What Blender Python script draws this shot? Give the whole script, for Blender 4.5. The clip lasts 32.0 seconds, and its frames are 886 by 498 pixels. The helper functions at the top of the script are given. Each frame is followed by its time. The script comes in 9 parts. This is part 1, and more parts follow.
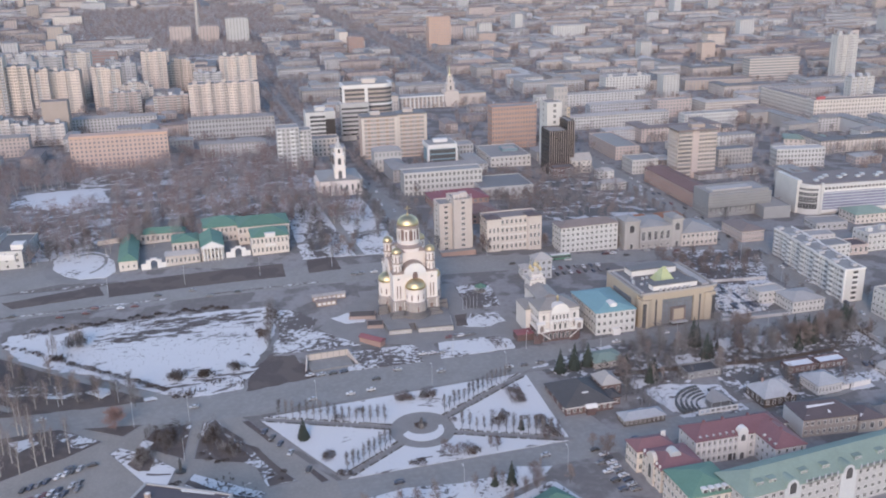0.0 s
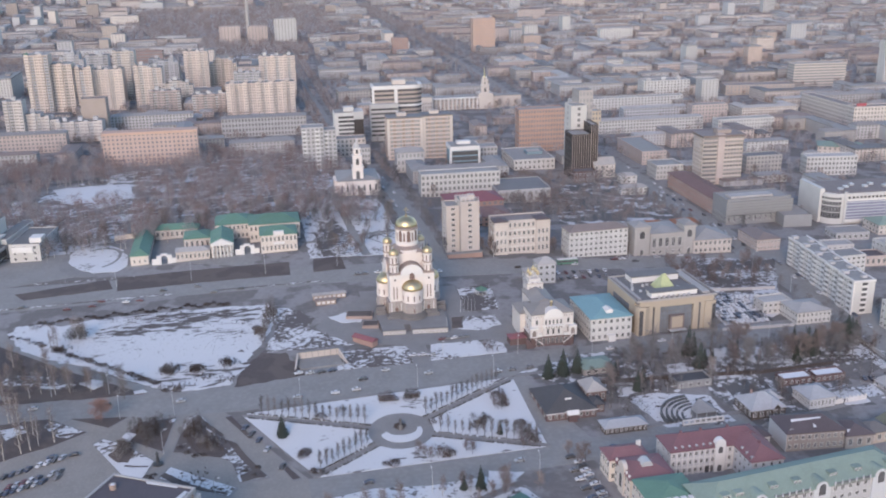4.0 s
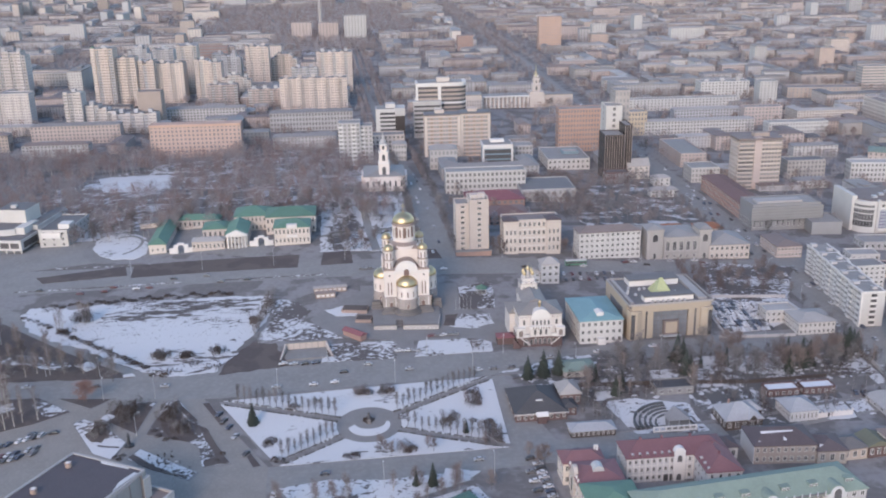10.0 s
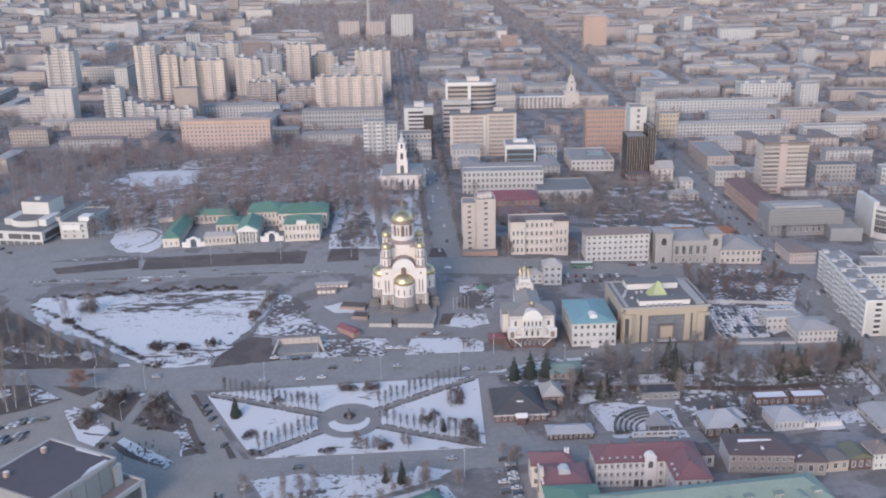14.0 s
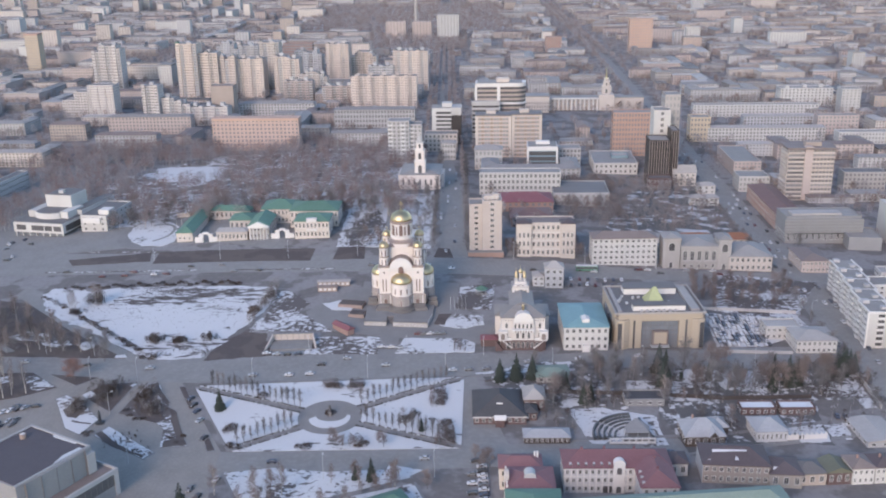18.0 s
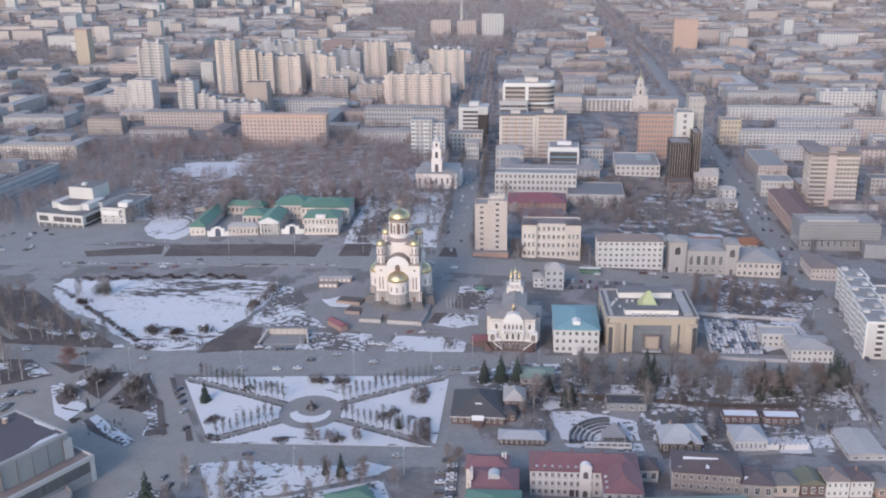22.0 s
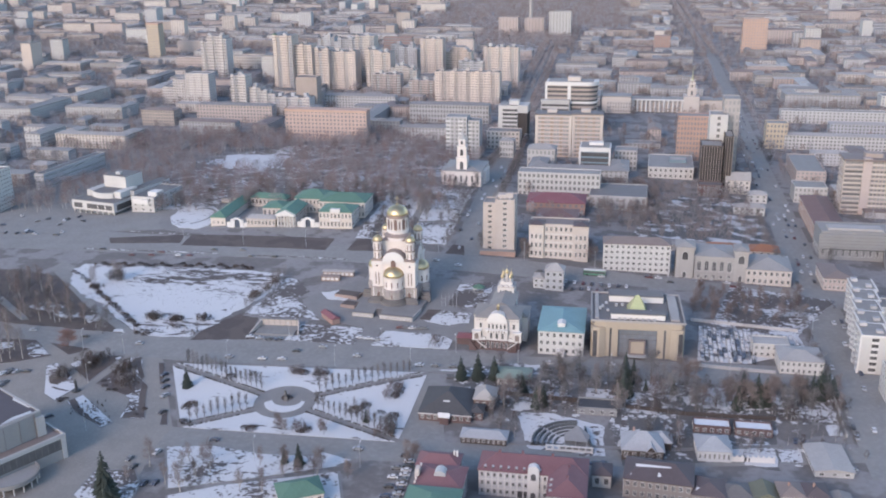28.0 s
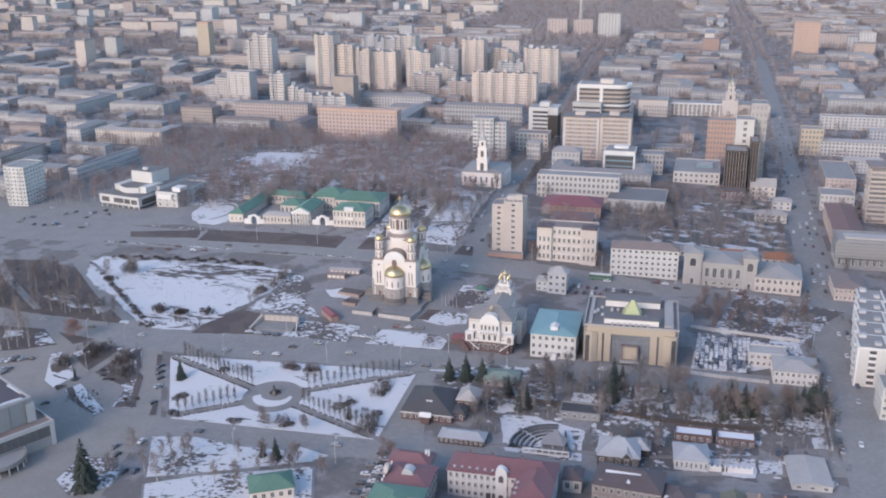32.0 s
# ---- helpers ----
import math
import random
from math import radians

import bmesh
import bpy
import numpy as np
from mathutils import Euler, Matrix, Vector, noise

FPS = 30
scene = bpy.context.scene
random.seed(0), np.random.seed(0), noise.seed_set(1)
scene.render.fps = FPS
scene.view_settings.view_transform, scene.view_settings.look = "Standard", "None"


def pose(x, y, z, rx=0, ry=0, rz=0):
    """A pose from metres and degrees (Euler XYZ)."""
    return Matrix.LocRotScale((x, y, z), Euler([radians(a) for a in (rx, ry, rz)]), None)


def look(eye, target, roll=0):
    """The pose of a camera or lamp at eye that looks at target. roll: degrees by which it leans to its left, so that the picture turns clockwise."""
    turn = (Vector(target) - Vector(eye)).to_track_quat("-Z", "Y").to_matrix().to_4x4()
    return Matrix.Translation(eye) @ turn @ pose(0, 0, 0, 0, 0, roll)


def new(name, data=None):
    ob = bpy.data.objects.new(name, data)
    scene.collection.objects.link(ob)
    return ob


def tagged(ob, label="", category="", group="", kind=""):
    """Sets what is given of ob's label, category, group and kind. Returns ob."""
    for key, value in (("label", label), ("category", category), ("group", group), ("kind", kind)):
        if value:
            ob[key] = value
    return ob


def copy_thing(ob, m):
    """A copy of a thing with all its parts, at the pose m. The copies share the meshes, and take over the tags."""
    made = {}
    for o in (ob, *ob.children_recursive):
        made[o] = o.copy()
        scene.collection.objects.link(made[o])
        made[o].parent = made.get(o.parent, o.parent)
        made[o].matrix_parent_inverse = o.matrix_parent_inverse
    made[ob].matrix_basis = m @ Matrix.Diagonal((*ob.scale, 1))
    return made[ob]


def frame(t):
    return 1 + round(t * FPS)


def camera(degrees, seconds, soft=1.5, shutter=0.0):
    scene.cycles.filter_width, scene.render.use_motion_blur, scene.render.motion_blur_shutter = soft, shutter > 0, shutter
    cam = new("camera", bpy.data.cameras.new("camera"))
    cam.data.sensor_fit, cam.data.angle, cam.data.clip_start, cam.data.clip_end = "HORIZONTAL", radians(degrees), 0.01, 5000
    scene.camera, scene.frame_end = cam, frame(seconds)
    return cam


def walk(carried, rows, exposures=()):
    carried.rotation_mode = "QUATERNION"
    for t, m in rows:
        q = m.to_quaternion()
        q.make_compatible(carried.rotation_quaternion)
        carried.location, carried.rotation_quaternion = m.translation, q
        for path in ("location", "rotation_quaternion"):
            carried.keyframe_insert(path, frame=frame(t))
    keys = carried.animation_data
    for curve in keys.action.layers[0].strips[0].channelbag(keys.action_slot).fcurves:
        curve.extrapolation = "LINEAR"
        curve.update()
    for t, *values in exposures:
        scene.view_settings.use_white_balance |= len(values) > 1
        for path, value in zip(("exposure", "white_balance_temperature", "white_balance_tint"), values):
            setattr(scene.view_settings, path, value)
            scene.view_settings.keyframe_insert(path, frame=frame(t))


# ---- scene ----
cam = camera(49.47, 32.0, soft=2.0)
walk(cam, [
    (0, look((-103.23, -445.24, 187.23), (-3.64, -79.10, 60.66), -1.12)),
    (1, look((-95.85, -447.05, 187.14), (-2.22, -79.24, 60.85), -1.12)),
    (2, look((-88.60, -448.79, 187.07), (-0.81, -79.44, 61.08), -1.09)),
    (3, look((-81.37, -450.49, 186.99), (0.61, -79.72, 61.26), -1.05)),
    (4.5, look((-70.45, -452.96, 186.87), (2.76, -80.29, 61.35), -1.01)),
    (6, look((-59.39, -455.32, 186.72), (4.96, -81.01, 61.22), -1.00)),
    (7.5, look((-48.16, -457.50, 186.54), (7.19, -81.79, 60.93), -1.01)),
    (9, look((-36.81, -459.44, 186.34), (9.42, -82.54, 60.60), -1.04)),
    (10.5, look((-25.39, -461.10, 186.12), (11.65, -83.21, 60.32), -1.06)),
    (12, look((-13.97, -462.45, 185.91), (13.86, -83.76, 60.14), -1.08)),
    (13, look((-6.37, -463.17, 185.77), (15.33, -84.05, 60.09), -1.08)),
    (14, look((1.21, -463.76, 185.65), (16.79, -84.29, 60.10), -1.07)),
    (15.5, look((12.52, -464.38, 185.49), (19.00, -84.57, 60.18), -1.04)),
    (17, look((23.78, -464.73, 185.39), (21.23, -84.81, 60.29), -0.99)),
    (18.5, look((34.98, -464.85, 185.34), (23.52, -85.04, 60.37), -0.93)),
    (20, look((46.17, -464.74, 185.34), (25.87, -85.31, 60.38), -0.88)),
    (21.5, look((57.35, -464.44, 185.39), (28.31, -85.62, 60.28), -0.83)),
    (23, look((68.54, -463.94, 185.49), (30.80, -85.97, 60.11), -0.79)),
    (24, look((76.01, -463.48, 185.56), (32.48, -86.21, 59.97), -0.77)),
    (25, look((83.49, -462.92, 185.65), (34.16, -86.44, 59.85), -0.76)),
    (26.5, look((94.70, -461.88, 185.77), (36.62, -86.72, 59.75), -0.73)),
    (28, look((105.90, -460.56, 185.88), (38.97, -86.89, 59.82), -0.71)),
    (29, look((113.34, -459.53, 185.94), (40.42, -86.95, 59.97), -0.69)),
    (30, look((120.75, -458.41, 185.99), (41.77, -87.01, 60.19), -0.66)),
    (31, look((128.15, -457.23, 186.02), (43.02, -87.13, 60.40), -0.64)),
    (32, look((135.54, -456.04, 186.04), (44.16, -87.41, 60.49), -0.62)),
], exposures=[(0, 1.79, 6500, 10), (14, 1.80, 6500, 10), (26, 1.86, 6500, 10), (32, 1.87, 6500, 10)])

# ---- world, sun ----
SUN_AZ, SUN_EL = radians(205), radians(27)
world = bpy.data.worlds.new("world")
scene.world = world
world.use_nodes = True
wn = world.node_tree
sky = wn.nodes.new("ShaderNodeTexSky")
sky.sky_type = 'NISHITA'
sky.sun_disc = False
sky.sun_elevation, sky.sun_rotation = SUN_EL, SUN_AZ
sky.air_density, sky.dust_density, sky.ozone_density = 1.0, 0.6, 1.5
wn.links.new(sky.outputs[0], wn.nodes["Background"].inputs[0])
wn.nodes["Background"].inputs[1].default_value = 0.10
sun = new("sun", bpy.data.lights.new("sun", "SUN"))
sun.data.energy, sun.data.angle, sun.data.color = 0.65, radians(20), (1.0, 0.76, 0.64)
sd = Vector((math.sin(SUN_AZ) * math.cos(SUN_EL), math.cos(SUN_AZ) * math.cos(SUN_EL), math.sin(SUN_EL)))
sun.matrix_world = look(sd * 900, (0, 0, 0))

# ---- materials ----
MATS = {}


def mat(name, col, rough=0.85, var=0.12, scale=0.25, fine=2.5, metal=0.0, bump=0.0, col2=None, blotch=0.0, rnd=0.0, spec=0.3):
    """Base colour with broad and fine variation; col2 shows through in blotches; rnd: each object a little lighter or darker."""
    if name in MATS:
        return MATS[name]
    m = bpy.data.materials.new(name)
    m.use_nodes = True
    t = m.node_tree
    b = t.nodes["Principled BSDF"]
    b.inputs["Roughness"].default_value, b.inputs["Metallic"].default_value = rough, metal
    b.inputs["Specular IOR Level"].default_value = spec
    geo = t.nodes.new("ShaderNodeNewGeometry")

    def noise_at(sc, detail):
        n = t.nodes.new("ShaderNodeTexNoise")
        n.inputs["Scale"].default_value, n.inputs["Detail"].default_value = sc, detail
        t.links.new(geo.outputs["Position"], n.inputs["Vector"])
        return n

    def mix(kind, a, c, fac):
        n = t.nodes.new("ShaderNodeMix")
        n.data_type, n.blend_type = 'RGBA', kind
        for s, v in ((n.inputs[6], a), (n.inputs[7], c), (n.inputs[0], fac)):
            if hasattr(v, "is_output"):
                t.links.new(v, s)
            else:
                s.default_value = (*v, 1) if isinstance(v, tuple) else v
        return n.outputs[2]

    def ramp(n, lo, hi, a=0.0, c=1.0):
        r = t.nodes.new("ShaderNodeMapRange")
        for i, v in enumerate((lo, hi, a, c)):
            r.inputs[i + 1].default_value = v
        t.links.new(n, r.inputs[0])
        return r.outputs[0]

    n1, n2 = noise_at(scale, 4), noise_at(fine, 3)
    c = mix('MIX', col, col2 or tuple(v * 0.6 for v in col), ramp(n1.outputs[0], 0.47 if blotch else 0.35, 0.53 if blotch else 0.75, 0.0, blotch or var * 1.6))
    c = mix('MIX', c, tuple(min(1, v * 1.25) for v in col), ramp(n2.outputs[0], 0.45, 0.75, 0.0, var * 2))
    if rnd:
        oi = t.nodes.new("ShaderNodeObjectInfo")
        hsv = t.nodes.new("ShaderNodeHueSaturation")
        t.links.new(ramp(oi.outputs["Random"], 0, 1, 1 - rnd, 1 + rnd), hsv.inputs["Value"])
        t.links.new(ramp(oi.outputs["Random"], 0, 1, 0.5 - rnd * 0.05, 0.5 + rnd * 0.04), hsv.inputs["Hue"])
        t.links.new(c, hsv.inputs["Color"])
        c = hsv.outputs[0]
    t.links.new(c, b.inputs["Base Color"])
    if bump:
        bn = t.nodes.new("ShaderNodeBump")
        bn.inputs["Strength"].default_value, bn.inputs["Distance"].default_value = bump, 0.1
        t.links.new(n2.outputs[0], bn.inputs["Height"])
        t.links.new(bn.outputs[0], b.inputs["Normal"])
    MATS[name] = m
    return m


# creamlit and tanlit copy cream and tan with warm sunlight put into the colour
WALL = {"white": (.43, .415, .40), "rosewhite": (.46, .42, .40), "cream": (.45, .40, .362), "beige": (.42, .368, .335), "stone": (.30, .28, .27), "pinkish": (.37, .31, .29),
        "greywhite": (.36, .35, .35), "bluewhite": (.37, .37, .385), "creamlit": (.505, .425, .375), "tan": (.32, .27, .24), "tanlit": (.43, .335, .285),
        # orange and pinkslab: own colour, pushed towards the same sunlit warmth
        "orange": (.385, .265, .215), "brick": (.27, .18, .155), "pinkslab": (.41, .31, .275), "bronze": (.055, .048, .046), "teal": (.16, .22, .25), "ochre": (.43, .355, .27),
        # greytan, coolwhite and greycream have bluish shade put into the wall colour
        "salmon": (.30, .185, .15), "brickorange": (.33, .205, .165), "redbrick": (.112, .076, .074), "wood": (.064, .053, .050), "greytan": (.245, .215, .20), "coolwhite": (.40, .40, .41), "greycream": (.38, .355, .335), "concrete": (.225, .22, .222)}
for k, v in WALL.items():
    mat("wall_" + k, v, rnd=.10, var=.14, scale=.12, fine=1.4, bump=.1)
# Grey roofs lean warm: the pink of distant haze is put into their colour
ROOF = {"roof_grey": (.225, .208, .20), "roof_dark": (.14, .13, .13), "roof_light": (.31, .288, .276), "roof_brown": (.185, .15, .14), "roof_bluegrey": (.228, .215, .212),
        "roof_green": (.095, .17, .13), "roof_palegreen": (.188, .235, .203), "roof_red": (.172, .088, .096), "roof_maroon": (.19, .08, .09), "roof_blue": (.172, .285, .31),
        "roof_orange": (.27, .13, .075), "roof_olive": (.135, .135, .10), "roof_black": (.065, .062, .065), "roof_umber": (.098, .078, .082), "roof_rust": (.16, .098, .09), "roof_frost": (.31, .31, .325), "roof_purple": (.085, .072, .08)}
for k, v in ROOF.items():
    mat(k, v, rough=.7, rnd=.10, var=.18, scale=.18, fine=1.2, bump=.1)
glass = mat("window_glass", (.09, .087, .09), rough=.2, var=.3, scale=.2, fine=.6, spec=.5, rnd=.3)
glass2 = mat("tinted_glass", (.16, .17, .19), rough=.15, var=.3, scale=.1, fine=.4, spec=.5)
# Paler panes, mainly for far houses: haze and sky sheen put into the colour
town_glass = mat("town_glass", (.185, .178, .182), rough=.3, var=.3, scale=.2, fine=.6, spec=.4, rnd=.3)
mat("dark_pane", (.035, .033, .036), rough=.2, var=.3, scale=.3, fine=1, spec=.5)
frame_white = mat("frame_white", (.54, .53, .52), var=.08)
trim_white = mat("trim_white", (.54, .52, .505), var=.08)
residence_white = mat("residence_white", (.49, .455, .435), var=.1, scale=.15, fine=1.5)
church_white = mat("church_white", (.565, .51, .48), var=.07, scale=.15, fine=1.5)
granite = mat("granite", (.285, .25, .24), var=.25, scale=.4, fine=3, bump=.2)
gold = mat("gold_leaf", (.50, .40, .245), rough=.42, metal=1.0, var=.08)
gold_green = mat("old_gold", (.42, .39, .27), rough=.3, metal=1.0, var=.1)
bronze = mat("bronze_roof", (.24, .19, .17), rough=.5, var=.15)
asphalt = mat("asphalt", (.212, .205, .20), rough=.92, var=.26, scale=.09, fine=.5, col2=(.15, .14, .135), bump=.1)
paving = mat("paving", (.195, .186, .184), rough=.85, var=.25, scale=.15, fine=1.5, bump=.1)
plaza_mat = mat("plaza_slabs", (.22, .205, .192), rough=.85, var=.25, scale=.1, fine=1.0)
earth = mat("thawed_earth", (.082, .068, .066), rough=1, var=.3, scale=.08, fine=.8, col2=(.115, .095, .085), blotch=.7, bump=.3)
town_ground = mat("town_ground", (.135, .124, .122), rough=1, var=.4, scale=.06, fine=.4, col2=(.30, .29, .295), blotch=.5, bump=.2)


def snow_mat(name, cover, streak=0.35, dirt=(.092, .077, .073), fine=.55, white=(.535, .53, .545)):
    """Old snow with thawed ground showing through in ragged streaks; cover: 0 bare to 1 whole."""
    m = bpy.data.materials.new(name)
    m.use_nodes = True
    t = m.node_tree
    b = t.nodes["Principled BSDF"]
    b.inputs["Roughness"].default_value = .8
    geo, mp = t.nodes.new("ShaderNodeNewGeometry"), t.nodes.new("ShaderNodeMapping")
    mp.inputs["Scale"].default_value = (streak, 1, 1)
    t.links.new(geo.outputs["Position"], mp.inputs["Vector"])
    ns = []
    for sc, det in ((.06, 2), (fine, 6), (2.2, 3)):
        n = t.nodes.new("ShaderNodeTexNoise")
        n.inputs["Scale"].default_value, n.inputs["Detail"].default_value, n.inputs["Roughness"].default_value = sc, det, .62
        t.links.new(mp.outputs[0] if sc < 1 else geo.outputs["Position"], n.inputs["Vector"])
        ns.append(n.outputs[0])
    add = t.nodes.new("ShaderNodeMath")
    add.operation = 'MULTIPLY_ADD'
    add.inputs[1].default_value = .8
    t.links.new(ns[0], add.inputs[0])
    t.links.new(ns[1], add.inputs[2])
    r = t.nodes.new("ShaderNodeMapRange")
    mid = .58 + .72 * cover
    for i, v in enumerate((mid - .025, mid + .03, 0, 1)):
        r.inputs[i + 1].default_value = v
    t.links.new(add.outputs[0], r.inputs[0])
    tone = t.nodes.new("ShaderNodeMix")
    tone.data_type = 'RGBA'
    tone.inputs[6].default_value, tone.inputs[7].default_value = (*white, 1), (*[v * .78 for v in white], 1)
    t.links.new(ns[2], tone.inputs[0])
    mx = t.nodes.new("ShaderNodeMix")
    mx.data_type = 'RGBA'
    t.links.new(r.outputs[0], mx.inputs[0])
    t.links.new(tone.outputs[2], mx.inputs[6])
    mx.inputs[7].default_value = (*dirt, 1)
    t.links.new(mx.outputs[2], b.inputs["Base Color"])
    bn = t.nodes.new("ShaderNodeBump")
    bn.inputs["Strength"].default_value, bn.inputs["Distance"].default_value = .5, .2
    t.links.new(ns[1], bn.inputs["Height"])
    t.links.new(bn.outputs[0], b.inputs["Normal"])
    MATS[name] = m
    return m


snow = snow_mat("snow", .74)
snow_field = snow_mat("field_snow", .67, .4)
snow_half = snow_mat("thawing_snow", .38, .8)
snow_lawn = snow_mat("lawn_snow", .56, .8)
snow_streak = snow_mat("streaked_snow", .50, .28, fine=.42)
snow_bed_mat = snow_mat("bed_snow", .60, .7)
yard_mat = snow_mat("yard_snow", .36, 1.0, (.098, .092, .092), .3)
wood_floor_mat = snow_mat("wood_snow", .40, .9, (.13, .112, .105), .22)
garden_snow = snow_mat("garden_snow", .34, .8, (.100, .094, .093), .12)
kerb_mat = mat("kerb_stone", (.19, .185, .185), var=.15)
hedge_mat = mat("hedge_twigs", (.060, .050, .045), rough=1, var=.4, scale=.5, fine=4)
bark = mat("bark_grey", (.125, .112, .108), rough=1, var=.3, scale=1, fine=6)
birch = mat("birch_bark", (.34, .315, .295), rough=.9, var=.3, scale=1.2, fine=7, col2=(.10, .09, .08), blotch=.5)
twig = mat("twigs_brown", (.155, .143, .144), rough=1, var=.3, scale=.3, fine=2, rnd=.35)
twig_warm = mat("twigs_rust", (.186, .150, .142), rough=1, var=.3, scale=.3, fine=2, rnd=.25)
# Lightened twigs for the far trees: distance haze put into the colour
twig_haze = mat("twigs_pale", (.29, .268, .274), rough=1, var=.3, scale=.3, fine=2)
wood_grey = mat("twigs_wood", (.232, .214, .222), rough=1, var=.35, scale=.04, fine=2)
wood_russet = mat("twigs_wood_russet", (.215, .158, .150), rough=1, var=.35, scale=.05, fine=2)
# Russet twigs of the far trees, kept light for the same haze
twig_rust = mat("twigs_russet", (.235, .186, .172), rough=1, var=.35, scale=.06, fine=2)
needle = mat("spruce_needles", (.046, .056, .048), rough=.9, var=.35, scale=.4, fine=3, rnd=.25)
steel = mat("grey_steel", (.40, .40, .41), rough=.45, var=.1, metal=.3)
tyre_mat = mat("tyre_rubber", (.03, .03, .03), rough=.9)
lamp_red = mat("tail_red", (.35, .03, .03), rough=.3)
lamp_clear = mat("lamp_clear", (.75, .75, .72), rough=.2)
rust_wall = mat("rust_plaster", (.27, .205, .18), var=.2)


# ---- geometry helpers ----
class Geo:
    """Vertices and faces gathered for one mesh; faces carry a material index."""

    def __init__(self):
        self.v, self.f, self.m = [], [], []

    def poly(self, pts, mi=0):
        n = len(self.v)
        self.v += [tuple(p) for p in pts]
        self.f.append(tuple(range(n, n + len(pts))))
        self.m.append(mi)
        return self

    def box(self, x0, y0, z0, x1, y1, z1, mi=0, bottom=False):
        n = len(self.v)
        self.v += [(x0, y0, z0), (x1, y0, z0), (x1, y1, z0), (x0, y1, z0), (x0, y0, z1), (x1, y0, z1), (x1, y1, z1), (x0, y1, z1)]
        fs = [(0, 1, 5, 4), (1, 2, 6, 5), (2, 3, 7, 6), (3, 0, 4, 7), (4, 5, 6, 7)] + ([(3, 2, 1, 0)] if bottom else [])
        self.f += [tuple(n + i for i in q) for q in fs]
        self.m += [mi] * len(fs)
        return self

    def prism(self, ring, z0, z1, mi=0, cap=True):
        n, k = len(self.v), len(ring)
        self.v += [(x, y, z0) for x, y in ring] + [(x, y, z1) for x, y in ring]
        for i in range(k):
            j = (i + 1) % k
            self.f.append((n + i, n + j, n + k + j, n + k + i))
            self.m.append(mi)
        if cap:
            self.f.append(tuple(n + k + i for i in range(k)))
            self.m.append(mi)
        return self

    def lathe(self, profile, cx=0, cy=0, k=20, a0=0.0, a1=2 * math.pi, mi=0):
        """profile: (radius, z) from below upward, turned about the z axis."""
        n, full = len(self.v), abs(a1 - a0 - 2 * math.pi) < 1e-6
        cols = k if full else k + 1
        for r, z in profile:
            for i in range(cols):
                a = a0 + (a1 - a0) * i / k
                self.v.append((cx + r * math.cos(a), cy + r * math.sin(a), z))
        for j in range(len(profile) - 1):
            for i in range(k):
                i2 = (i + 1) % cols
                self.f.append((n + j * cols + i, n + j * cols + i2, n + (j + 1) * cols + i2, n + (j + 1) * cols + i))
                self.m.append(mi)
        return self

    def tube(self, p, q, r0, r1, k=4, mi=0):
        p, q = Vector(p), Vector(q)
        d = (q - p).normalized()
        u = d.orthogonal().normalized()
        w = d.cross(u)
        n = len(self.v)
        for c, r in ((p, r0), (q, r1)):
            for i in range(k):
                a = 2 * math.pi * i / k
                self.v.append(tuple(c + r * (math.cos(a) * u + math.sin(a) * w)))
        for i in range(k):
            j = (i + 1) % k
            self.f.append((n + i, n + j, n + k + j, n + k + i))
            self.m.append(mi)
        return self

    def hip(self, x0, y0, x1, y1, z, rise, mi=0, gable=False):
        """A hipped or gabled roof over a rectangle, with its eaves' thickness."""
        t = 0.25
        self.box(x0, y0, z - t, x1, y1, z, mi, bottom=True)
        w, d = x1 - x0, y1 - y0
        e = 0 if gable else min(w, d) * 0.45
        if w >= d:
            a, b = ((x0 + e, (y0 + y1) / 2, z + rise), (x1 - e, (y0 + y1) / 2, z + rise))
            A, B, C, D = (x0, y0, z), (x1, y0, z), (x1, y1, z), (x0, y1, z)
            self.poly([A, B, b, a], mi).poly([C, D, a, b], mi).poly([B, C, b], mi).poly([D, A, a], mi)
        else:
            a, b = (((x0 + x1) / 2, y0 + e, z + rise), ((x0 + x1) / 2, y1 - e, z + rise))
            A, B, C, D = (x0, y0, z), (x1, y0, z), (x1, y1, z), (x0, y1, z)
            self.poly([A, B, a], mi).poly([B, C, b, a], mi).poly([C, D, b], mi).poly([D, A, a, b], mi)
        return self

    def mesh(self, name, mats, smooth=False):
        me = bpy.data.meshes.new(name)
        me.from_pydata(self.v, [], self.f)
        for m in mats:
            me.materials.append(m)
        if len(mats) > 1:
            me.polygons.foreach_set("material_index", self.m)
        if smooth:
            me.polygons.foreach_set("use_smooth", [True] * len(self.f))
        me.update()
        return me


def part(name, geo, material, parent, label="", at=None, smooth=False):
    """Links a Geo or a mesh as one object under a thing or a part."""
    mats = material if isinstance(material, (list, tuple)) else [material]
    me = geo.mesh(name, mats, smooth) if isinstance(geo, Geo) else geo
    ob = new(name, me)
    ob.parent = parent
    if at is not None:
        ob.matrix_basis = at
    if label:
        ob["label"] = label
    return ob


def thing(name, label, category, m, group=""):
    ob = new(name)
    ob.matrix_basis = m
    return tagged(ob, label, category, group)


# ---- ground ----
def gz(x, y):
    """Height of the ground: a low hill behind the church that falls towards the park."""
    s = min(max((-85 - y) / 50, 0), 1)
    return 12 * math.exp(-((x + 30) / 120) ** 2 / 2 - ((y - 150) / 110) ** 2 / 2) - 2 * s * s * (3 - 2 * s)


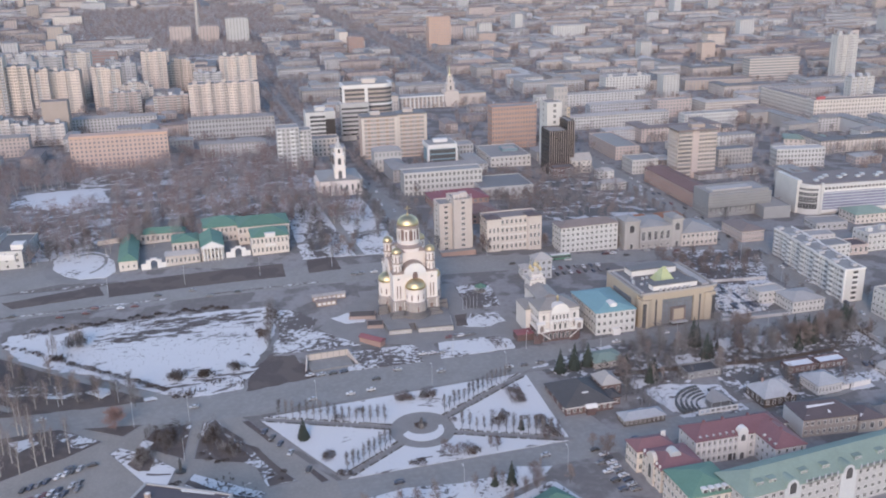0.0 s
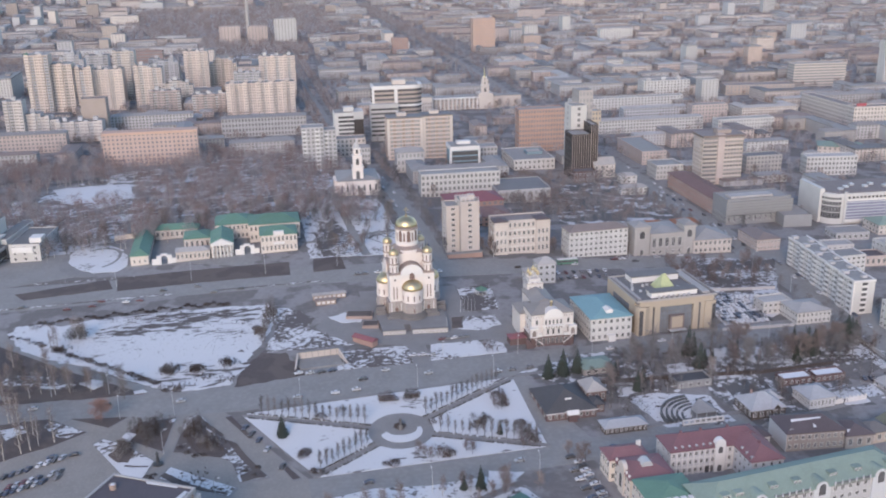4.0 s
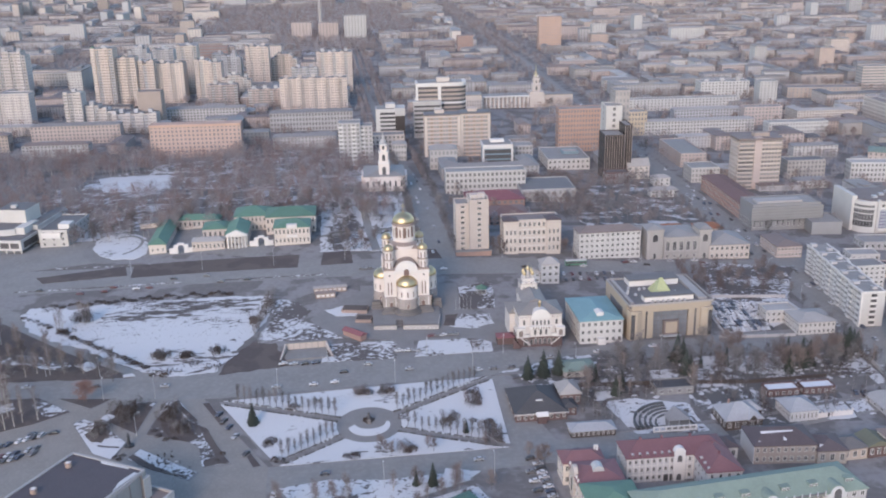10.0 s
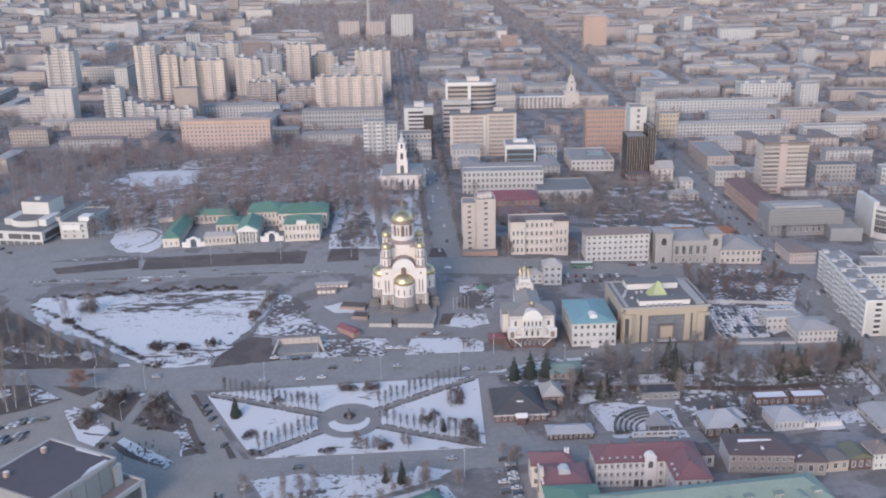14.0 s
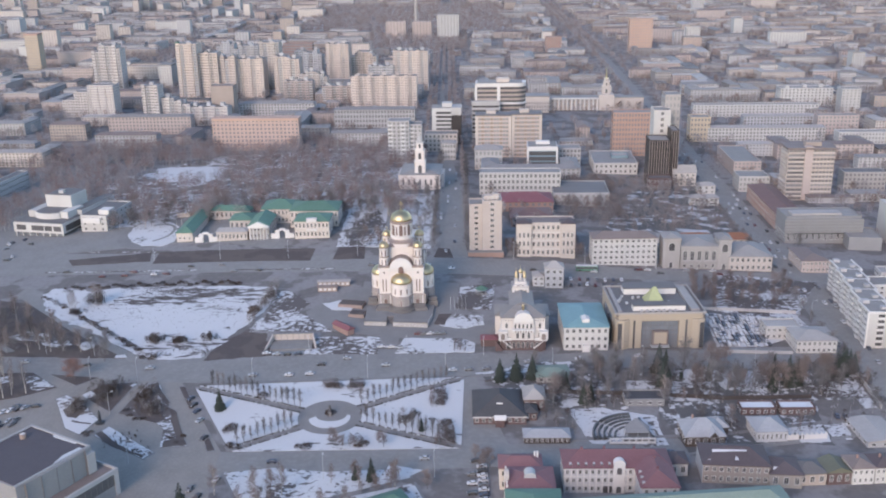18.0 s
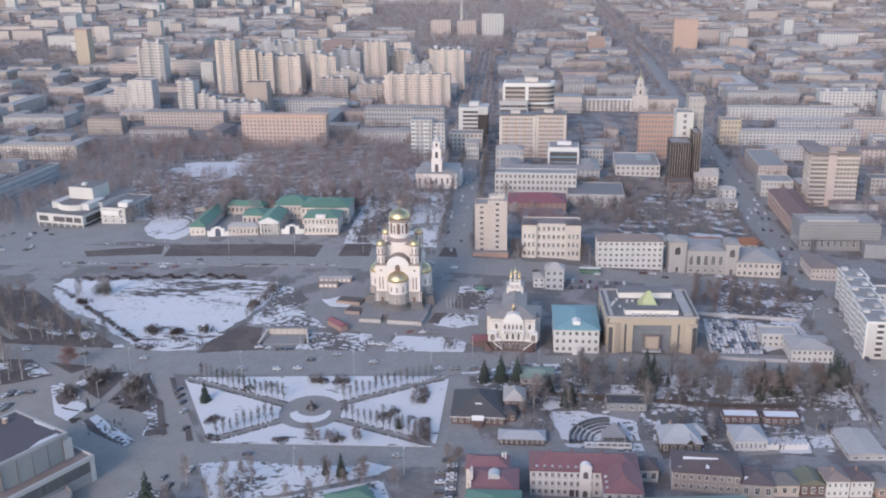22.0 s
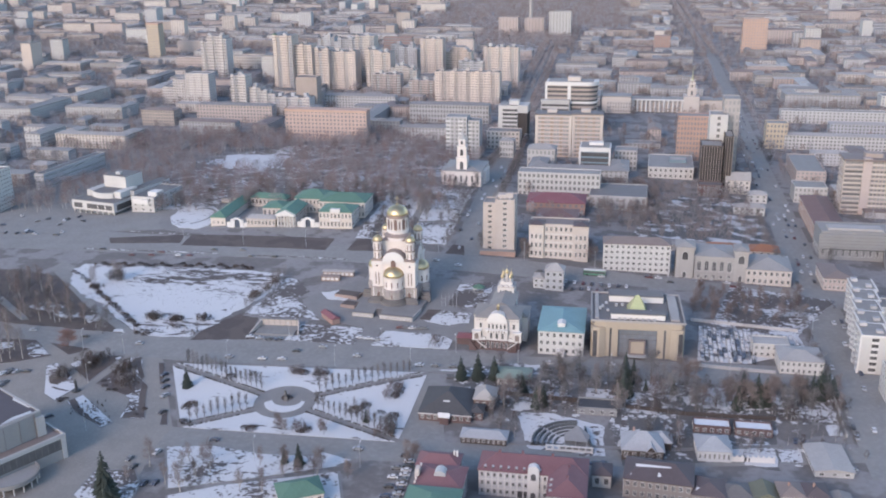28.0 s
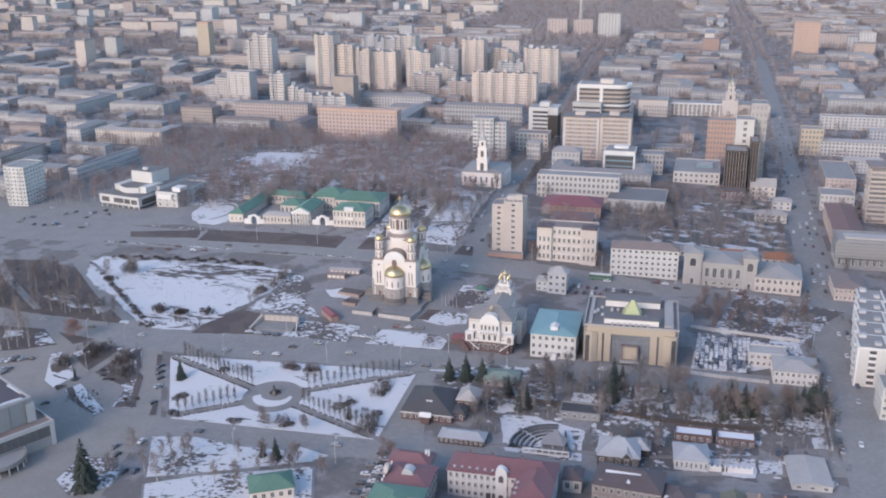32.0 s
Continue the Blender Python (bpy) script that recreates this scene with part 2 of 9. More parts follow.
def spread(lo, hi, step, out_lo, out_hi, grow=1.35):
    c = [lo + i * step for i in range(int((hi - lo) / step) + 1)]
    s = step
    while c[-1] < out_hi:
        s *= grow
        c.append(c[-1] + s)
    s = step
    while c[0] > out_lo:
        s *= grow
        c.insert(0, c[0] - s)
    return c


g = Geo()
gx, gy = spread(-420, 460, 8, -4200, 4200), spread(-260, 560, 8, -1500, 4700)
g.v = [(x, y, gz(x, y)) for y in gy for x in gx]
nx = len(gx)
g.f = [(j * nx + i, j * nx + i + 1, (j + 1) * nx + i + 1, (j + 1) * nx + i) for j in range(len(gy) - 1) for i in range(nx - 1)]
g.m = [0] * len(g.f)
ground = new("ground", g.mesh("ground", [town_ground], True))
tagged(ground, "grey-brown thawed town ground with snow remnants", "ground", kind="structure")


def patch(name, pts, material, lift=0.06, wobble=0.0, kind="structure", label="", category="ground", parent=None, step=9.0):
    """A flat-lying sheet draped on the ground, with a low edge all round; wobble roughens its outline."""
    bm = bmesh.new()
    ring = []
    for i, p in enumerate(pts):
        q = pts[(i + 1) % len(pts)]
        n = max(1, int(math.hypot(q[0] - p[0], q[1] - p[1]) / (2.0 if wobble else step)))
        for k in range(n):
            x, y = p[0] + (q[0] - p[0]) * k / n, p[1] + (q[1] - p[1]) * k / n
            if wobble:
                x += wobble * noise.noise((x * .21, y * .21, 3.1))
                y += wobble * noise.noise((x * .23, y * .23, 9.7))
            ring.append((x, y))
    area = sum(a[0] * b[1] - b[0] * a[1] for a, b in zip(ring, ring[1:] + ring[:1]))
    if area < 0:
        ring.reverse()
    vs = [bm.verts.new((x, y, 0)) for x, y in ring]
    bm.faces.new(vs)
    bmesh.ops.triangulate(bm, faces=bm.faces[:])
    for _ in range(7):
        long = [e for e in bm.edges if e.calc_length() > step * 1.4]
        if not long:
            break
        bmesh.ops.subdivide_edges(bm, edges=long, cuts=1)
        bmesh.ops.triangulate(bm, faces=[f for f in bm.faces if len(f.verts) > 3])
    for v in bm.verts:
        v.co.z = gz(v.co.x, v.co.y) + lift
    edge = [e for e in bm.edges if e.is_boundary]
    ext = bmesh.ops.extrude_edge_only(bm, edges=edge)
    for v in ext["geom"]:
        if isinstance(v, bmesh.types.BMVert):
            v.co.z -= lift + 0.25
    bmesh.ops.recalc_face_normals(bm, faces=bm.faces[:])
    me = bpy.data.meshes.new(name)
    bm.to_mesh(me)
    bm.free()
    me.materials.append(material)
    ob = new(name, me)
    if parent:
        ob.parent = parent
    else:
        tagged(ob, label, category, kind=kind)
    return ob


def island(name, pts, material, lift, wobble, kind, label, category):
    """A kerbed bed: a stone edge with the lawn a little higher inside it."""
    patch("kerb", pts, kerb_mat, lift, 0, "structure", "grey stone kerb", "kerb")
    cx, cy = sum(p[0] for p in pts) / len(pts), sum(p[1] for p in pts) / len(pts)
    rad = max(math.hypot(p[0] - cx, p[1] - cy) for p in pts)
    k = 1 - 0.7 / rad * 1.6
    patch(name, [(cx + (x - cx) * k, cy + (y - cy) * k) for x, y in pts], material, lift + .06, 0, "structure", label, category)



patch('road', [(-420, -20), (-186, -52), (-92, -63), (-62, -50), (-8, -60), (72, -61), (141, -55), (206, -52), (320, -30), (320, -48), (206, -72), (141, -74), (82, -76), (31, -83), (-86, -88), (-177, -77), (-420, -50)], asphalt, 0.06, 0.0, 'structure', 'grey asphalt street with worn lanes before the church', 'road')
patch('road', [(-460, 62), (-223, 50), (-80, 40), (-23, 38), (60, 34), (122, 33), (204, 30), (420, 20), (420, 38), (226, 45), (130, 49), (60, 58), (-30, 62), (-120, 72), (-225, 88), (-460, 120)], asphalt, 0.05, 0.0, 'structure', 'broad grey asphalt street behind the church', 'road')
patch('road', [(203, -140), (203, -50), (206, 30), (207, 100), (215, 288), (226, 544), (238, 968), (246, 2600), (262, 2600), (254, 968), (241, 544), (232, 288), (227, 100), (224, 30), (225, -50), (232, -140)], asphalt, 0.07, 0.0, 'structure', 'long straight grey avenue running to the skyline', 'road')
patch('road', [(18, 60), (14, 215), (9, 420), (5, 700), (0, 1120), (4, 1120), (10, 700), (17, 420), (30, 215), (34, 60)], asphalt, 0.06, 0.0, 'structure', 'narrow grey street leading away between houses', 'road')
patch('road', [(-62, -142), (30, -140), (60, -136), (130, -132), (205, -118), (205, -128), (130, -143), (62, -152), (-62, -160)], asphalt, 0.06, 0.0, 'structure', 'grey asphalt street below the park', 'road')
patch('road', [(31, -84), (36, -84), (48, -138), (30, -140)], asphalt, 0.05, 0.0, 'structure', 'grey asphalt lane beside the park', 'road')
patch('road', [(-420, 50), (-300, 75), (-246, 86), (-250, 125), (-300, 560), (-318, 560), (-285, 150), (-420, 120)], asphalt, 0.08, 0.0, 'structure', 'grey street with parked cars past the theatre', 'road')
patch('plaza', [(-240, -77), (-177, -77), (-92, -87), (-62, -142), (-62, -160), (-40, -260), (-240, -260)], plaza_mat, 0.05, 0.0, 'structure', 'grey paved forecourt with planted islands', 'plaza')
patch('plaza', [(-48.9, -13.5), (-36.9, 2.2), (-22.6, 17.2), (-22.7, 23.8), (29.0, 22.7), (27.1, -9.8), (47.4, -28.0), (44.8, -48.9), (-5.7, -43.0), (-32.6, -35.6), (-44.1, -23.8)], paving, 0.09, 0.0, 'structure', 'brown-grey stone paving round the church', 'plaza')
patch('plaza', [(-8.3, -40.3), (0.3, -41.1), (-0.5, -67.0), (-8.6, -66.3)], paving, 0.10, 0.0, 'structure', 'stone path to the church', 'plaza')
patch('plaza', [(-225.8, 189.2), (-127.5, 208.8), (-85.1, 189.7), (-75.1, 71.3), (-112.7, 89.5), (-146.6, 94.1), (-279.5, 78.2), (-332.3, 151.5), (-314.2, 355.4)], asphalt, 0.09, 0.0, 'structure', 'wide grey asphalt square before the theatre', 'plaza')
patch('plaza', [(102.4, -55.9), (142.4, -50.1), (144.0, -74.3), (104.4, -80.1)], asphalt, 0.09, 0.0, 'structure', 'grey asphalt forecourt', 'plaza')
patch('snow_field', [(-196.9, 18.2), (-192.6, 27.4), (-175.9, 26.1), (-162.7, 10.4), (-157.6, 24.4), (-124.9, 24.0), (-70.4, 18.8), (-67.3, 7.6), (-70.2, -11.1), (-76.5, -28.5), (-84.8, -45.9), (-89.4, -62.7), (-104.6, -64.9), (-117.2, -61.8), (-136.8, -45.7), (-154.4, -29.4), (-170.9, -18.7), (-187.5, -1.4)], snow_field, 0.16, 2.0, 'structure', 'white snow field with dark thawed spots', 'snow')
patch('snow_patch', [(-154.5, 23.9), (-73.1, 16.2), (-77.1, 2.2), (-120.3, -5.0), (-152.7, 3.7)], snow_streak, 0.20, 2.5, 'structure', 'thawing snow with dark brush', 'snow')
patch('snow_patch', [(-67.1, 14.7), (-54.7, 7.5), (-48.7, -3.5), (-53.2, -13.1), (-32.6, -35.6), (-67.6, -35.1), (-75.6, -36.1), (-67.9, -11.4)], snow_half, 0.12, 2.0, 'structure', 'thawing snow on a brown slope', 'snow')
patch('snow_patch', [(-134, -46), (-118, -50), (-104, -44), (-84, -30), (-82, -46), (-90, -61), (-104, -63.5), (-116, -61)], snow_streak, 0.21, 2.2, 'structure', 'streaked thawing snow with dark brush', 'snow')
patch('earth_bank', [(-75.6, -36.1), (-64.7, -37.3), (-57.2, -61.6), (-74.6, -64.3), (-88.0, -66.7), (-84.6, -47.1)], earth, 0.10, 1.5, 'structure', 'brown thawed earth bank', 'ground')
patch('snow_patch', [(-43.0, -60.2), (-40.3, -43.4), (-21.7, -42.2), (-8.3, -42.8), (-9.1, -61.1)], snow_half, 0.20, 1.2, 'structure', 'patchy snow on a kerbed lawn', 'snow')
patch('snow_patch', [(-0.3, -60.7), (2.3, -44.3), (30.5, -44.7), (36.6, -50.1), (35.7, -59.1)], snow_bed_mat, 0.20, 0.8, 'structure', 'white snow on a kerbed lawn', 'snow')
patch('snow_patch', [(19.4, -30.0), (27.3, -17.3), (40.6, -18.2), (40.6, -28.9), (30.0, -34.6)], snow_bed_mat, 0.20, 1.2, 'structure', 'white snow on a rounded lawn', 'snow')
patch('snow_patch', [(27.0, -10.5), (29.2, 16.7), (48.1, 23.5), (45.0, -11.6)], snow_half, 0.18, 1.2, 'structure', 'patchy snow between paths', 'snow')
patch('snow_patch', [(-40.9, -4.3), (-32.5, -0.4), (-24.5, -7.9), (-26.4, -12.5), (-36.3, -11.5)], snow, 0.20, 1.0, 'structure', 'white snow on a small lawn', 'snow')
patch('earth_bed', [(-204.3, 73.6), (-155.6, 79.2), (-152.0, 64.0), (-197.9, 63.2)], earth, 0.14, 0.6, 'structure', 'dark thawed flower bed', 'ground')
patch('earth_bed', [(-150.8, 79.9), (-56.3, 73.6), (-56.6, 54.8), (-149.5, 60.0)], earth, 0.14, 0.6, 'structure', 'dark thawed flower bed along the street', 'ground')
patch('earth_bed', [(-42.3, 75.4), (-26.7, 75.5), (-25.7, 56.3), (-43.9, 55.7)], earth, 0.14, 0.6, 'structure', 'dark thawed lawn', 'ground')
patch('earth_bed', [(16.3, 72.9), (23.0, 72.8), (25.3, 58.5), (14.0, 58.9)], earth, 0.14, 0.6, 'structure', 'dark thawed lawn', 'ground')
patch('snow_patch', [(-182.3, 116.2), (-183.8, 132.5), (-179.8, 142.1), (-170.9, 144.3), (-161.2, 140.0), (-152.8, 128.0), (-147.8, 111.0), (-147.5, 96.5), (-153.1, 90.0), (-165.5, 93.1), (-175.1, 101.6)], snow_bed_mat, 0.34, 1.0, 'structure', 'snow on a round forecourt lawn', 'snow')
ring = [(-166 + 13.5 * math.cos(a), 117.5 + 19 * math.sin(a)) for a in [math.radians(-70 + 8 * k) for k in range(24)]] + [(-166 + 11.8 * math.cos(a), 117.5 + 16.8 * math.sin(a)) for a in [math.radians(114 - 8 * k) for k in range(24)]]
patch('path', ring, asphalt, .42, 0, 'structure', 'curved grey path across a snowy lawn', 'path')
patch('wood_floor', [(-233.7, 137.7), (-247.8, 283.0), (-179.8, 362.7), (-29.6, 411.3), (-1.2, 217.2), (-6.7, 83.2), (-36.7, 76.5), (-44.8, 185.4), (-158.1, 188.3), (-153.9, 133.0)], wood_floor_mat, 0.10, 2.0, 'structure', 'leaf-brown park floor with thawing snow', 'ground')
patch('snow_patch', [(-224, 318), (-198, 322), (-167, 318), (-158, 266), (-182, 260), (-209, 268)], snow, 0.20, 2.0, 'structure', 'snow-covered pond in the wood', 'snow')
patch('snow_patch', [(-38.2, 116.5), (-24.5, 144.9), (-16.9, 114.2), (-20.1, 74.9), (-36.7, 76.5)], snow_half, 0.15, 1.0, 'structure', 'thawing snow in a small square', 'snow')
patch('wood_floor', [(-44, 76), (12, 72), (12, 198), (-44, 190)], snow_lawn, .11, 1.5, 'structure', 'small square with thawing snow', 'ground')
patch('path', [(-14, 74), (-9, 74), (-12, 110), (-16, 190), (-20, 190), (-17, 110)], asphalt, .22, .4, 'structure', 'grey path through a small square', 'path')
patch('path', [(-44, 100), (12, 112), (12, 115.5), (-44, 103.5)], asphalt, .23, .4, 'structure', 'grey path through a small square', 'path')
patch('snow_bed', [(-5 + 7.5 * math.cos(k * .314), 121 + 7.5 * math.sin(k * .314)) for k in range(20)], snow, .3, 0, 'structure', 'round snowy bed in a small square', 'snow')
patch('wood_floor', [(-300, 1430), (-140, 1420), (-140, 1120), (0, 1120), (0, 1430), (130, 1440), (130, 2150), (-300, 2150)], wood_floor_mat, .3, 0, 'structure', 'forest floor with thawing snow', 'ground', step=60)
patch('wood_floor', [(119.6, 117.5), (154.3, 222.5), (176, 232), (206, 232), (206, 170), (203, 122), (149.9, 107.0)], garden_snow, 0.10, 2.0, 'structure', 'garden floor with thawing snow', 'ground')
patch('wood_floor', [(173.0, 44.5), (223.9, 32.1), (195.7, -20.2), (158.2, -9.8)], snow_half, 0.10, 1.5, 'structure', 'thawing snow under bare trees', 'ground')
patch('wood_floor', [(-208.0, 8.8), (-196.0, 7.0), (-166.5, -24.6), (-122.5, -62.9), (-182.5, -59), (-232, -50), (-262, 12), (-230, 16)], earth, 0.09, 1.0, 'structure', 'dark thawed ground under bare trees', 'ground')
patch('path', [(-210.5, 32.1), (-198.9, 22.3), (-153.1, -33.9), (-108.8, -68.3), (-118.7, -68.3), (-161.7, -31.5), (-211.5, 18.3)], asphalt, 0.13, 0.0, 'structure', 'grey footpath along a hedge', 'path')
patch('path', [(-260, 12), (-227, -20), (-184, -54.5), (-180, -53), (-223, -17.5), (-256, 15)], asphalt, .15, 0, 'structure', 'grey footpath down a slope', 'path')
island('lawn_island', [(-142.5, -100.2), (-139.0, -96.8), (-128.2, -104.6), (-117.6, -117.4), (-121.2, -129.2), (-129.3, -124.0)], snow_bed_mat, 0.16, 0.5, 'structure', 'kerbed lawn island with thawing snow', 'lawn')
island('lawn_island', [(-116.0, -128.8), (-112.4, -121.8), (-103.7, -128.8), (-87.1, -142.5), (-90.0, -147.5)], snow_lawn, 0.16, 0.5, 'structure', 'kerbed lawn island with thawing snow', 'lawn')
island('lawn_island', [(-111.8, -112.5), (-107.2, -87.6), (-102.4, -86.0), (-75.6, -138.0), (-86.3, -138.9), (-89.1, -124.7), (-95.4, -118.0)], snow_half, 0.16, 0.5, 'structure', 'kerbed lawn island with thawing snow', 'lawn')
island('lawn_island', [(-76.1, -193.6), (-76.5, -176.7), (-61.6, -173.6), (-54.8, -183.4), (-53.3, -193.6), (-64.7, -202.4)], snow_half, 0.16, 0.5, 'structure', 'kerbed lawn island with thawing snow', 'lawn')
island('lawn_island', [(-131.6, -98.9), (-126.5, -87.7), (-110.8, -86.5), (-115.0, -112.2)], earth, 0.16, 0.4, 'structure', 'kerbed dark earth island', 'lawn')
island('lawn_island', [(-154.3, -77.8), (-130.0, -81.9), (-137.3, -89.6)], earth, 0.16, 0.4, 'structure', 'kerbed dark earth island', 'lawn')
island('lawn_island', [(-92.3, -90.7), (-89.6, -90.3), (-80.5, -110.1), (-82.4, -110.4)], earth, 0.16, 0.4, 'structure', 'kerbed dark earth island', 'lawn')
island('lawn_island', [(-70.9, -133.0), (-69.5, -130.3), (-64.2, -141.6), (-67.5, -142.2)], earth, 0.16, 0.4, 'structure', 'kerbed dark earth island', 'lawn')
island('lawn_island', [(-171.6, -75.6), (-162.0, -75.7), (-144.8, -90.9), (-158.2, -99.2), (-166.7, -102.0), (-180.2, -108.5), (-204.0, -77.9)], earth, 0.16, 0.4, 'structure', 'dark kerbed lawn with bare trees', 'lawn')
for pts in ([(-135.5, -109.5), (-131, -103.5), (-125.5, -108.5), (-127.5, -116.5), (-131.5, -115.5)], [(-108.6, -100), (-104.5, -92), (-100.5, -93.5), (-95.5, -108), (-90, -118), (-94, -119.5), (-101, -117), (-106.5, -107)], [(-115, -128), (-113.6, -125.5), (-104, -136), (-91, -145), (-90.6, -146.4), (-104, -138.5), (-114.5, -129.5)], [(-92, -108), (-88.5, -111), (-76.8, -136.6), (-80, -137.6), (-84.8, -126)], [(-82.5, -132), (-80, -133.4), (-77.6, -137.2), (-85.6, -138.2), (-86.6, -134)], [(-105.4, -90.6), (-102.6, -87), (-98, -96), (-92, -105), (-93.4, -106), (-100.5, -95)], [(-129, -118.6), (-128.6, -117.9), (-119.5, -119.8), (-119.8, -120.7)]):
    patch('earth_bed', pts, earth, .27, .9, 'structure', 'dark earth under bare bushes in a kerbed lawn', 'ground')
patch('snow_patch', [(-131.5, -98), (-129.6, -94.5), (-126.2, -97.2), (-128, -101)], snow, .27, .5, 'structure', 'snow left in the corner of an island', 'snow')
patch('snow_patch', [(-113.8, -90.2), (-112.6, -88), (-111.4, -88.4), (-112.2, -91)], snow, .27, .3, 'structure', 'snow left in the corner of an island', 'snow')
patch('snow_patch', [(-181, -81), (-172, -79.5), (-168.5, -84.5), (-176, -90)], snow_lawn, .24, 1.2, 'structure', 'thawing snow under birches', 'snow')
patch('snow_patch', [(-154.5, -46), (-149.5, -43.6), (-144.2, -45.6), (-143.6, -50.4), (-147.6, -53.5), (-151, -50)], snow, .4, 1.4, 'structure', 'heap of old snow beside a street', 'snow')
patch('snow_patch', [(-131, -59.3), (-126, -59), (-124.6, -61.6), (-130, -62)], snow_lawn, .3, 1.0, 'structure', 'snow left beside a street', 'snow')
patch('snow_patch', [(-186, -28), (-170, -34), (-156, -46), (-160, -50), (-178, -42), (-192, -38)], snow_half, .16, 2.0, 'structure', 'thawing snow on the slope', 'snow')
patch('snow_patch', [(-164.5, -81.3), (-159.9, -78.8), (-147.1, -89.8), (-154.1, -94.1)], snow_half, 0.22, 1.2, 'structure', 'thawing snow on a lawn', 'snow')
island('lawn_island', [(-58.5, -156.8), (-40.1, -153.5), (-19.6, -156.5), (10.3, -154.6), (12.4, -160.6), (-22.3, -175.9), (-44.8, -184.8)], snow_lawn, 0.16, 0.6, 'structure', 'snowy lawn with bare bushes', 'lawn')
island('lawn_island', [(-43.2, -188.7), (-27.2, -179.6), (13.5, -163.7), (21.5, -186.2), (-33.5, -208.0)], snow_lawn, 0.16, 0.6, 'structure', 'snowy lawn with bare bushes', 'lawn')
island('lawn_island', [(2.4, -151.3), (16.5, -155.4), (12.1, -159.4), (-0.6, -165.9)], snow, 0.20, 0.6, 'structure', 'snow on a lawn corner', 'lawn')
patch('snow_patch', [(72.9, -111.7), (87.0, -110.1), (107.5, -116.3), (108.9, -138.6), (80, -137.2)], snow_bed_mat, 0.10, 0.8, 'structure', 'snow-covered amphitheatre garden', 'snow')
patch('yard', [(118.4, -82.3), (142.2, -79.8), (155.7, -79.5), (176.5, -80.1), (199.7, -82.5), (198.1, -102.3), (174.5, -104.8), (171.7, -139.3), (156.7, -135.0), (134.2, -139.7), (115.6, -143.6), (109.3, -113.1)], yard_mat, 0.08, 1.5, 'structure', 'thawing yards between sheds', 'ground')
patch('yard', [(35.0, -80.7), (67.0, -68.6), (88.9, -69.4), (94.6, -100.3), (72.7, -110.7), (56.2, -101.0)], yard_mat, 0.08, 1.5, 'structure', 'thawing garden between trees', 'ground')
patch('car_park', [(151.5, -17.6), (171.9, -14.6), (196.9, -13.8), (199.3, -34.8), (169.5, -52.7), (148.3, -53.1)], snow_lawn, 0.10, 0.0, 'structure', 'parking lot of a walled yard', 'parking')

PLOTS = [(123, -86.9, 136, -76.5), (136.3, -87.6, 146.2, -76.5), (147.4, -94.8, 157, -79), (159.8, -94, 169.6, -80.8), (176.8, -102.6, 199, -91.5), (193.4, -111.6, 198.6, -103), (98.9, -139.4, 108, -117.2), (114.6, -135.7, 117.2, -106.5), (160, -137, 171.5, -121), (172.6, -132.6, 180.8, -123), (64, -99, 74, -92), (84, -98, 92, -90), (100, -99, 112, -87), (118, -101, 131, -91)]
for k, (x0, y0, x1, y1) in enumerate(PLOTS):
    patch('garden_plot', [(x0, y0), (x1, y0 + .8), (x1 + .4, y1), (x0 + .3, y1 - .8)], (snow_lawn, snow_half, snow_bed_mat)[k % 3], .14, .8, 'structure', 'snowy garden plot between walls', 'snow')
patch('pavement', [(199.3, -116), (201.6, -116), (203.4, -75), (201.0, -75)], paving, .2, 0, 'structure', 'pale pavement along the avenue', 'pavement')
patch('median', [(215.2, -31.1), (216.3, -61.1), (218.7, -60.7), (217.4, -29.4)], kerb_mat, .25, 0, 'structure', 'narrow kerbed median of the avenue', 'kerb')
for x0, y0, x1, y1, w_ in ((-78, -89.4, 31, -84.3, 1.6), (33, -84.2, 140, -76.2, 2.4), (140, -76.2, 201, -74, 2.4), (-60, -141.5, 31, -140, 1.6), (62, -135.6, 130, -131.6, 2), (130, -131.6, 176, -122, 2)):
    patch('pavement', [(x0, y0), (x1, y1), (x1, y1 + w_), (x0, y0 + w_)], paving, .2, 0, 'structure', 'grey pavement with a stone kerb along a street', 'pavement')

# the star-shaped park: a ring and four hedge-lined paths between snowy wedges
STAR_C, STAR = (-23.6, -116.5), [(-85, -91.5), (31.5, -84.5), (30.5, -139.5), (-60, -141.5)]
patch("park_ground", STAR, paving, .12, 0, "structure", "dark paved paths of a park", "path")
STAR_ROWS = []
for i in range(4):
    A, B = Vector(STAR[i]), Vector(STAR[(i + 1) % 4])
    C = Vector(STAR_C)
    da, db = (A - C).normalized(), (B - C).normalized()
    na, nb = Vector((da.y, -da.x)), Vector((-db.y, db.x))
    off = 1.5
    poly = [A - da * 1.2 + na * off, B - db * 1.2 + nb * off]
    mid = (A + B) / 2 - C
    edge = 0.25
    inner = -mid.normalized() * edge
    poly = [p + inner for p in poly]
    ta, tb = math.atan2(da.y, da.x), math.atan2(db.y, db.x)
    while tb > ta:
        tb -= 2 * math.pi
    ring = [C + 13.0 * Vector((math.cos(tb + (ta - tb) * k / 8), math.sin(tb + (ta - tb) * k / 8))) for k in range(9)]
    ring = [ring[0] + nb * off] + ring[1:-1] + [ring[-1] + na * off]
    patch("park_lawn", [tuple(p) for p in poly + ring], snow, .2, 0, "structure", "flat white snow on a park lawn", "lawn")
    STAR_ROWS.append((C, da, (A - C).length))
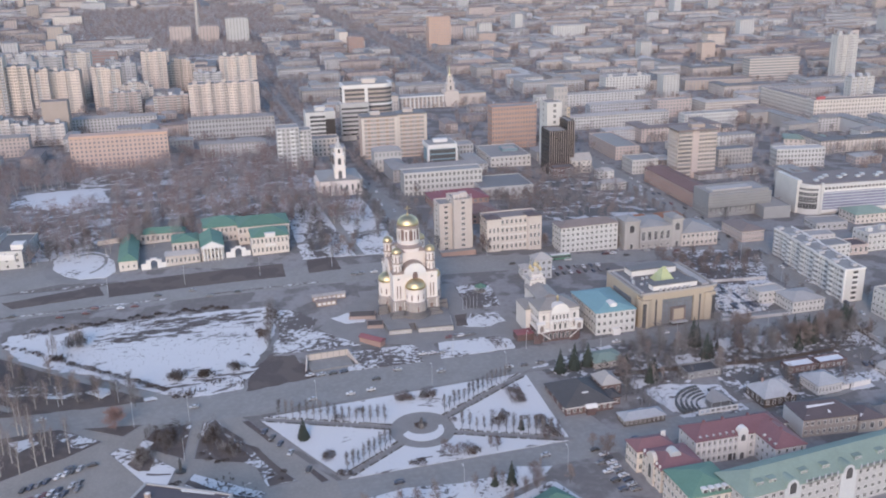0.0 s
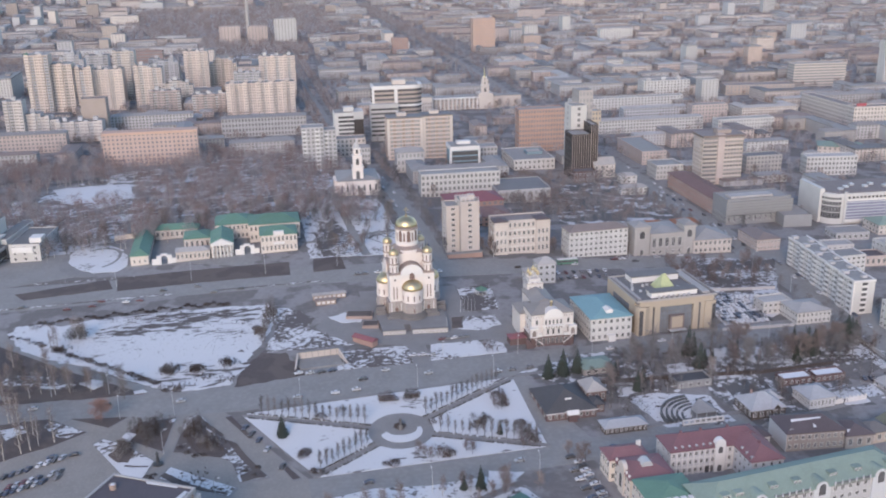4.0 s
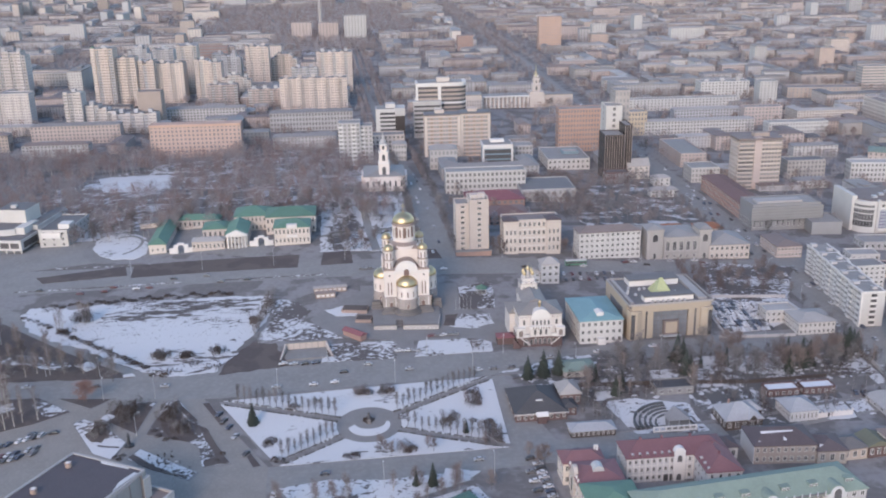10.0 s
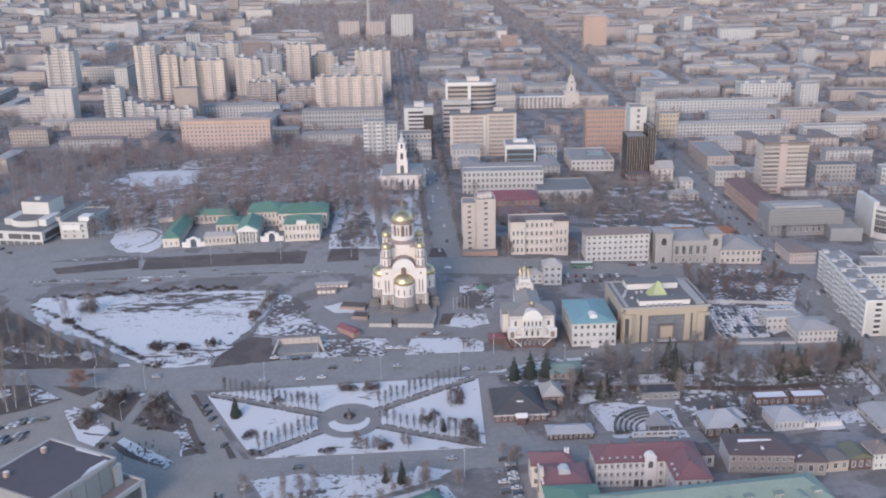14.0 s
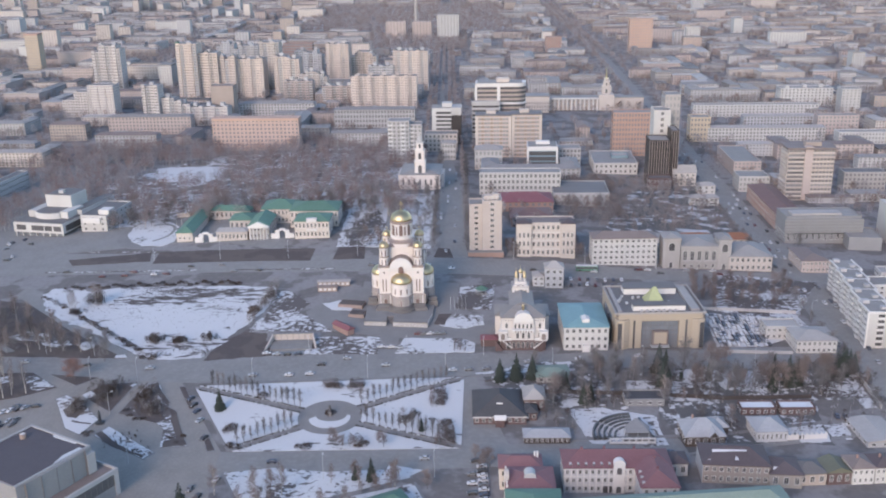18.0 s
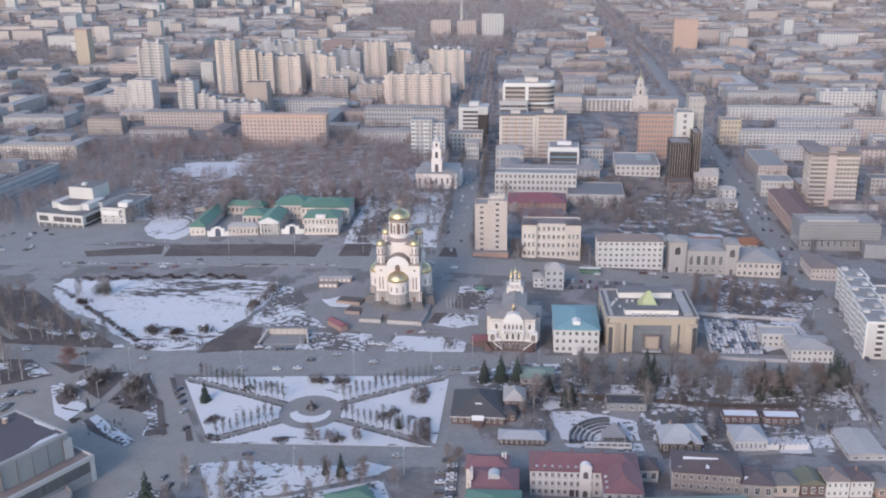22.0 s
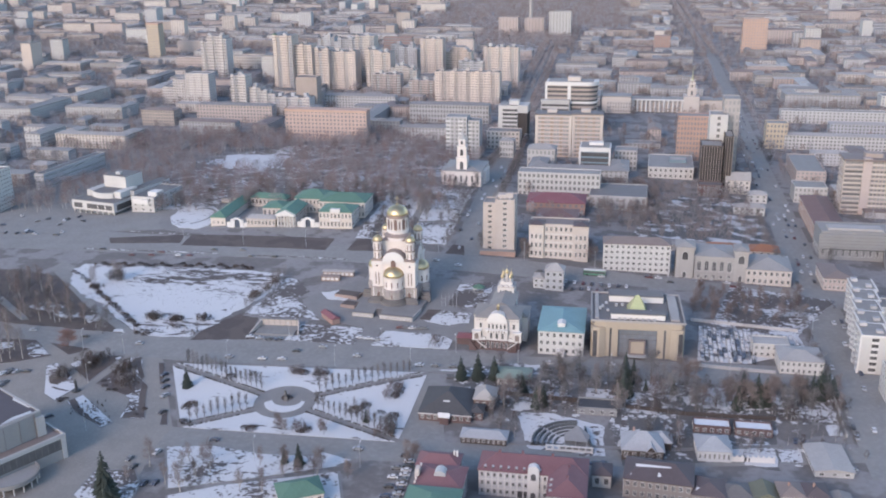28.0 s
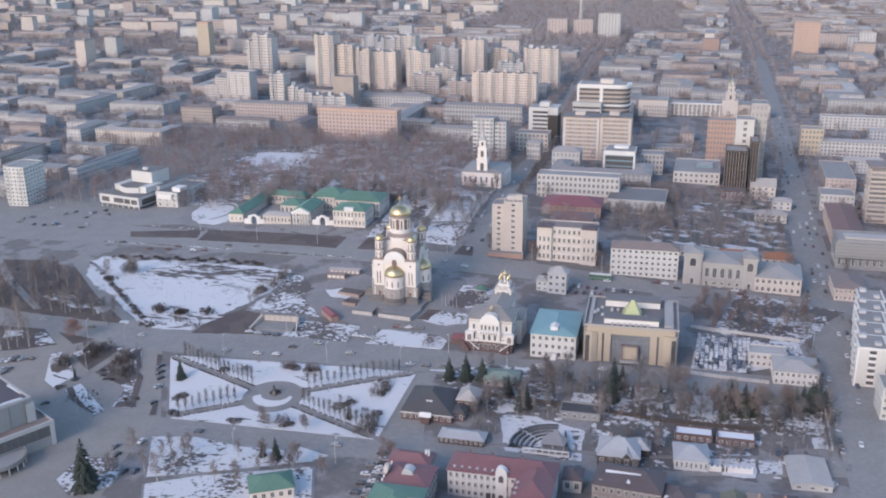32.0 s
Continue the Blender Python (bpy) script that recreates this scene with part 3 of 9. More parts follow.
patch("park_ring", [(STAR_C[0] + 12.6 * math.cos(a), STAR_C[1] + 12.6 * math.sin(a)) for a in [2 * math.pi * k / 32 for k in range(32)]], paving, .17, 0, "structure",
      "round paved place in the park", "path")
bean = [(STAR_C[0] + 8.4 * math.cos(a), STAR_C[1] - .6 + 7.8 * math.sin(a)) for a in [math.pi * (1.04 + 1.04 * k / 16) for k in range(17)]]
bean += [(STAR_C[0] + .5 + 6.2 * math.cos(a), STAR_C[1] + 1.0 + 4.4 * math.sin(a)) for a in [math.pi * (2.02 - .98 * k / 10) for k in range(11)]]
patch("snow_bed", bean, snow, .3, 0, "structure", "crescent snow bed in the round place", "snow")


# ---- generic building ----
def window_mesh(w, h, arched=False, pane=None):
    """A framed pane that stands a little proud; faces -y, its origin at the middle of the sill."""
    key = ("win", round(w, 1), round(h, 1), arched, pane.name if pane else "")
    if key in MATS:
        return MATS[key]
    q = Geo()
    f = .12
    if arched:
        def arch(r, z):
            return [(-r, 0)] + [(-r * math.cos(a), z + r * math.sin(a)) for a in [math.pi * i / 8 for i in range(9)]] + [(r, 0)]
        a, b = arch(w / 2, h - w / 2), arch(w / 2 - f, h - w / 2)
        for (p, pp), (c, cc) in zip(zip(a, b), zip(a[1:], b[1:])):
            q.poly([(p[0], -.07, p[1]), (c[0], -.07, c[1]), (cc[0], -.07, cc[1]), (pp[0], -.07, pp[1])], 0)
            q.poly([(p[0], 0, p[1]), (c[0], 0, c[1]), (c[0], -.07, c[1]), (p[0], -.07, p[1])], 0)
        q.poly([(x, -.03, z) for x, z in reversed(b)], 1)
    else:
        for x0, z0, x1, z1 in ((-w / 2, 0, w / 2, f), (-w / 2, h - f, w / 2, h), (-w / 2, f, -w / 2 + f, h - f), (w / 2 - f, f, w / 2, h - f), (-.04, f, .04, h - f)):
            q.box(x0, -.07, z0, x1, 0, z1, 0, bottom=True)
        q.poly([(-w / 2 + f, -.03, f), (w / 2 - f, -.03, f), (w / 2 - f, -.03, h - f), (-w / 2 + f, -.03, h - f)], 1)
    MATS[key] = q.mesh("window", [frame_white, pane or glass])
    return MATS[key]


def faces_of(w, d):
    """The four sides: a pose per side whose -y faces outward, and the side's length."""
    return [(pose(0, 0, 0), w), (pose(w / 2, d / 2, 0, 0, 0, 90), d), (pose(-w / 2, d / 2, 0, 0, 0, -90), d), (pose(0, d, 0, 0, 0, 180), w)]


FOOT = []


def building(name, label, x, y, ang, w, d, h, floors, bays, wall, tier=2, roof="flat", cap="roof_grey", rise=2.0, side=-1, plant=0, balc=0,
             strip=0, fins=0, tall=0, blank=0, band="", category="", z=None, group=""):
    """A house whose front's middle stands at x, y; it runs d metres back. Tier 1 has single windows, tier 2 joined ones."""
    zb = min(gz(x, y), gz(x, y + d)) if z is None else z
    top = gz(x, y) + h if z is None else z + h
    hh = top - zb
    m = pose(x, y, zb, 0, 0, ang)
    cat = category or ("tower block" if h > 30 else "house" if "house" in name or "mansion" in name else "building")
    ob = thing(name, label, cat, m, group)
    FOOT.append((x - math.sin(radians(ang)) * d / 2, y + d / 2, math.hypot(w, d) / 2))
    wm, cm = MATS["wall_" + wall], MATS[cap]
    q = Geo().box(-w / 2, 0, -2, w / 2, d, hh)
    if roof == "flat":
        p = .35
        q = Geo()
        for x0, y0, x1, y1, z in ((-w / 2, 0, w / 2, d, -2), (-w / 2, 0, w / 2, d, hh + .6), (-w / 2 + p, p, w / 2 - p, d - p, hh + .6), (-w / 2 + p, p, w / 2 - p, d - p, hh - .3)):
            q.v += [(x0, y0, z), (x1, y0, z), (x1, y1, z), (x0, y1, z)]
        q.f = [(4 * k + i, 4 * k + (i + 1) % 4, 4 * k + 4 + (i + 1) % 4, 4 * k + 4 + i) for k in range(3) for i in range(4)]
        q.m = [0] * 12
        part("wall", q, wm, ob)
        part("roof", Geo().box(-w / 2 + p, p, hh - .3, w / 2 - p, d - p, hh), cm, ob)
    else:
        part("wall", q, wm, ob)
        o = .5
        r = Geo().hip(-w / 2 - o, -o, w / 2 + o, d + o, hh + .25, rise, gable=roof == "gable")
        part("roof", r, cm, ob)
    rng = random.Random(int(x * 7 + y * 13))
    for i in range(plant):
        px_, py_ = (i + .5) / plant * w - w / 2 + rng.uniform(-1, 1), d * rng.uniform(.35, .6)
        s = rng.uniform(1.6, 2.6)
        part("stair_head", Geo().box(px_ - s, py_ - s * .8, hh - .1, px_ + s, py_ + s * .8, hh + rng.uniform(2.2, 3.2)), wm, ob)
    if band:
        part("cornice_band", Geo().box(-w / 2 - .15, -.15, hh - 1.6, w / 2 + .15, d + .15, hh + .7), MATS["wall_" + band], ob)
    fh = h / max(floors, 1)
    z0 = hh - h
    if bays:
        bw = w / bays
        ww, wh = (min(1.7, bw * .52) if bays > 1 else 2.3), fh * (.62 if tall else .52)
        sides = [(s, ln) for s, ln in faces_of(w, d)]
        if tier == 1:
            if tall:
                ww = bw * .5
            me = window_mesh(ww, wh, bool(tall))
            for k, (s, ln) in enumerate(sides[:3]):
                if (k == 1 and x > 128) or (k == 2 and x < -95):
                    continue
                n = bays if k == 0 else (side if side >= 0 else max(1, int(ln / bw)))
                for fl in range(floors):
                    for i in range(n):
                        if blank and fl > 0:
                            continue
                        part("window", me, None, ob, at=s @ pose((i + .5) / n * ln - ln / 2, 0, z0 + fl * fh + fh * .28))
        else:
            q = Geo()
            rows = {}
            for k, (s, ln) in enumerate(sides[:3]):
                n = bays if k == 0 else max(1, int(ln / bw))
                for fl in range(floors):
                    zz = z0 + fl * fh + fh * .28
                    cells = [(-ln / 2 + .4, ln / 2 - .4)] if strip else [((i + .5) / n * ln - ln / 2 - ww / 2, (i + .5) / n * ln - ln / 2 + ww / 2) for i in range(n)]
                    for a, b in cells:
                        c = [s @ Vector(p) for p in ((a, -.05, zz), (b, -.05, zz), (b, -.05, zz + wh), (a, -.05, zz + wh), (a, 0, zz), (b, 0, zz), (b, 0, zz + wh), (a, 0, zz + wh))]
                        q.poly(c[:4]).poly([c[3], c[2], c[6], c[7]]).poly([c[0], c[4], c[5], c[1]])
            # houses beyond y = 120 take the haze-paled panes
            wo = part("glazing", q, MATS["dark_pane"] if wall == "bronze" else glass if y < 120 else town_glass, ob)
            wo["kind"] = "stuff"
        if balc and wall == "creamlit":
            n = max(2, round(w / 9))
            for i in range(n):
                a, bw2 = (i + .5) / n * w - w / 2, w / n * .27
                up = hh + (2.2 if i % 2 else .4)
                bay = part("bay", Geo().box(a - bw2, -1.3, -2, a + bw2, 0, up), wm, ob)
                part("bay_cap", Geo().hip(a - bw2 - .2, -1.5, a + bw2 + .2, 2.4, up + .25, 1.6, gable=True), MATS["wall_bluewhite"] if i % 3 else cm, bay)
                q = Geo()
                for fl in range(floors):
                    zz = z0 + fl * fh + fh * .28
                    for c_ in (a - bw2 * .5, a + bw2 * .5):
                        q.box(c_ - .6, -1.36, zz, c_ + .6, -1.3, zz + wh)
                part("bay_window", q, town_glass, bay)["kind"] = "stuff"
        elif balc:
            q = Geo()
            for i in range(0, bays, 3):
                a = (i + .5) / bays * w - w / 2
                for fl in range(1, floors):
                    zz = z0 + fl * fh
                    q.box(a - bw * .55, -1.0, zz - .1, a + bw * .55, 0, zz + 1.05, 0, bottom=True)
            bo = part("loggia", q, frame_white if wall in ("creamlit", "greywhite") else wm, ob)
            bo["kind"] = "stuff"
        if fins:
            q = Geo()
            for i in range(bays + 1):
                a = (i / bays - .5) * (w - .4)
                q.box(a - .1, -.6, hh * .16, a + .1, 0, hh + .4)
            part("fin_screen", q, MATS["wall_pinkish"], ob)["kind"] = "stuff"
    if blank:
        part("upper_wall", Geo().box(-w / 2 - 1.2, -1.5, z0 + h * .42, w / 2 + 1.2, -.004, hh - 1.0, bottom=True), wm, ob)
    return ob


# ---- named buildings, near ones first ----
building('hotel_tower', 'beige high-rise hotel slab with a narrow column of windows', 47.9, 64.7, -0.0, 11.1, 16.0, 32.0, 10, 1, 'beige', tier=1, side=1, plant=2)
building('hotel_wing', 'beige hotel side tower with a stair window column', 38.8, 68.8, -0.3, 7.9, 13.0, 28.4, 9, 1, 'beige', tier=1, side=1)
building('office_house', 'cream four-storey office house with brown roof edges', 78.8, 64.5, -0.7, 33.2, 14.0, 20.0, 4, 12, 'cream', tier=1, cap='roof_brown')
building('white_apartment_house', 'white five-storey apartment house with rows of small windows', 122.7, 54.4, 1.2, 36.5, 13.0, 15.9, 5, 12, 'white', tier=1, roof='hip', cap='roof_brown', rise=2.5)
ch_ = building('classical_hall', 'grey stone hall with tall windows between two pavilions', 164.1, 50.9, -1.7, 20.9, 22.0, 13.5, 2, 0, 'stone', tier=1, roof='hip', cap='roof_bluegrey', rise=2.2)
for k in range(5):
    part("tall_window", window_mesh(2.3, 5.6), None, ch_, at=pose(-8 + k * 4, -.02, 5.2))
    part("low_window", window_mesh(1.6, 1.8), None, ch_, at=pose(-8 + k * 4, -.02, 1.2))
    part("pier_strip", Geo().box(-10.3 + k * 4, -.3, 0, -9.7 + k * 4, -.004, 12.6), MATS["wall_stone"], ch_)
part("attic_band", Geo().box(-10.4, -.45, 12.0, 10.4, -.004, 13.4, bottom=True), MATS["wall_stone"], ch_)
part("base_band", Geo().box(-10.4, -.35, 3.6, 10.4, -.005, 4.3, bottom=True), MATS["wall_stone"], ch_)
for x_, y_, w_, a_ in ((148.5, 51.3, 9.6, -1.1), (178.1, 50.5, 7.1, -2.2)):
    pv = building('hall_pavilion', 'grey stone end pavilion with one large arched window', x_, y_, a_, w_, 12.0, 17.7, 2, 0, 'stone', tier=1, roof='hip', cap='roof_bluegrey', rise=1.8)
    part("arched_window", window_mesh(3.4, 4.6, True), None, pv, at=pose(0, -.02, 10.6))
    part("pavilion_door", window_mesh(2.0, 3.4, True), None, pv, at=pose(0, -.02, .4))
    part("cornice", Geo().box(-w_ / 2 - .4, -.5, 16.4, w_ / 2 + .4, -.004, 17.4, bottom=True), MATS["wall_stone"], pv)
    for sx in (-1, 1):
        part("pilaster", Geo().box(sx * (w_ / 2 - .8) - .6, -.35, 0, sx * (w_ / 2 - .8) + .6, -.006, 16.3), MATS["wall_stone"], pv)
building('yellow_mansion', 'pale yellow two-storey mansion with grey hipped roof', 192.6, 48.9, -2.9, 23.5, 26.0, 8.5, 2, 8, 'cream', tier=1, roof='hip', cap='roof_bluegrey', rise=4)
building('corner_shop', 'pinkish two-storey house with brown metal roof', 228.3, 47.1, -0.9, 15.2, 24.0, 6.9, 2, 7, 'pinkish', tier=1, roof='hip', cap='roof_brown', rise=2.5)
building('low_white_house', 'low white two-storey house with white flat roof', 181.1, -44.5, 0.0, 15.8, 10.0, 6.2, 2, 6, 'white', tier=1, cap='roof_light')
building('low_white_house', 'low white two-storey house with grey roof and windows', 191.6, -60.2, 0.0, 18.1, 16.0, 6.2, 2, 8, 'white', tier=1, roof='hip', cap='roof_light', rise=2)
building('annex_tower', 'small white house with corner turret', 79.5, 18, -1.8, 9.8, 9.0, 10.8, 3, 3, 'coolwhite', tier=1, roof='hip', cap='roof_light', rise=3)
building('white_annex', 'low white annex beside a turret house', 71.4, 20, -1.8, 6, 8, 5.4, 2, 2, 'coolwhite', tier=1, roof='hip', cap='roof_light', rise=1.5)
building('maroon_roof_house', 'brick house with maroon metal roof', 72.0, 149, 0.0, 38.0, 24.0, 6.9, 2, 10, 'brick', tier=2, roof='hip', cap='roof_maroon', rise=4)
building('maroon_roof_wing', 'lower brick wing with dark maroon metal roof', 74.5, 116, 0.0, 26.0, 24.0, 6.2, 2, 7, 'brick', tier=2, roof='hip', cap='roof_rust', rise=3.6)
building('long_office_block', 'long white four-storey block with blue-grey windows', 71.3, 191.2, -2.0, 56.7, 14.0, 16.8, 4, 18, 'white', tier=2, cap='roof_grey')
building('grey_hall', 'grey hall with a low flat roof', 112, 171, -2.0, 38, 34.0, 9.1, 2, 9, 'greywhite', tier=2, cap='roof_dark')
building('small_white_house', 'small white two-storey house among bare trees', 199, 183.5, -2.0, 19.8, 8.0, 5.2, 2, 6, 'white', tier=1, roof='hip', cap='roof_light', rise=2)
building('gabled_house', 'cream house with stepped gables', 197.6, 240, -2.0, 17, 12.0, 9.9, 3, 4, 'cream', tier=1, roof='gable', cap='roof_light', rise=5)
building('small_white_house', 'small white house with grey roof', 208.6, 217, -2.0, 12.6, 9.0, 5.8, 2, 3, 'white', tier=1, roof='hip', cap='roof_light', rise=2)
building('brutalist_block', 'windowless grey stone-clad block with a dark recess below', 250.6, 100, 0, 45, 20, 16.8, 2, 12, 'concrete', tier=1, cap='roof_grey', blank=1)
building('apartment_block', 'long pink nine-storey slab with rows of glinting windows', -154.5, 386.7, -2.0, 78.5, 13.0, 28.5, 8, 22, 'pinkslab', tier=2, band='orange')
building('apartment_block', 'white terraced block stepping up in height', -360.0, 570.9, -2.0, 28.1, 18.0, 34.0, 12, 10, 'rosewhite', tier=2, balc=1)
building('apartment_block', 'white terraced block stepping up in height', -381.8, 570.8, -2.0, 15.6, 18.0, 26.9, 9, 5, 'rosewhite', tier=2, balc=1)
building('apartment_block', 'white terraced block stepping up in height', -396.3, 570.9, -2.0, 13.4, 18.0, 18.3, 6, 5, 'rosewhite', tier=2, balc=1)
building('apartment_block', 'grey five-storey block with brown roof', -279.6, 405.8, -2.0, 57.6, 13.0, 12.1, 4, 18, 'greywhite', tier=2, roof='hip', cap='roof_brown', rise=2)
building('apartment_block', 'long grey five-storey town block', -277.3, 470.0, -2.0, 82.9, 13.0, 17.2, 5, 24, 'pinkish', tier=2, roof='hip', cap='roof_bluegrey', rise=2)
building('apartment_block', 'long grey-white five-storey town block', -166.5, 554.6, -2.0, 80.5, 13.0, 14.7, 5, 24, 'greywhite', tier=2, roof='hip', cap='roof_bluegrey', rise=2)
building('apartment_block', 'pink-tan five-storey town block', -348.3, 443.1, -2.0, 35.5, 13.0, 15.5, 5, 12, 'tan', tier=2, roof='hip', cap='roof_brown', rise=2)
building('apartment_block', 'long grey low block behind a wood', -56.4, 489.0, -2.0, 81.1, 14.0, 18.3, 4, 26, 'greywhite', tier=2, roof='hip', cap='roof_bluegrey', rise=2)
building('apartment_block', 'grey brick tower with balconies', -21.5, 322.0, -2.0, 17.6, 16.0, 34.0, 10, 5, 'greywhite', tier=2, balc=1)
building('apartment_block', 'grey brick tower with balconies', -7.5, 324.0, -2.0, 9.9, 14.0, 31.0, 9, 3, 'greywhite', tier=2, balc=1)
building('white_house', 'white three-storey town house', 19.7, 330.1, -2.0, 11.6, 12.0, 13.9, 3, 5, 'white', tier=2, roof='hip', cap='roof_light', rise=2)
building('cream_house', 'cream office house with rounded roof', 12.2, 368.7, -2.0, 29.0, 16.0, 15.4, 4, 8, 'cream', tier=2)
building('pale_house', 'pale blue-white house with metal roof', 51.9, 285.3, -2.0, 21.9, 16.0, 16.1, 3, 7, 'white', tier=2, roof='hip', cap='roof_light', rise=3)
tg = thing("office_block", "dark teal glass office in a white frame", "office", pose(93.9, 275, gz(94, 275), 0, 0, -2))
part("wall", Geo().box(-11, .3, -2, 11, 20, 20), MATS["wall_teal"], tg)
part("frame_top", Geo().box(-11.8, -.6, 18.4, 11.8, 20.4, 21.6, bottom=True), trim_white, tg)
for sx in (-1, 1):
    part("frame_side", Geo().box(sx * 11.4 - .7, -.6, -2, sx * 11.4 + .7, 3, 18.4), trim_white, tg)
for k in range(4):
    part("glass_band", Geo().box(-10.6, .1, 2 + k * 4.2, 10.6, .28, 5 + k * 4.2), glass, tg)
part("roof", Geo().box(-11, .5, 21.6, 11, 19.5, 21.9), MATS["roof_grey"], tg)
part("roof_hut", Geo().box(-5, 8, 21.9, 6, 14, 24), trim_white, tg)
FOOT.append((94, 285, 16))
building('office_block', 'grey four-storey office house', 117.9, 299.1, -2.0, 17.5, 16.0, 15.8, 4, 6, 'greywhite', tier=2)
building('office_block', 'low grey courtyard office block', 131.8, 392.9, -2.0, 33.9, 16.0, 3.5, 2, 10, 'greywhite', tier=2)
building('flat_roof_hall', 'wide low hall with a grey flat roof and white front', 152, 277.5, -2.0, 34, 46, 8.4, 2, 9, 'white', tier=1, cap='roof_bluegrey')
building('roof_lantern', 'dark glazed lantern box on a hall roof', 158, 296, -2.0, 13, 12, 10.6, 1, 5, 'teal', tier=1, cap='roof_light')
building('brown_annex', 'low brown annex before a dark office block', 177, 226, -2, 17, 11, 8.5, 2, 6, 'redbrick', tier=1, cap='roof_dark')
building('apartment_block', 'orange brick nine-storey block', 180, 348.0, -2.0, 41.0, 14.0, 37.0, 9, 16, 'orange', tier=2)
building('apartment_block', 'grey five-storey town block', -61.3, 403.0, -2.0, 56.8, 12.0, 11.0, 4, 18, 'greywhite', tier=2, roof='hip', cap='roof_bluegrey', rise=2)
building('office_block', 'white office tower with blank front', 183.2, 262.0, -2.0, 12.6, 18.0, 53, 12, 1, 'white', tier=2)
building('office_block', 'dark bronze glass office block with vertical fins', 177.4, 238.0, -2.0, 15.0, 20.0, 34.6, 8, 8, 'bronze', tier=2, fins=1)
building('office_block', 'dark brown glass office wing', 189.6, 243.0, -2.0, 5.6, 22.0, 41, 10, 3, 'bronze', tier=2, fins=1)
building('apartment_block', 'plain grey tower behind offices', 193.0, 274.0, -2.0, 11.5, 18.0, 63.2, 12, 4, 'stone', tier=2)
building('office_block', 'small yellow-ochre office house', 247.8, 405.0, -2.0, 18, 16.0, 22, 5, 6, 'ochre', tier=2)
building('apartment_block', 'long grey-white five-storey slab', 333.3, 525.6, -2.0, 127.0, 13.0, 11.9, 4, 34, 'white', tier=2)
building('apartment_block', 'long blue-white five-storey slab', 338.2, 462.2, -2.0, 68.8, 13.0, 11.7, 4, 22, 'bluewhite', tier=2, roof='hip', cap='roof_light', rise=1.5)
building('apartment_block', 'long grey-white five-storey slab', 307.5, 402.8, -2.0, 105.0, 13.0, 12.4, 4, 34, 'white', tier=2, roof='hip', cap='roof_light', rise=1.5)
building('apartment_block', 'white five-storey town slab', 388.6, 370.1, -2.0, 56.1, 13.0, 13.9, 4, 20, 'white', tier=2)
building('apartment_block', 'red-brown brick town house', 382.1, 431.3, -2.0, 37.7, 13.0, 17.4, 5, 11, 'pinkish', tier=2)
building('office_block', 'white complex with stepped roof', 404.3, 582.7, -2.0, 55.7, 20.0, 19.2, 6, 14, 'white', tier=2, plant=3)
building('office_block', 'narrow white office tower', 431.0, 529.4, -2.0, 19.3, 16.0, 26.3, 9, 5, 'white', tier=2)
building('apartment_block', 'grey-blue four-storey apartment row', 289.2, 343.6, -2.0, 45.2, 12.0, 10.1, 4, 16, 'bluewhite', tier=2, roof='hip', cap='roof_light', rise=1.5)
building('white_corner_house', 'white four-storey corner house', 245.0, 224, -2.0, 22, 20.0, 11, 3, 8, 'white', tier=2)
building('pink_corner_house', 'pale pink corner house by the avenue', 254.1, 274.3, -2.0, 21.2, 60.0, 10.8, 4, 7, 'pinkish', tier=2)
building('office_block', 'tan tower on the skyline', 312.9, 1078.7, -2.0, 36.1, 18.0, 52.3, 12, 9, 'orange', tier=2)
building('apartment_block', 'slim white tower block', 404.9, 1122.8, -2.0, 22.5, 16.0, 34.3, 9, 5, 'white', tier=2)
building('apartment_block', 'red-brick tower on the skyline', 176.4, 1080.9, -2.0, 25.1, 16.0, 26.2, 7, 6, 'brick', tier=2)
building('apartment_block', 'white and orange tower block', -88.5, 1332.7, -2.0, 35.9, 18.0, 31.7, 9, 6, 'pinkish', tier=2, balc=1)
building('apartment_block', 'white and orange tower block', -40.3, 1321.4, -2.0, 34.6, 18.0, 31.6, 9, 6, 'pinkish', tier=2, balc=1)
building('apartment_block', 'plain white tower block', 7.6, 1293.0, -2.0, 38.6, 18.0, 45.3, 12, 7, 'white', tier=2)


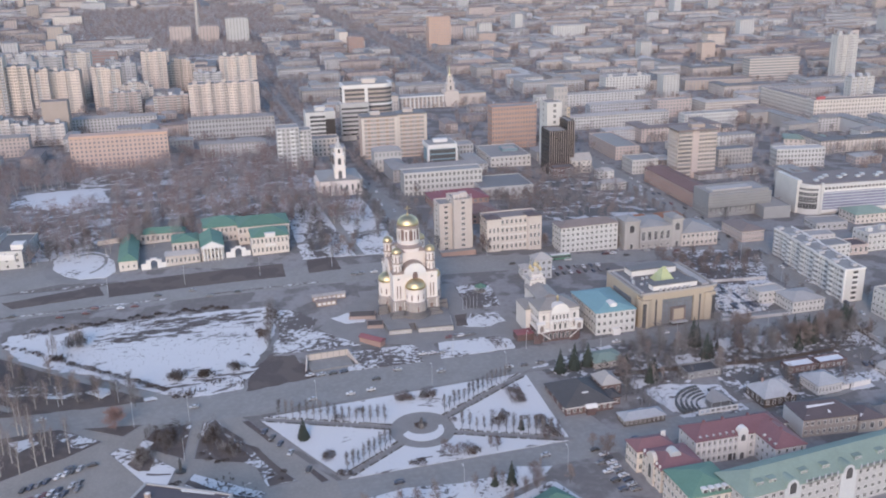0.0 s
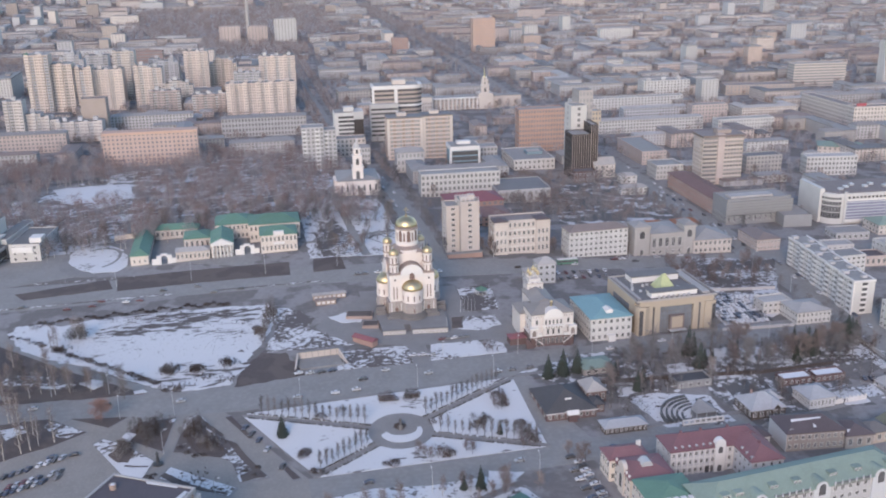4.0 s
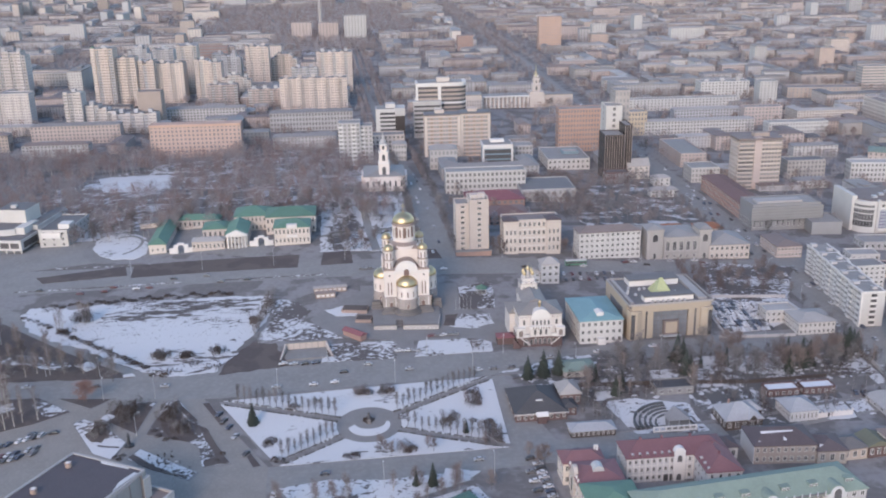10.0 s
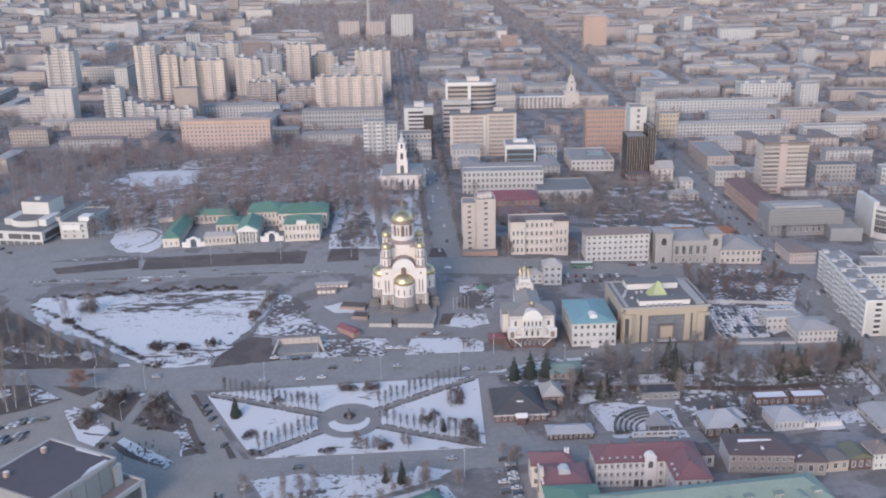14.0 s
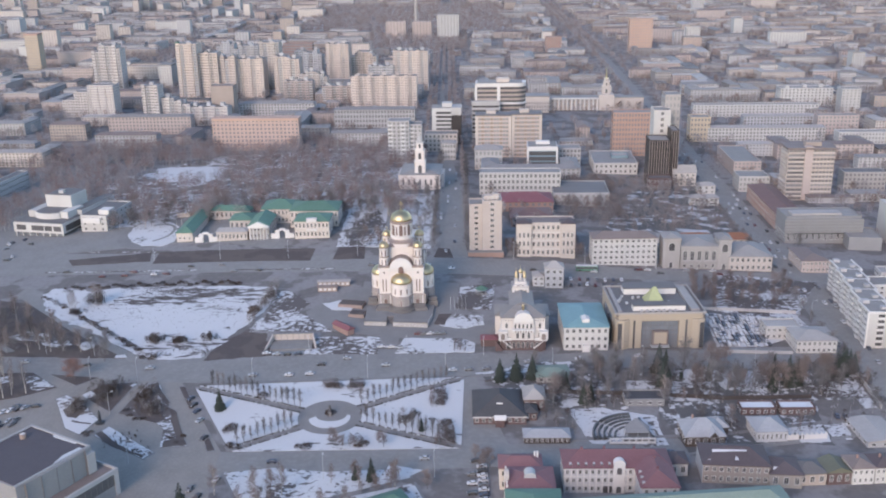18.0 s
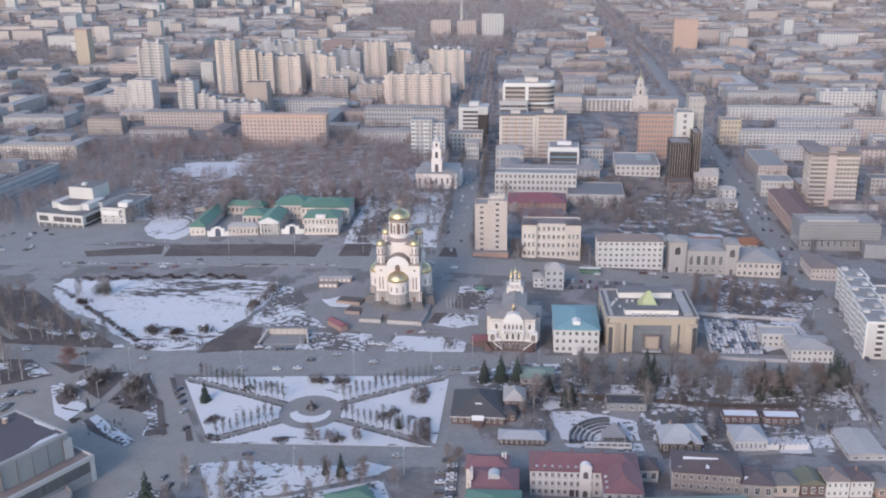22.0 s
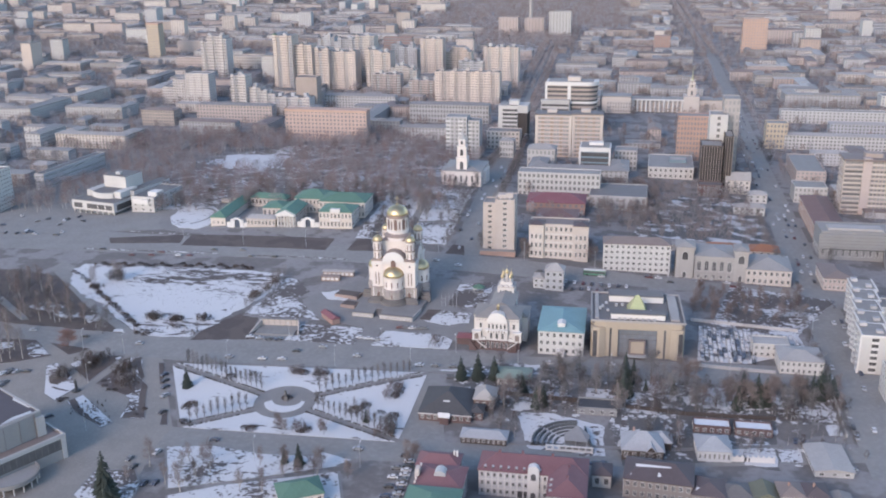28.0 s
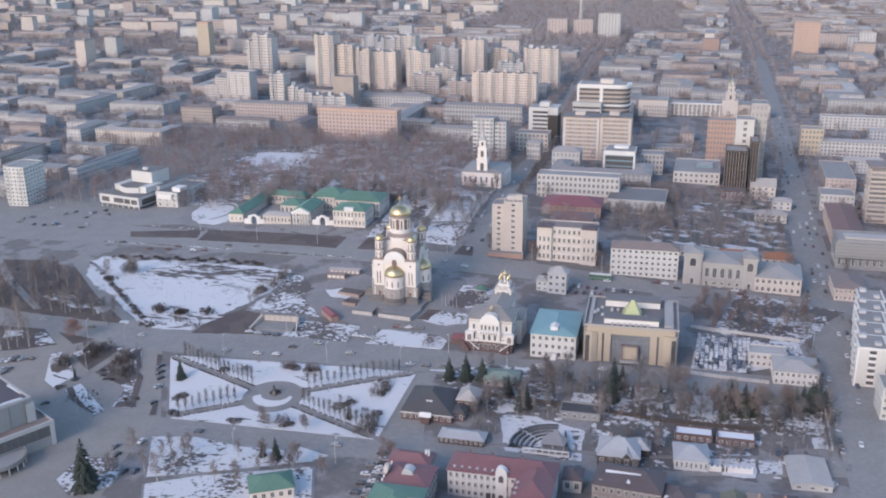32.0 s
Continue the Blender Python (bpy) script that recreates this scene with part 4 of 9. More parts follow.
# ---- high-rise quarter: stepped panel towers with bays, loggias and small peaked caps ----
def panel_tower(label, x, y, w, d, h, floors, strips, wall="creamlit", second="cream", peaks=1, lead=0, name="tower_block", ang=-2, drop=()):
    """A tower of upright strips: bays that stand proud, open loggia columns and flat window strips. drop: storeys by which each strip ends lower."""
    ob = thing(name, label, "tower block", pose(x, y, gz(x, y), 0, 0, ang), "high-rise quarter")
    FOOT.append((x, y + d / 2, math.hypot(w, d) / 2))
    wm, w2 = MATS["wall_" + wall], MATS["wall_" + second]
    fh, sw = h / floors, w / strips
    tops = [h - fh * (drop[i] if i < len(drop) else 0) for i in range(strips)]
    g_ = Geo()
    for i in range(strips):
        a = -w / 2 + i * sw
        part("wall", Geo().box(a, .6, -3, a + sw, d, tops[i] + .5), wm, ob)
        part("roof", Geo().box(a + .3, 1.0, tops[i] + .5, a + sw - .3, d - .4, tops[i] + .75), MATS["roof_grey"], ob)
        k, fl = (i + lead) % 3, round(tops[i] / fh)
        if k == 0:
            up = tops[i] + 1.5
            bay = part("bay", Geo().box(a + .25, -.9, -3, a + sw - .25, .598, up), wm, ob)
            if peaks:
                part("bay_cap", Geo().hip(a, -1.1, a + sw, sw * .8 + .6, up + .25, 1.9, gable=True), MATS["wall_bluewhite"] if i % 2 else MATS["roof_green" if "green" in label else "roof_bluegrey"], bay)
            else:
                part("bay_cap", Geo().box(a + .1, -1.05, up, a + sw - .1, 3.4, up + .5, bottom=True), w2, bay)
        elif k == 1:
            col = Geo()
            for f in range(1, fl):
                col.box(a + .15, -.45, f * fh - .15, a + sw - .15, .598, f * fh + 1.0, bottom=True)
            part("loggia", col, w2, ob)["kind"] = "stuff"
        for f in range(fl):
            z = f * fh + fh * .3
            for c_ in ((a + sw * .3, a + sw * .7) if sw > 3.4 else (a + sw * .5,)):
                yy = -.95 if k == 0 else .55
                b_ = .62 if k != 1 else sw * .17
                g_.poly([(c_ - b_, yy, z), (c_ + b_, yy, z), (c_ + b_, yy, z + fh * .48), (c_ - b_, yy, z + fh * .48)])
    for sx, zt in ((-1, tops[0]), (1, tops[-1])):
        for f in range(round(zt / fh)):
            z = f * fh + fh * .3
            for i in range(max(2, int(d / 5))):
                b = 2.2 + i * 4.6
                c = [(sx * (w / 2 + .05), b, z), (sx * (w / 2 + .05), b + 1.4, z), (sx * (w / 2 + .05), b + 1.4, z + fh * .48), (sx * (w / 2 + .05), b, z + fh * .48)]
                g_.poly(c if sx > 0 else c[::-1])
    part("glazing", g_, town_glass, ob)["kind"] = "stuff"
    r_ = random.Random(int(x * 3 + y))
    for i in range(max(1, strips // 3)):
        a = -w / 2 + (i + .5) * w / max(1, strips // 3)
        j = min(strips - 1, int((a + w / 2) / sw))
        part("lift_house", Geo().box(a - 2, d * .4, tops[j] + .6, a + 2, d * .4 + 5, tops[j] + r_.uniform(3, 4.4)), w2, ob)
    return ob


panel_tower('tall cream tower with a peaked blue-green crown', -291.1, 670, 24, 24, 66, 21, 5, second='bluewhite')
panel_tower('cream tower with stepped white bays', -269.3, 677, 24.5, 22, 54.5, 17, 5, lead=1)
panel_tower('cream tower with stepped white bays', -248, 683, 21.4, 22, 49.5, 16, 5, lead=2, second='bluewhite', drop=(0, 0, 1))
panel_tower('wide cream panel high-rise with loggias', -222.4, 690, 33.8, 22, 45, 15, 7)
panel_tower('pale tower rising behind the front row', -209.2, 750, 24.5, 20, 58, 19, 5, wall='cream', second='bluewhite')
panel_tower('blue-grey tower behind the front row', -278.8, 820, 28, 18, 52, 17, 6, wall='bluewhite', second='greywhite', drop=(2, 1, 0, 0, 1, 3))
panel_tower('blue-grey tower behind the front row', -246, 800, 26, 18, 49, 16, 5, wall='greywhite', second='bluewhite')
panel_tower('cream tower with a light loggia column', -178.5, 694, 30.4, 22, 47, 16, 6, second='white', drop=(0, 0, 0, 1, 1, 1))
panel_tower('blue-grey and white tower block', -166.9, 790, 35.5, 18, 43, 14, 6, wall='bluewhite', second='greywhite', drop=(0, 0, 1, 1, 0, 2), lead=1)
panel_tower('tall cream tower with corner turrets', -127.3, 775, 28.8, 22, 52, 17, 6)
panel_tower('cream tower with stepped shoulders', -96.4, 800, 33.6, 20, 39, 13, 7, drop=(2, 1, 0, 0, 0, 1, 2), lead=1)
panel_tower('tall cream panel tower with white loggias', -31.6, 725, 42.6, 20, 48, 16, 9, second='white')
panel_tower('lower blue-grey stepped block', -67.8, 722, 31.4, 16, 30.5, 10, 7, wall='greywhite', second='bluewhite', peaks=0)
panel_tower('broad cream twelve-storey panel block', -55.6, 605, 73.2, 15, 34.6, 12, 16, peaks=0, lead=2, second='beige')
panel_tower('white and brick mid-rise block', -159.3, 655, 33.8, 14, 23.4, 8, 8, wall='pinkish', second='white', peaks=0)
panel_tower('white stepped mid-rise block with peaked bays', -149.6, 690, 39.5, 14, 29, 10, 9, wall='cream', second='white', drop=(3, 2, 1, 0, 0, 0, 1, 1, 2))
panel_tower('brick and white mid-rise block', -111.4, 640, 36.6, 14, 19.2, 7, 9, wall='pinkish', second='white', peaks=0, lead=1)
panel_tower('white tower with a dark brick cap', -287.2, 512, 17.3, 16, 41, 14, 4, wall='rosewhite', second='greywhite', peaks=0)
panel_tower('white block stepping down from a tower', -264.6, 515, 32, 16, 27.8, 9, 8, wall='rosewhite', second='greywhite', peaks=0, drop=(0, 0, 0, 0, 1, 1, 2, 2), lead=1)
panel_tower('long white low block with ribbon balconies', -230, 512, 42.5, 16, 18.6, 6, 10, wall='rosewhite', second='bluewhite', peaks=0)
bt = building('tower_block', 'pinkish brick tower with a blank front', -217.3, 528, -2.0, 23.4, 16.0, 38, 12, 5, 'tan', tier=2, cap='roof_brown')
part("front_panel", Geo().box(-11.75, -.3, -2, 11.75, -.004, 38.4), MATS["wall_tan"], bt)
panel_tower('white twelve-storey apartment tower', -424.4, 775, 36.5, 20, 54, 14, 8, wall='rosewhite', second='greywhite', peaks=0, drop=(2, 2, 0, 0, 0, 0, 0, 1))
building('apartment_block', 'low pinkish slab beside a tower', -485.3, 830, -2.0, 42.0, 14.0, 19, 5, 12, 'pinkish', tier=2)
building('apartment_block', 'long cream town block with a raised end', -401.7, 860, -2.0, 62.5, 14.0, 17, 4, 16, 'cream', tier=2)
building('tower_block', 'ochre-yellow tower on the outskirts', -582, 920, -2.0, 19.5, 16.0, 57, 16, 7, 'ochre', tier=2, band='orange')
building('apartment_block', 'long pale pink slab beside a yellow tower', -536, 985, -2.0, 78, 14.0, 24, 8, 22, 'pinkish', tier=2)
building('apartment_block', 'white block with dark red bands', -193, 870, -2.0, 40, 14.0, 44, 12, 10, 'brick', tier=2, strip=1)

# ---- banded high-rise and the blocks round it ----
hr = thing("high_rise", "tan banded high-rise with a blank pylon and overhanging roof", "tower block", pose(276.2, 201, -2.2, 0, 0, -2))
part("wall", Geo().box(-15, 0, -2, 16, 18, 39.4), MATS["wall_tan"], hr)
part("balcony_core", Geo().box(-16.2, 1.5, -2, -4.5, 17, 38), MATS["wall_beige"], hr)
part("pylon", Geo().box(-4.6, -1.2, -2, .6, 4, 41.2), MATS["wall_pinkish"], hr)
for f in range(12):
    zz = 2.0 + f * 3.1
    part("balcony", Geo().box(-16.8, -1.3, zz, -4.7, 1.4, zz + 1.1, bottom=True), MATS["wall_beige"], hr)
    part("side_balcony", Geo().box(-17.2, 2.5, zz, -16.204, 15, zz + 1.1, bottom=True), MATS["wall_beige"], hr)
    part("spandrel", Geo().box(.7, -.5, zz, 15.8, -.004, zz + 1.3, bottom=True), MATS["wall_beige"], hr)
    hg_ = Geo().box(-15.8, -.05, zz + 1.2, -4.8, .02, zz + 2.8)
    for k in range(6):
        hg_.box(1.5 + k * 2.45, -.1, zz + 1.4, 3.1 + k * 2.45, .02, zz + 2.9)
    part("window_row", hg_, town_glass, hr)["kind"] = "stuff"
part("roof", Geo().box(-17.4, -1.8, 39.4, 17, 18.6, 40.6, bottom=True), MATS["roof_brown"], hr)
part("roof_hut", Geo().box(-3, 5, 40.6, 8, 12, 43.4), MATS["wall_tan"], hr)
part("podium", Geo().box(-2, -9, -2, 30, -1.3, 6.8), MATS["wall_greywhite"], hr)
part("podium_roof", Geo().box(-2.4, -9.4, 6.8, 30.4, -1.304, 7.3, bottom=True), MATS["roof_brown"], hr)
FOOT.append((276, 208, 22))
building('apartment_block', 'white four-storey slab with rows of windows', 372, 205, -10, 40, 13, 14.5, 4, 14, 'white', tier=2, cap='roof_light')
building('office_block', 'brown four-storey house with a dark roof', 326, 226, -2, 30, 14, 13.5, 4, 10, 'stone', tier=2, cap='roof_dark')
building('brutalist_annex', 'low windowless grey stone block', 271.5, 86.5, -6, 19, 22, 7.6, 2, 0, 'concrete', tier=1, cap='roof_grey')
building('brick_workshop', 'low red-brown brick workshop with flat roof', 268, 7.5, -4, 23.5, 12, 5.6, 1, 7, 'pinkish', tier=1, cap='roof_umber')
building('white_annex', 'white three-storey annex with stepped roofs', 291, 10, 0, 19, 14, 10.5, 3, 6, 'white', tier=1, cap='roof_light', plant=2)
building('garage_hall', 'low grey hall with a light roof', 289, 53, -6, 21.5, 15, 4.6, 1, 6, 'greywhite', tier=1, cap='roof_grey')
building('garage_hall', 'low white hall behind the apartments', 268, 34, -6, 17, 11, 4.2, 1, 5, 'white', tier=1, cap='roof_light')
building('green_roof_hall', 'low house with a pale green metal roof', 323, 58, -3, 24, 18, 6.2, 2, 7, 'cream', tier=1, roof='hip', cap='roof_palegreen', rise=3)
building('green_roof_hall', 'low park house with pale green roofs', 417, 262, -30, 36, 22, 7.5, 2, 9, 'cream', tier=2, roof='hip', cap='roof_palegreen', rise=2.6)
building('apartment_block', 'long cream-pink five-storey corner block', 548, 360, -6, 100, 14, 19.5, 5, 30, 'cream', tier=2, cap='roof_brown')
building('apartment_block', 'cream-pink five-storey wing along a square', 507, 368, 0, 13, 92, 18.5, 5, 5, 'cream', tier=2, cap='roof_brown')
sg = thing("roof_sign", "small red roof sign without lettering", "sign", pose(506, 366, 19.2))
part("panel", Geo().box(-5, -.3, 1.2, 5, .3, 4.0, bottom=True), mat("sign_red", (.36, .10, .11), rough=.5, var=.1), sg)
for k in (-4, 0, 4):
    part("strut", Geo().tube((k, .4, -.4), (k, .4, 1.6), .1, .1, 5), steel, sg)
panel_tower('tall white round-cornered tower', 690, 571, 29, 13, 54.5, 18, 6, wall='white', second='greywhite', peaks=0)
panel_tower('white office slab with upright ribs', 592, 415, 28, 11, 30.4, 9, 9, wall='white', second='bluewhite', peaks=0)
building('office_block', 'cream eight-storey block with ribbon balconies', 612.6, 604, -6, 65.5, 18, 27, 8, 18, 'cream', tier=2, strip=1)
building('long_hall', 'long tan hall with a flat brown roof', 514, 568, -10, 80, 22, 11, 3, 18, 'tan', tier=2, cap='roof_brown')


# ---- offices along the street past the bell tower ----
of = thing("office_tower", "white-framed office tower with dark window bands and a curved end", "office", pose(67.6, 438, gz(67, 438), 0, 0, -2))
curve = [(-23.4, 0), (14, 0)] + [(14 + 9.4 * math.sin(math.pi / 2 * k / 6), 9.4 - 9.4 * math.cos(math.pi / 2 * k / 6)) for k in range(1, 7)] + [(23.4, 22), (-23.4, 22)]
part("wall", Geo().prism(curve, -2, 49.4), MATS["wall_tan"], of)
for k in range(11):
    zz = 4.2 + k * 4.05
    part("window_band", Geo().prism([(x_ * 1.004, y_ - .08 if y_ < 12 else y_) for x_, y_ in curve], zz, zz + 2.0, cap=False), glass, of)
for z0_, z1_ in ((47.2, 50.4), (30.8, 32.6)):
    part("white_cornice", Geo().prism([(x_ * 1.02, (y_ - 11) * 1.03 + 11) for x_, y_ in curve], z0_, z1_), trim_white, of)
part("pylon", Geo().box(-3.4, -.9, -2, -.4, -.1, 50.6), trim_white, of)
part("corner_pier", Geo().box(-24.2, -.7, -2, -22.2, 2, 50.4), trim_white, of)
part("roof", Geo().box(-22, 1, 50.4, 20, 21, 50.7), MATS["roof_grey"], of)
part("penthouse", Geo().box(-4, 6, 50.6, 8, 14, 54.4), MATS["wall_cream"], of)
part("podium", Geo().box(-27, -7, -2, -1, -.92, 33).box(-27.4, -7.4, 33, -.6, -.94, 34.6, bottom=True), MATS["wall_white"], of)
for k in range(7):
    part("podium_band", Geo().box(-26.4, -7.1, 5 + k * 4, -1.6, -7.004, 6.8 + k * 4), glass, of)
FOOT.append((67, 449, 28))
for sx, w_, h_, xo in ((-1, 30.2, 35.4, 57.6), (1, 25.4, 36.4, 85.9)):
    ob = thing("office_block", "tan glazed office slab with pale end piers and dark roof", "office", pose(xo, 342.5, gz(xo, 342), 0, 0, -1.5))
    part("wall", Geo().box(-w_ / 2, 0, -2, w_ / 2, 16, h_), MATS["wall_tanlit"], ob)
    part("roof", Geo().box(-w_ / 2 - .3, -.4, h_, w_ / 2 + .3, 16.3, h_ + 1.0, bottom=True), MATS["roof_dark"], ob)
    for s2 in (-1, 1):
        part("end_pier", Geo().box(s2 * (w_ / 2 - .9) - 1.0, -.35, -2, s2 * (w_ / 2 - .9) + 1.0, -.004, h_), MATS["wall_cream"], ob)
    n_ = 10
    gl_, sp_ = Geo(), Geo()
    for f in range(10):
        zz = 1.2 + f * (h_ - 1.5) / 10
        sp_.box(-w_ / 2 + 2, -.22, zz + 2.0, w_ / 2 - 2, -.005, zz + 3.1, bottom=True)
        for i in range(n_):
            a = -w_ / 2 + 2.2 + i * (w_ - 4.4) / n_
            gl_.poly([(a + .15, -.06, zz), (a + (w_ - 4.4) / n_ - .15, -.06, zz), (a + (w_ - 4.4) / n_ - .15, -.06, zz + 2.0), (a + .15, -.06, zz + 2.0)], (i * 7 + f * 3) % 3 % 2)
    part("spandrel", sp_, MATS["wall_beige"], ob)["kind"] = "stuff"
    part("glazing", gl_, [town_glass, mat("bronze_pane", (.27, .215, .18), rough=.25, var=.3, scale=.3, fine=1)], ob)["kind"] = "stuff"
    part("roof_hut", Geo().box(-6, 6, h_ + .9, 2, 12, h_ + 3.6), MATS["wall_cream"], ob)
    FOOT.append((xo, 350, 20))
wo_ = thing("office_block", "white office house with ribbon windows and a dark glazed side", "office", pose(12.8, 404, gz(13, 404), 0, 0, -2))
part("wall", Geo().box(-9, 0, -2, 8.5, 20, 33), MATS["wall_white"], wo_)
part("dark_wing", Geo().box(8.5, 1.2, -2, 17.2, 20, 26.5), MATS["wall_bronze"], wo_, "dark glass wing")
part("wing_cap", Geo().box(8.504, .6, 26.5, 17.6, 20.2, 33.4, bottom=True), MATS["wall_white"], wo_)
for k in range(8):
    part("ribbon_window", Geo().box(-5.2, -.08, 2 + k * 3.7, 8.4, .02, 4 + k * 3.7), glass, wo_)
part("roof", Geo().box(-8.4, .6, 33, 8, 19.4, 33.2), MATS["roof_grey"], wo_)
part("penthouse", Geo().box(0, 5, 33.2, 9, 14, 37), MATS["wall_white"], wo_)
FOOT.append((16, 414, 16))


# ---- the five-domed church on its terrace ----
def onion(r, z, k=9, pinch=0.0):
    """Profile of a helmet dome of radius r that springs at z."""
    pts = [(r * .96, z - .4), (r * 1.04, z)]
    for i in range(1, k + 1):
        a = math.pi / 2 * i / k
        pts.append((max(r * 1.04 * math.cos(a) * (1 - pinch * i / k * .3), .02), z + r * (.92 + pinch) * math.sin(a)))
    return pts


def cross_geo(z, s):
    q = Geo().box(-.09 * s, -.07 * s, z, .09 * s, .07 * s, z + 3.2 * s)
    q.box(-.9 * s, -.07 * s, z + 2.0 * s, .9 * s, .07 * s, z + 2.2 * s, bottom=True).box(-.45 * s, -.07 * s, z + 2.55 * s, .45 * s, .07 * s, z + 2.72 * s, bottom=True)
    return q.lathe([(.05, z - .1), (.35 * s, z + .1 * s), (.35 * s, z + .45 * s), (.02, z + .7 * s)], k=8)


ZC = 8.2
bronze_glass = mat("church_window", (.155, .105, .092), rough=.3, var=.25)
church = thing("church", "white five-domed stone church with gilded domes on a granite terrace", "church", pose(0, 0, ZC) @ Matrix.Diagonal((.98, .98, .957, 1)))
# granite lower storey: cross-shaped with round apses
base = Geo().box(-11.8, -13, -4.5, 11.8, 13, 5).box(-12.3, -6.5, -4.5, 12.3, 6.5, 5.004)
part("granite_storey", base, granite, church)
for sx in (-1, 1):
    for k in range(2):
        part("granite_pier", Geo().box(sx * 11.2 - 1, (-13.25, 11.25)[k], -4.5, sx * 11.2 + 1, (-11.25, 13.25)[k], 4.6), granite, church)
part("granite_cornice", Geo().box(-12.5, -13.4, 4.6, 12.5, 13.4, 5.2, bottom=True), granite, church)
body = Geo().box(-11.4, -12.6, 5, 11.4, 12.6, 18.2)
part("main_block", body, church_white, church)
part("cornice", Geo().box(-11.8, -13.0, 17.8, 11.8, 13.0, 18.4, bottom=True), trim_white, church)
# corner piers that carry the turrets
for sx in (-1, 1):
    for sy in (-1, 1):
        part("corner_pier", Geo().box(sx * 8.6 - 2.7, sy * 10.2 - 2.7, 5, sx * 8.6 + 2.7, sy * 10.2 + 2.7, 19.6), church_white, church)
        part("pier_cap", Geo().box(sx * 8.6 - 3, sy * 10.2 - 3, 19.6, sx * 8.6 + 3, sy * 10.2 + 3, 20.0, bottom=True).hip(sx * 8.6 - 3, sy * 10.2 - 3, sx * 8.6 + 3, sy * 10.2 + 3, 20.25, 1.4), bronze, church)


def barrel(q, half, z0, y0, y1, axis, k=12, mi=0):
    """A half-round vault, its ends closed, along y or x."""
    ring = [(-half * math.cos(math.pi * i / k), z0 + half * math.sin(math.pi * i / k)) for i in range(k + 1)]
    def at(a, b, z):
        return (a, b, z) if axis == "y" else (b, a, z)
    for (a, z), (b, zz) in zip(ring, ring[1:]):
        q.poly([at(a, y0, z), at(b, y0, zz), at(b, y1, zz), at(a, y1, z)], mi)
    q.poly([at(a, y0, z) for a, z in ring], mi)
    q.poly([at(a, y1, z) for a, z in reversed(ring)], mi)
    return q


for sy in (-1, 1):
    q = Geo().box(-5.6, min(sy * 5, sy * 13.0), 18.2, 5.6, max(sy * 5, sy * 13.0), 18.8)
    part("gable_wall", barrel(q, 5.6, 18.8, sy * 12.9, sy * 5, "y"), church_white, church)
    part("gable_roof", barrel(Geo(), 6.2, 18.8, sy * 12.4, sy * 4.5, "y"), bronze, church)
    part("gable_band", barrel(Geo(), 5.9, 18.8, sy * 13.05, sy * 12.6, "y"), trim_white, church)
for sx in (-1, 1):
    q = Geo().box(min(sx * 5, sx * 11.9), -5.6, 18.2, max(sx * 5, sx * 11.9), 5.6, 18.8)
    part("gable_wall", barrel(q, 5.6, 18.8, sx * 11.8, sx * 5, "x"), church_white, church)
    part("gable_roof", barrel(Geo(), 6.2, 18.8, sx * 11.3, sx * 4.5, "x"), bronze, church)
part("drum_base", Geo().box(-7, -7, 16, 7, 7, 29.0).lathe([(8.2, 29.0), (7.2, 30.6), (6.0, 30.7)], k=8, a0=math.pi / 8, a1=math.pi / 8 + 2 * math.pi), church_white, church)
for sx in (-1, 1):
    for sy in (-1, 1):
        part("corner_roof", Geo().hip(sx * 5.4 - 1.9, sy * 5.4 - 1.9, sx * 5.4 + 1.9, sy * 5.4 + 1.9, 29.3, 1.5), bronze, church)
drum = part("drum", Geo().lathe([(5.5, 28.5), (5.5, 40.6), (5.9, 40.8), (5.9, 41.5), (5.5, 41.7), (0.1, 41.8)], k=28), church_white, church, smooth=False)
part("drum_cornice", Geo().lathe([(5.5, 40.5), (6.0, 40.75), (6.12, 41.2), (6.0, 41.75), (5.4, 42.0)], k=28), bronze, church, "dark bronze cornice under a dome")
part("drum_skirt", Geo().lathe([(7.35, 30.5), (7.2, 30.75), (5.75, 32.0), (5.5, 32.1)], k=24), bronze, church)
part("drum_ring", Geo().lathe([(5.5, 33.0), (5.8, 33.2), (5.8, 33.8), (5.5, 34.0)], k=28), trim_white, church)
part("dome", Geo().lathe(onion(5.35, 42.1, 10), k=36), gold, church, "large gilded dome", smooth=True)
part("cross", cross_geo(47.0, 1.55), gold, church)
for i in range(16):
    wide = i % 2 == 0
    at = pose(0, 0, 0, 0, 0, i * 22.5) @ pose(0, -5.53, 34.4 if wide else 34.7)
    part("drum_window", window_mesh(2.3 if wide else 1.1, 6.0 if wide else 4.8, True, bronze_glass), None, church, at=at)
for i in range(16):
    part("drum_column", Geo().lathe([(.26, 34.0), (.2, 34.4), (.2, 39.0), (.34, 39.6)], k=6), trim_white, church, at=pose(0, 0, 0, 0, 0, i * 22.5 + 12.5) @ pose(0, -5.6, 0))
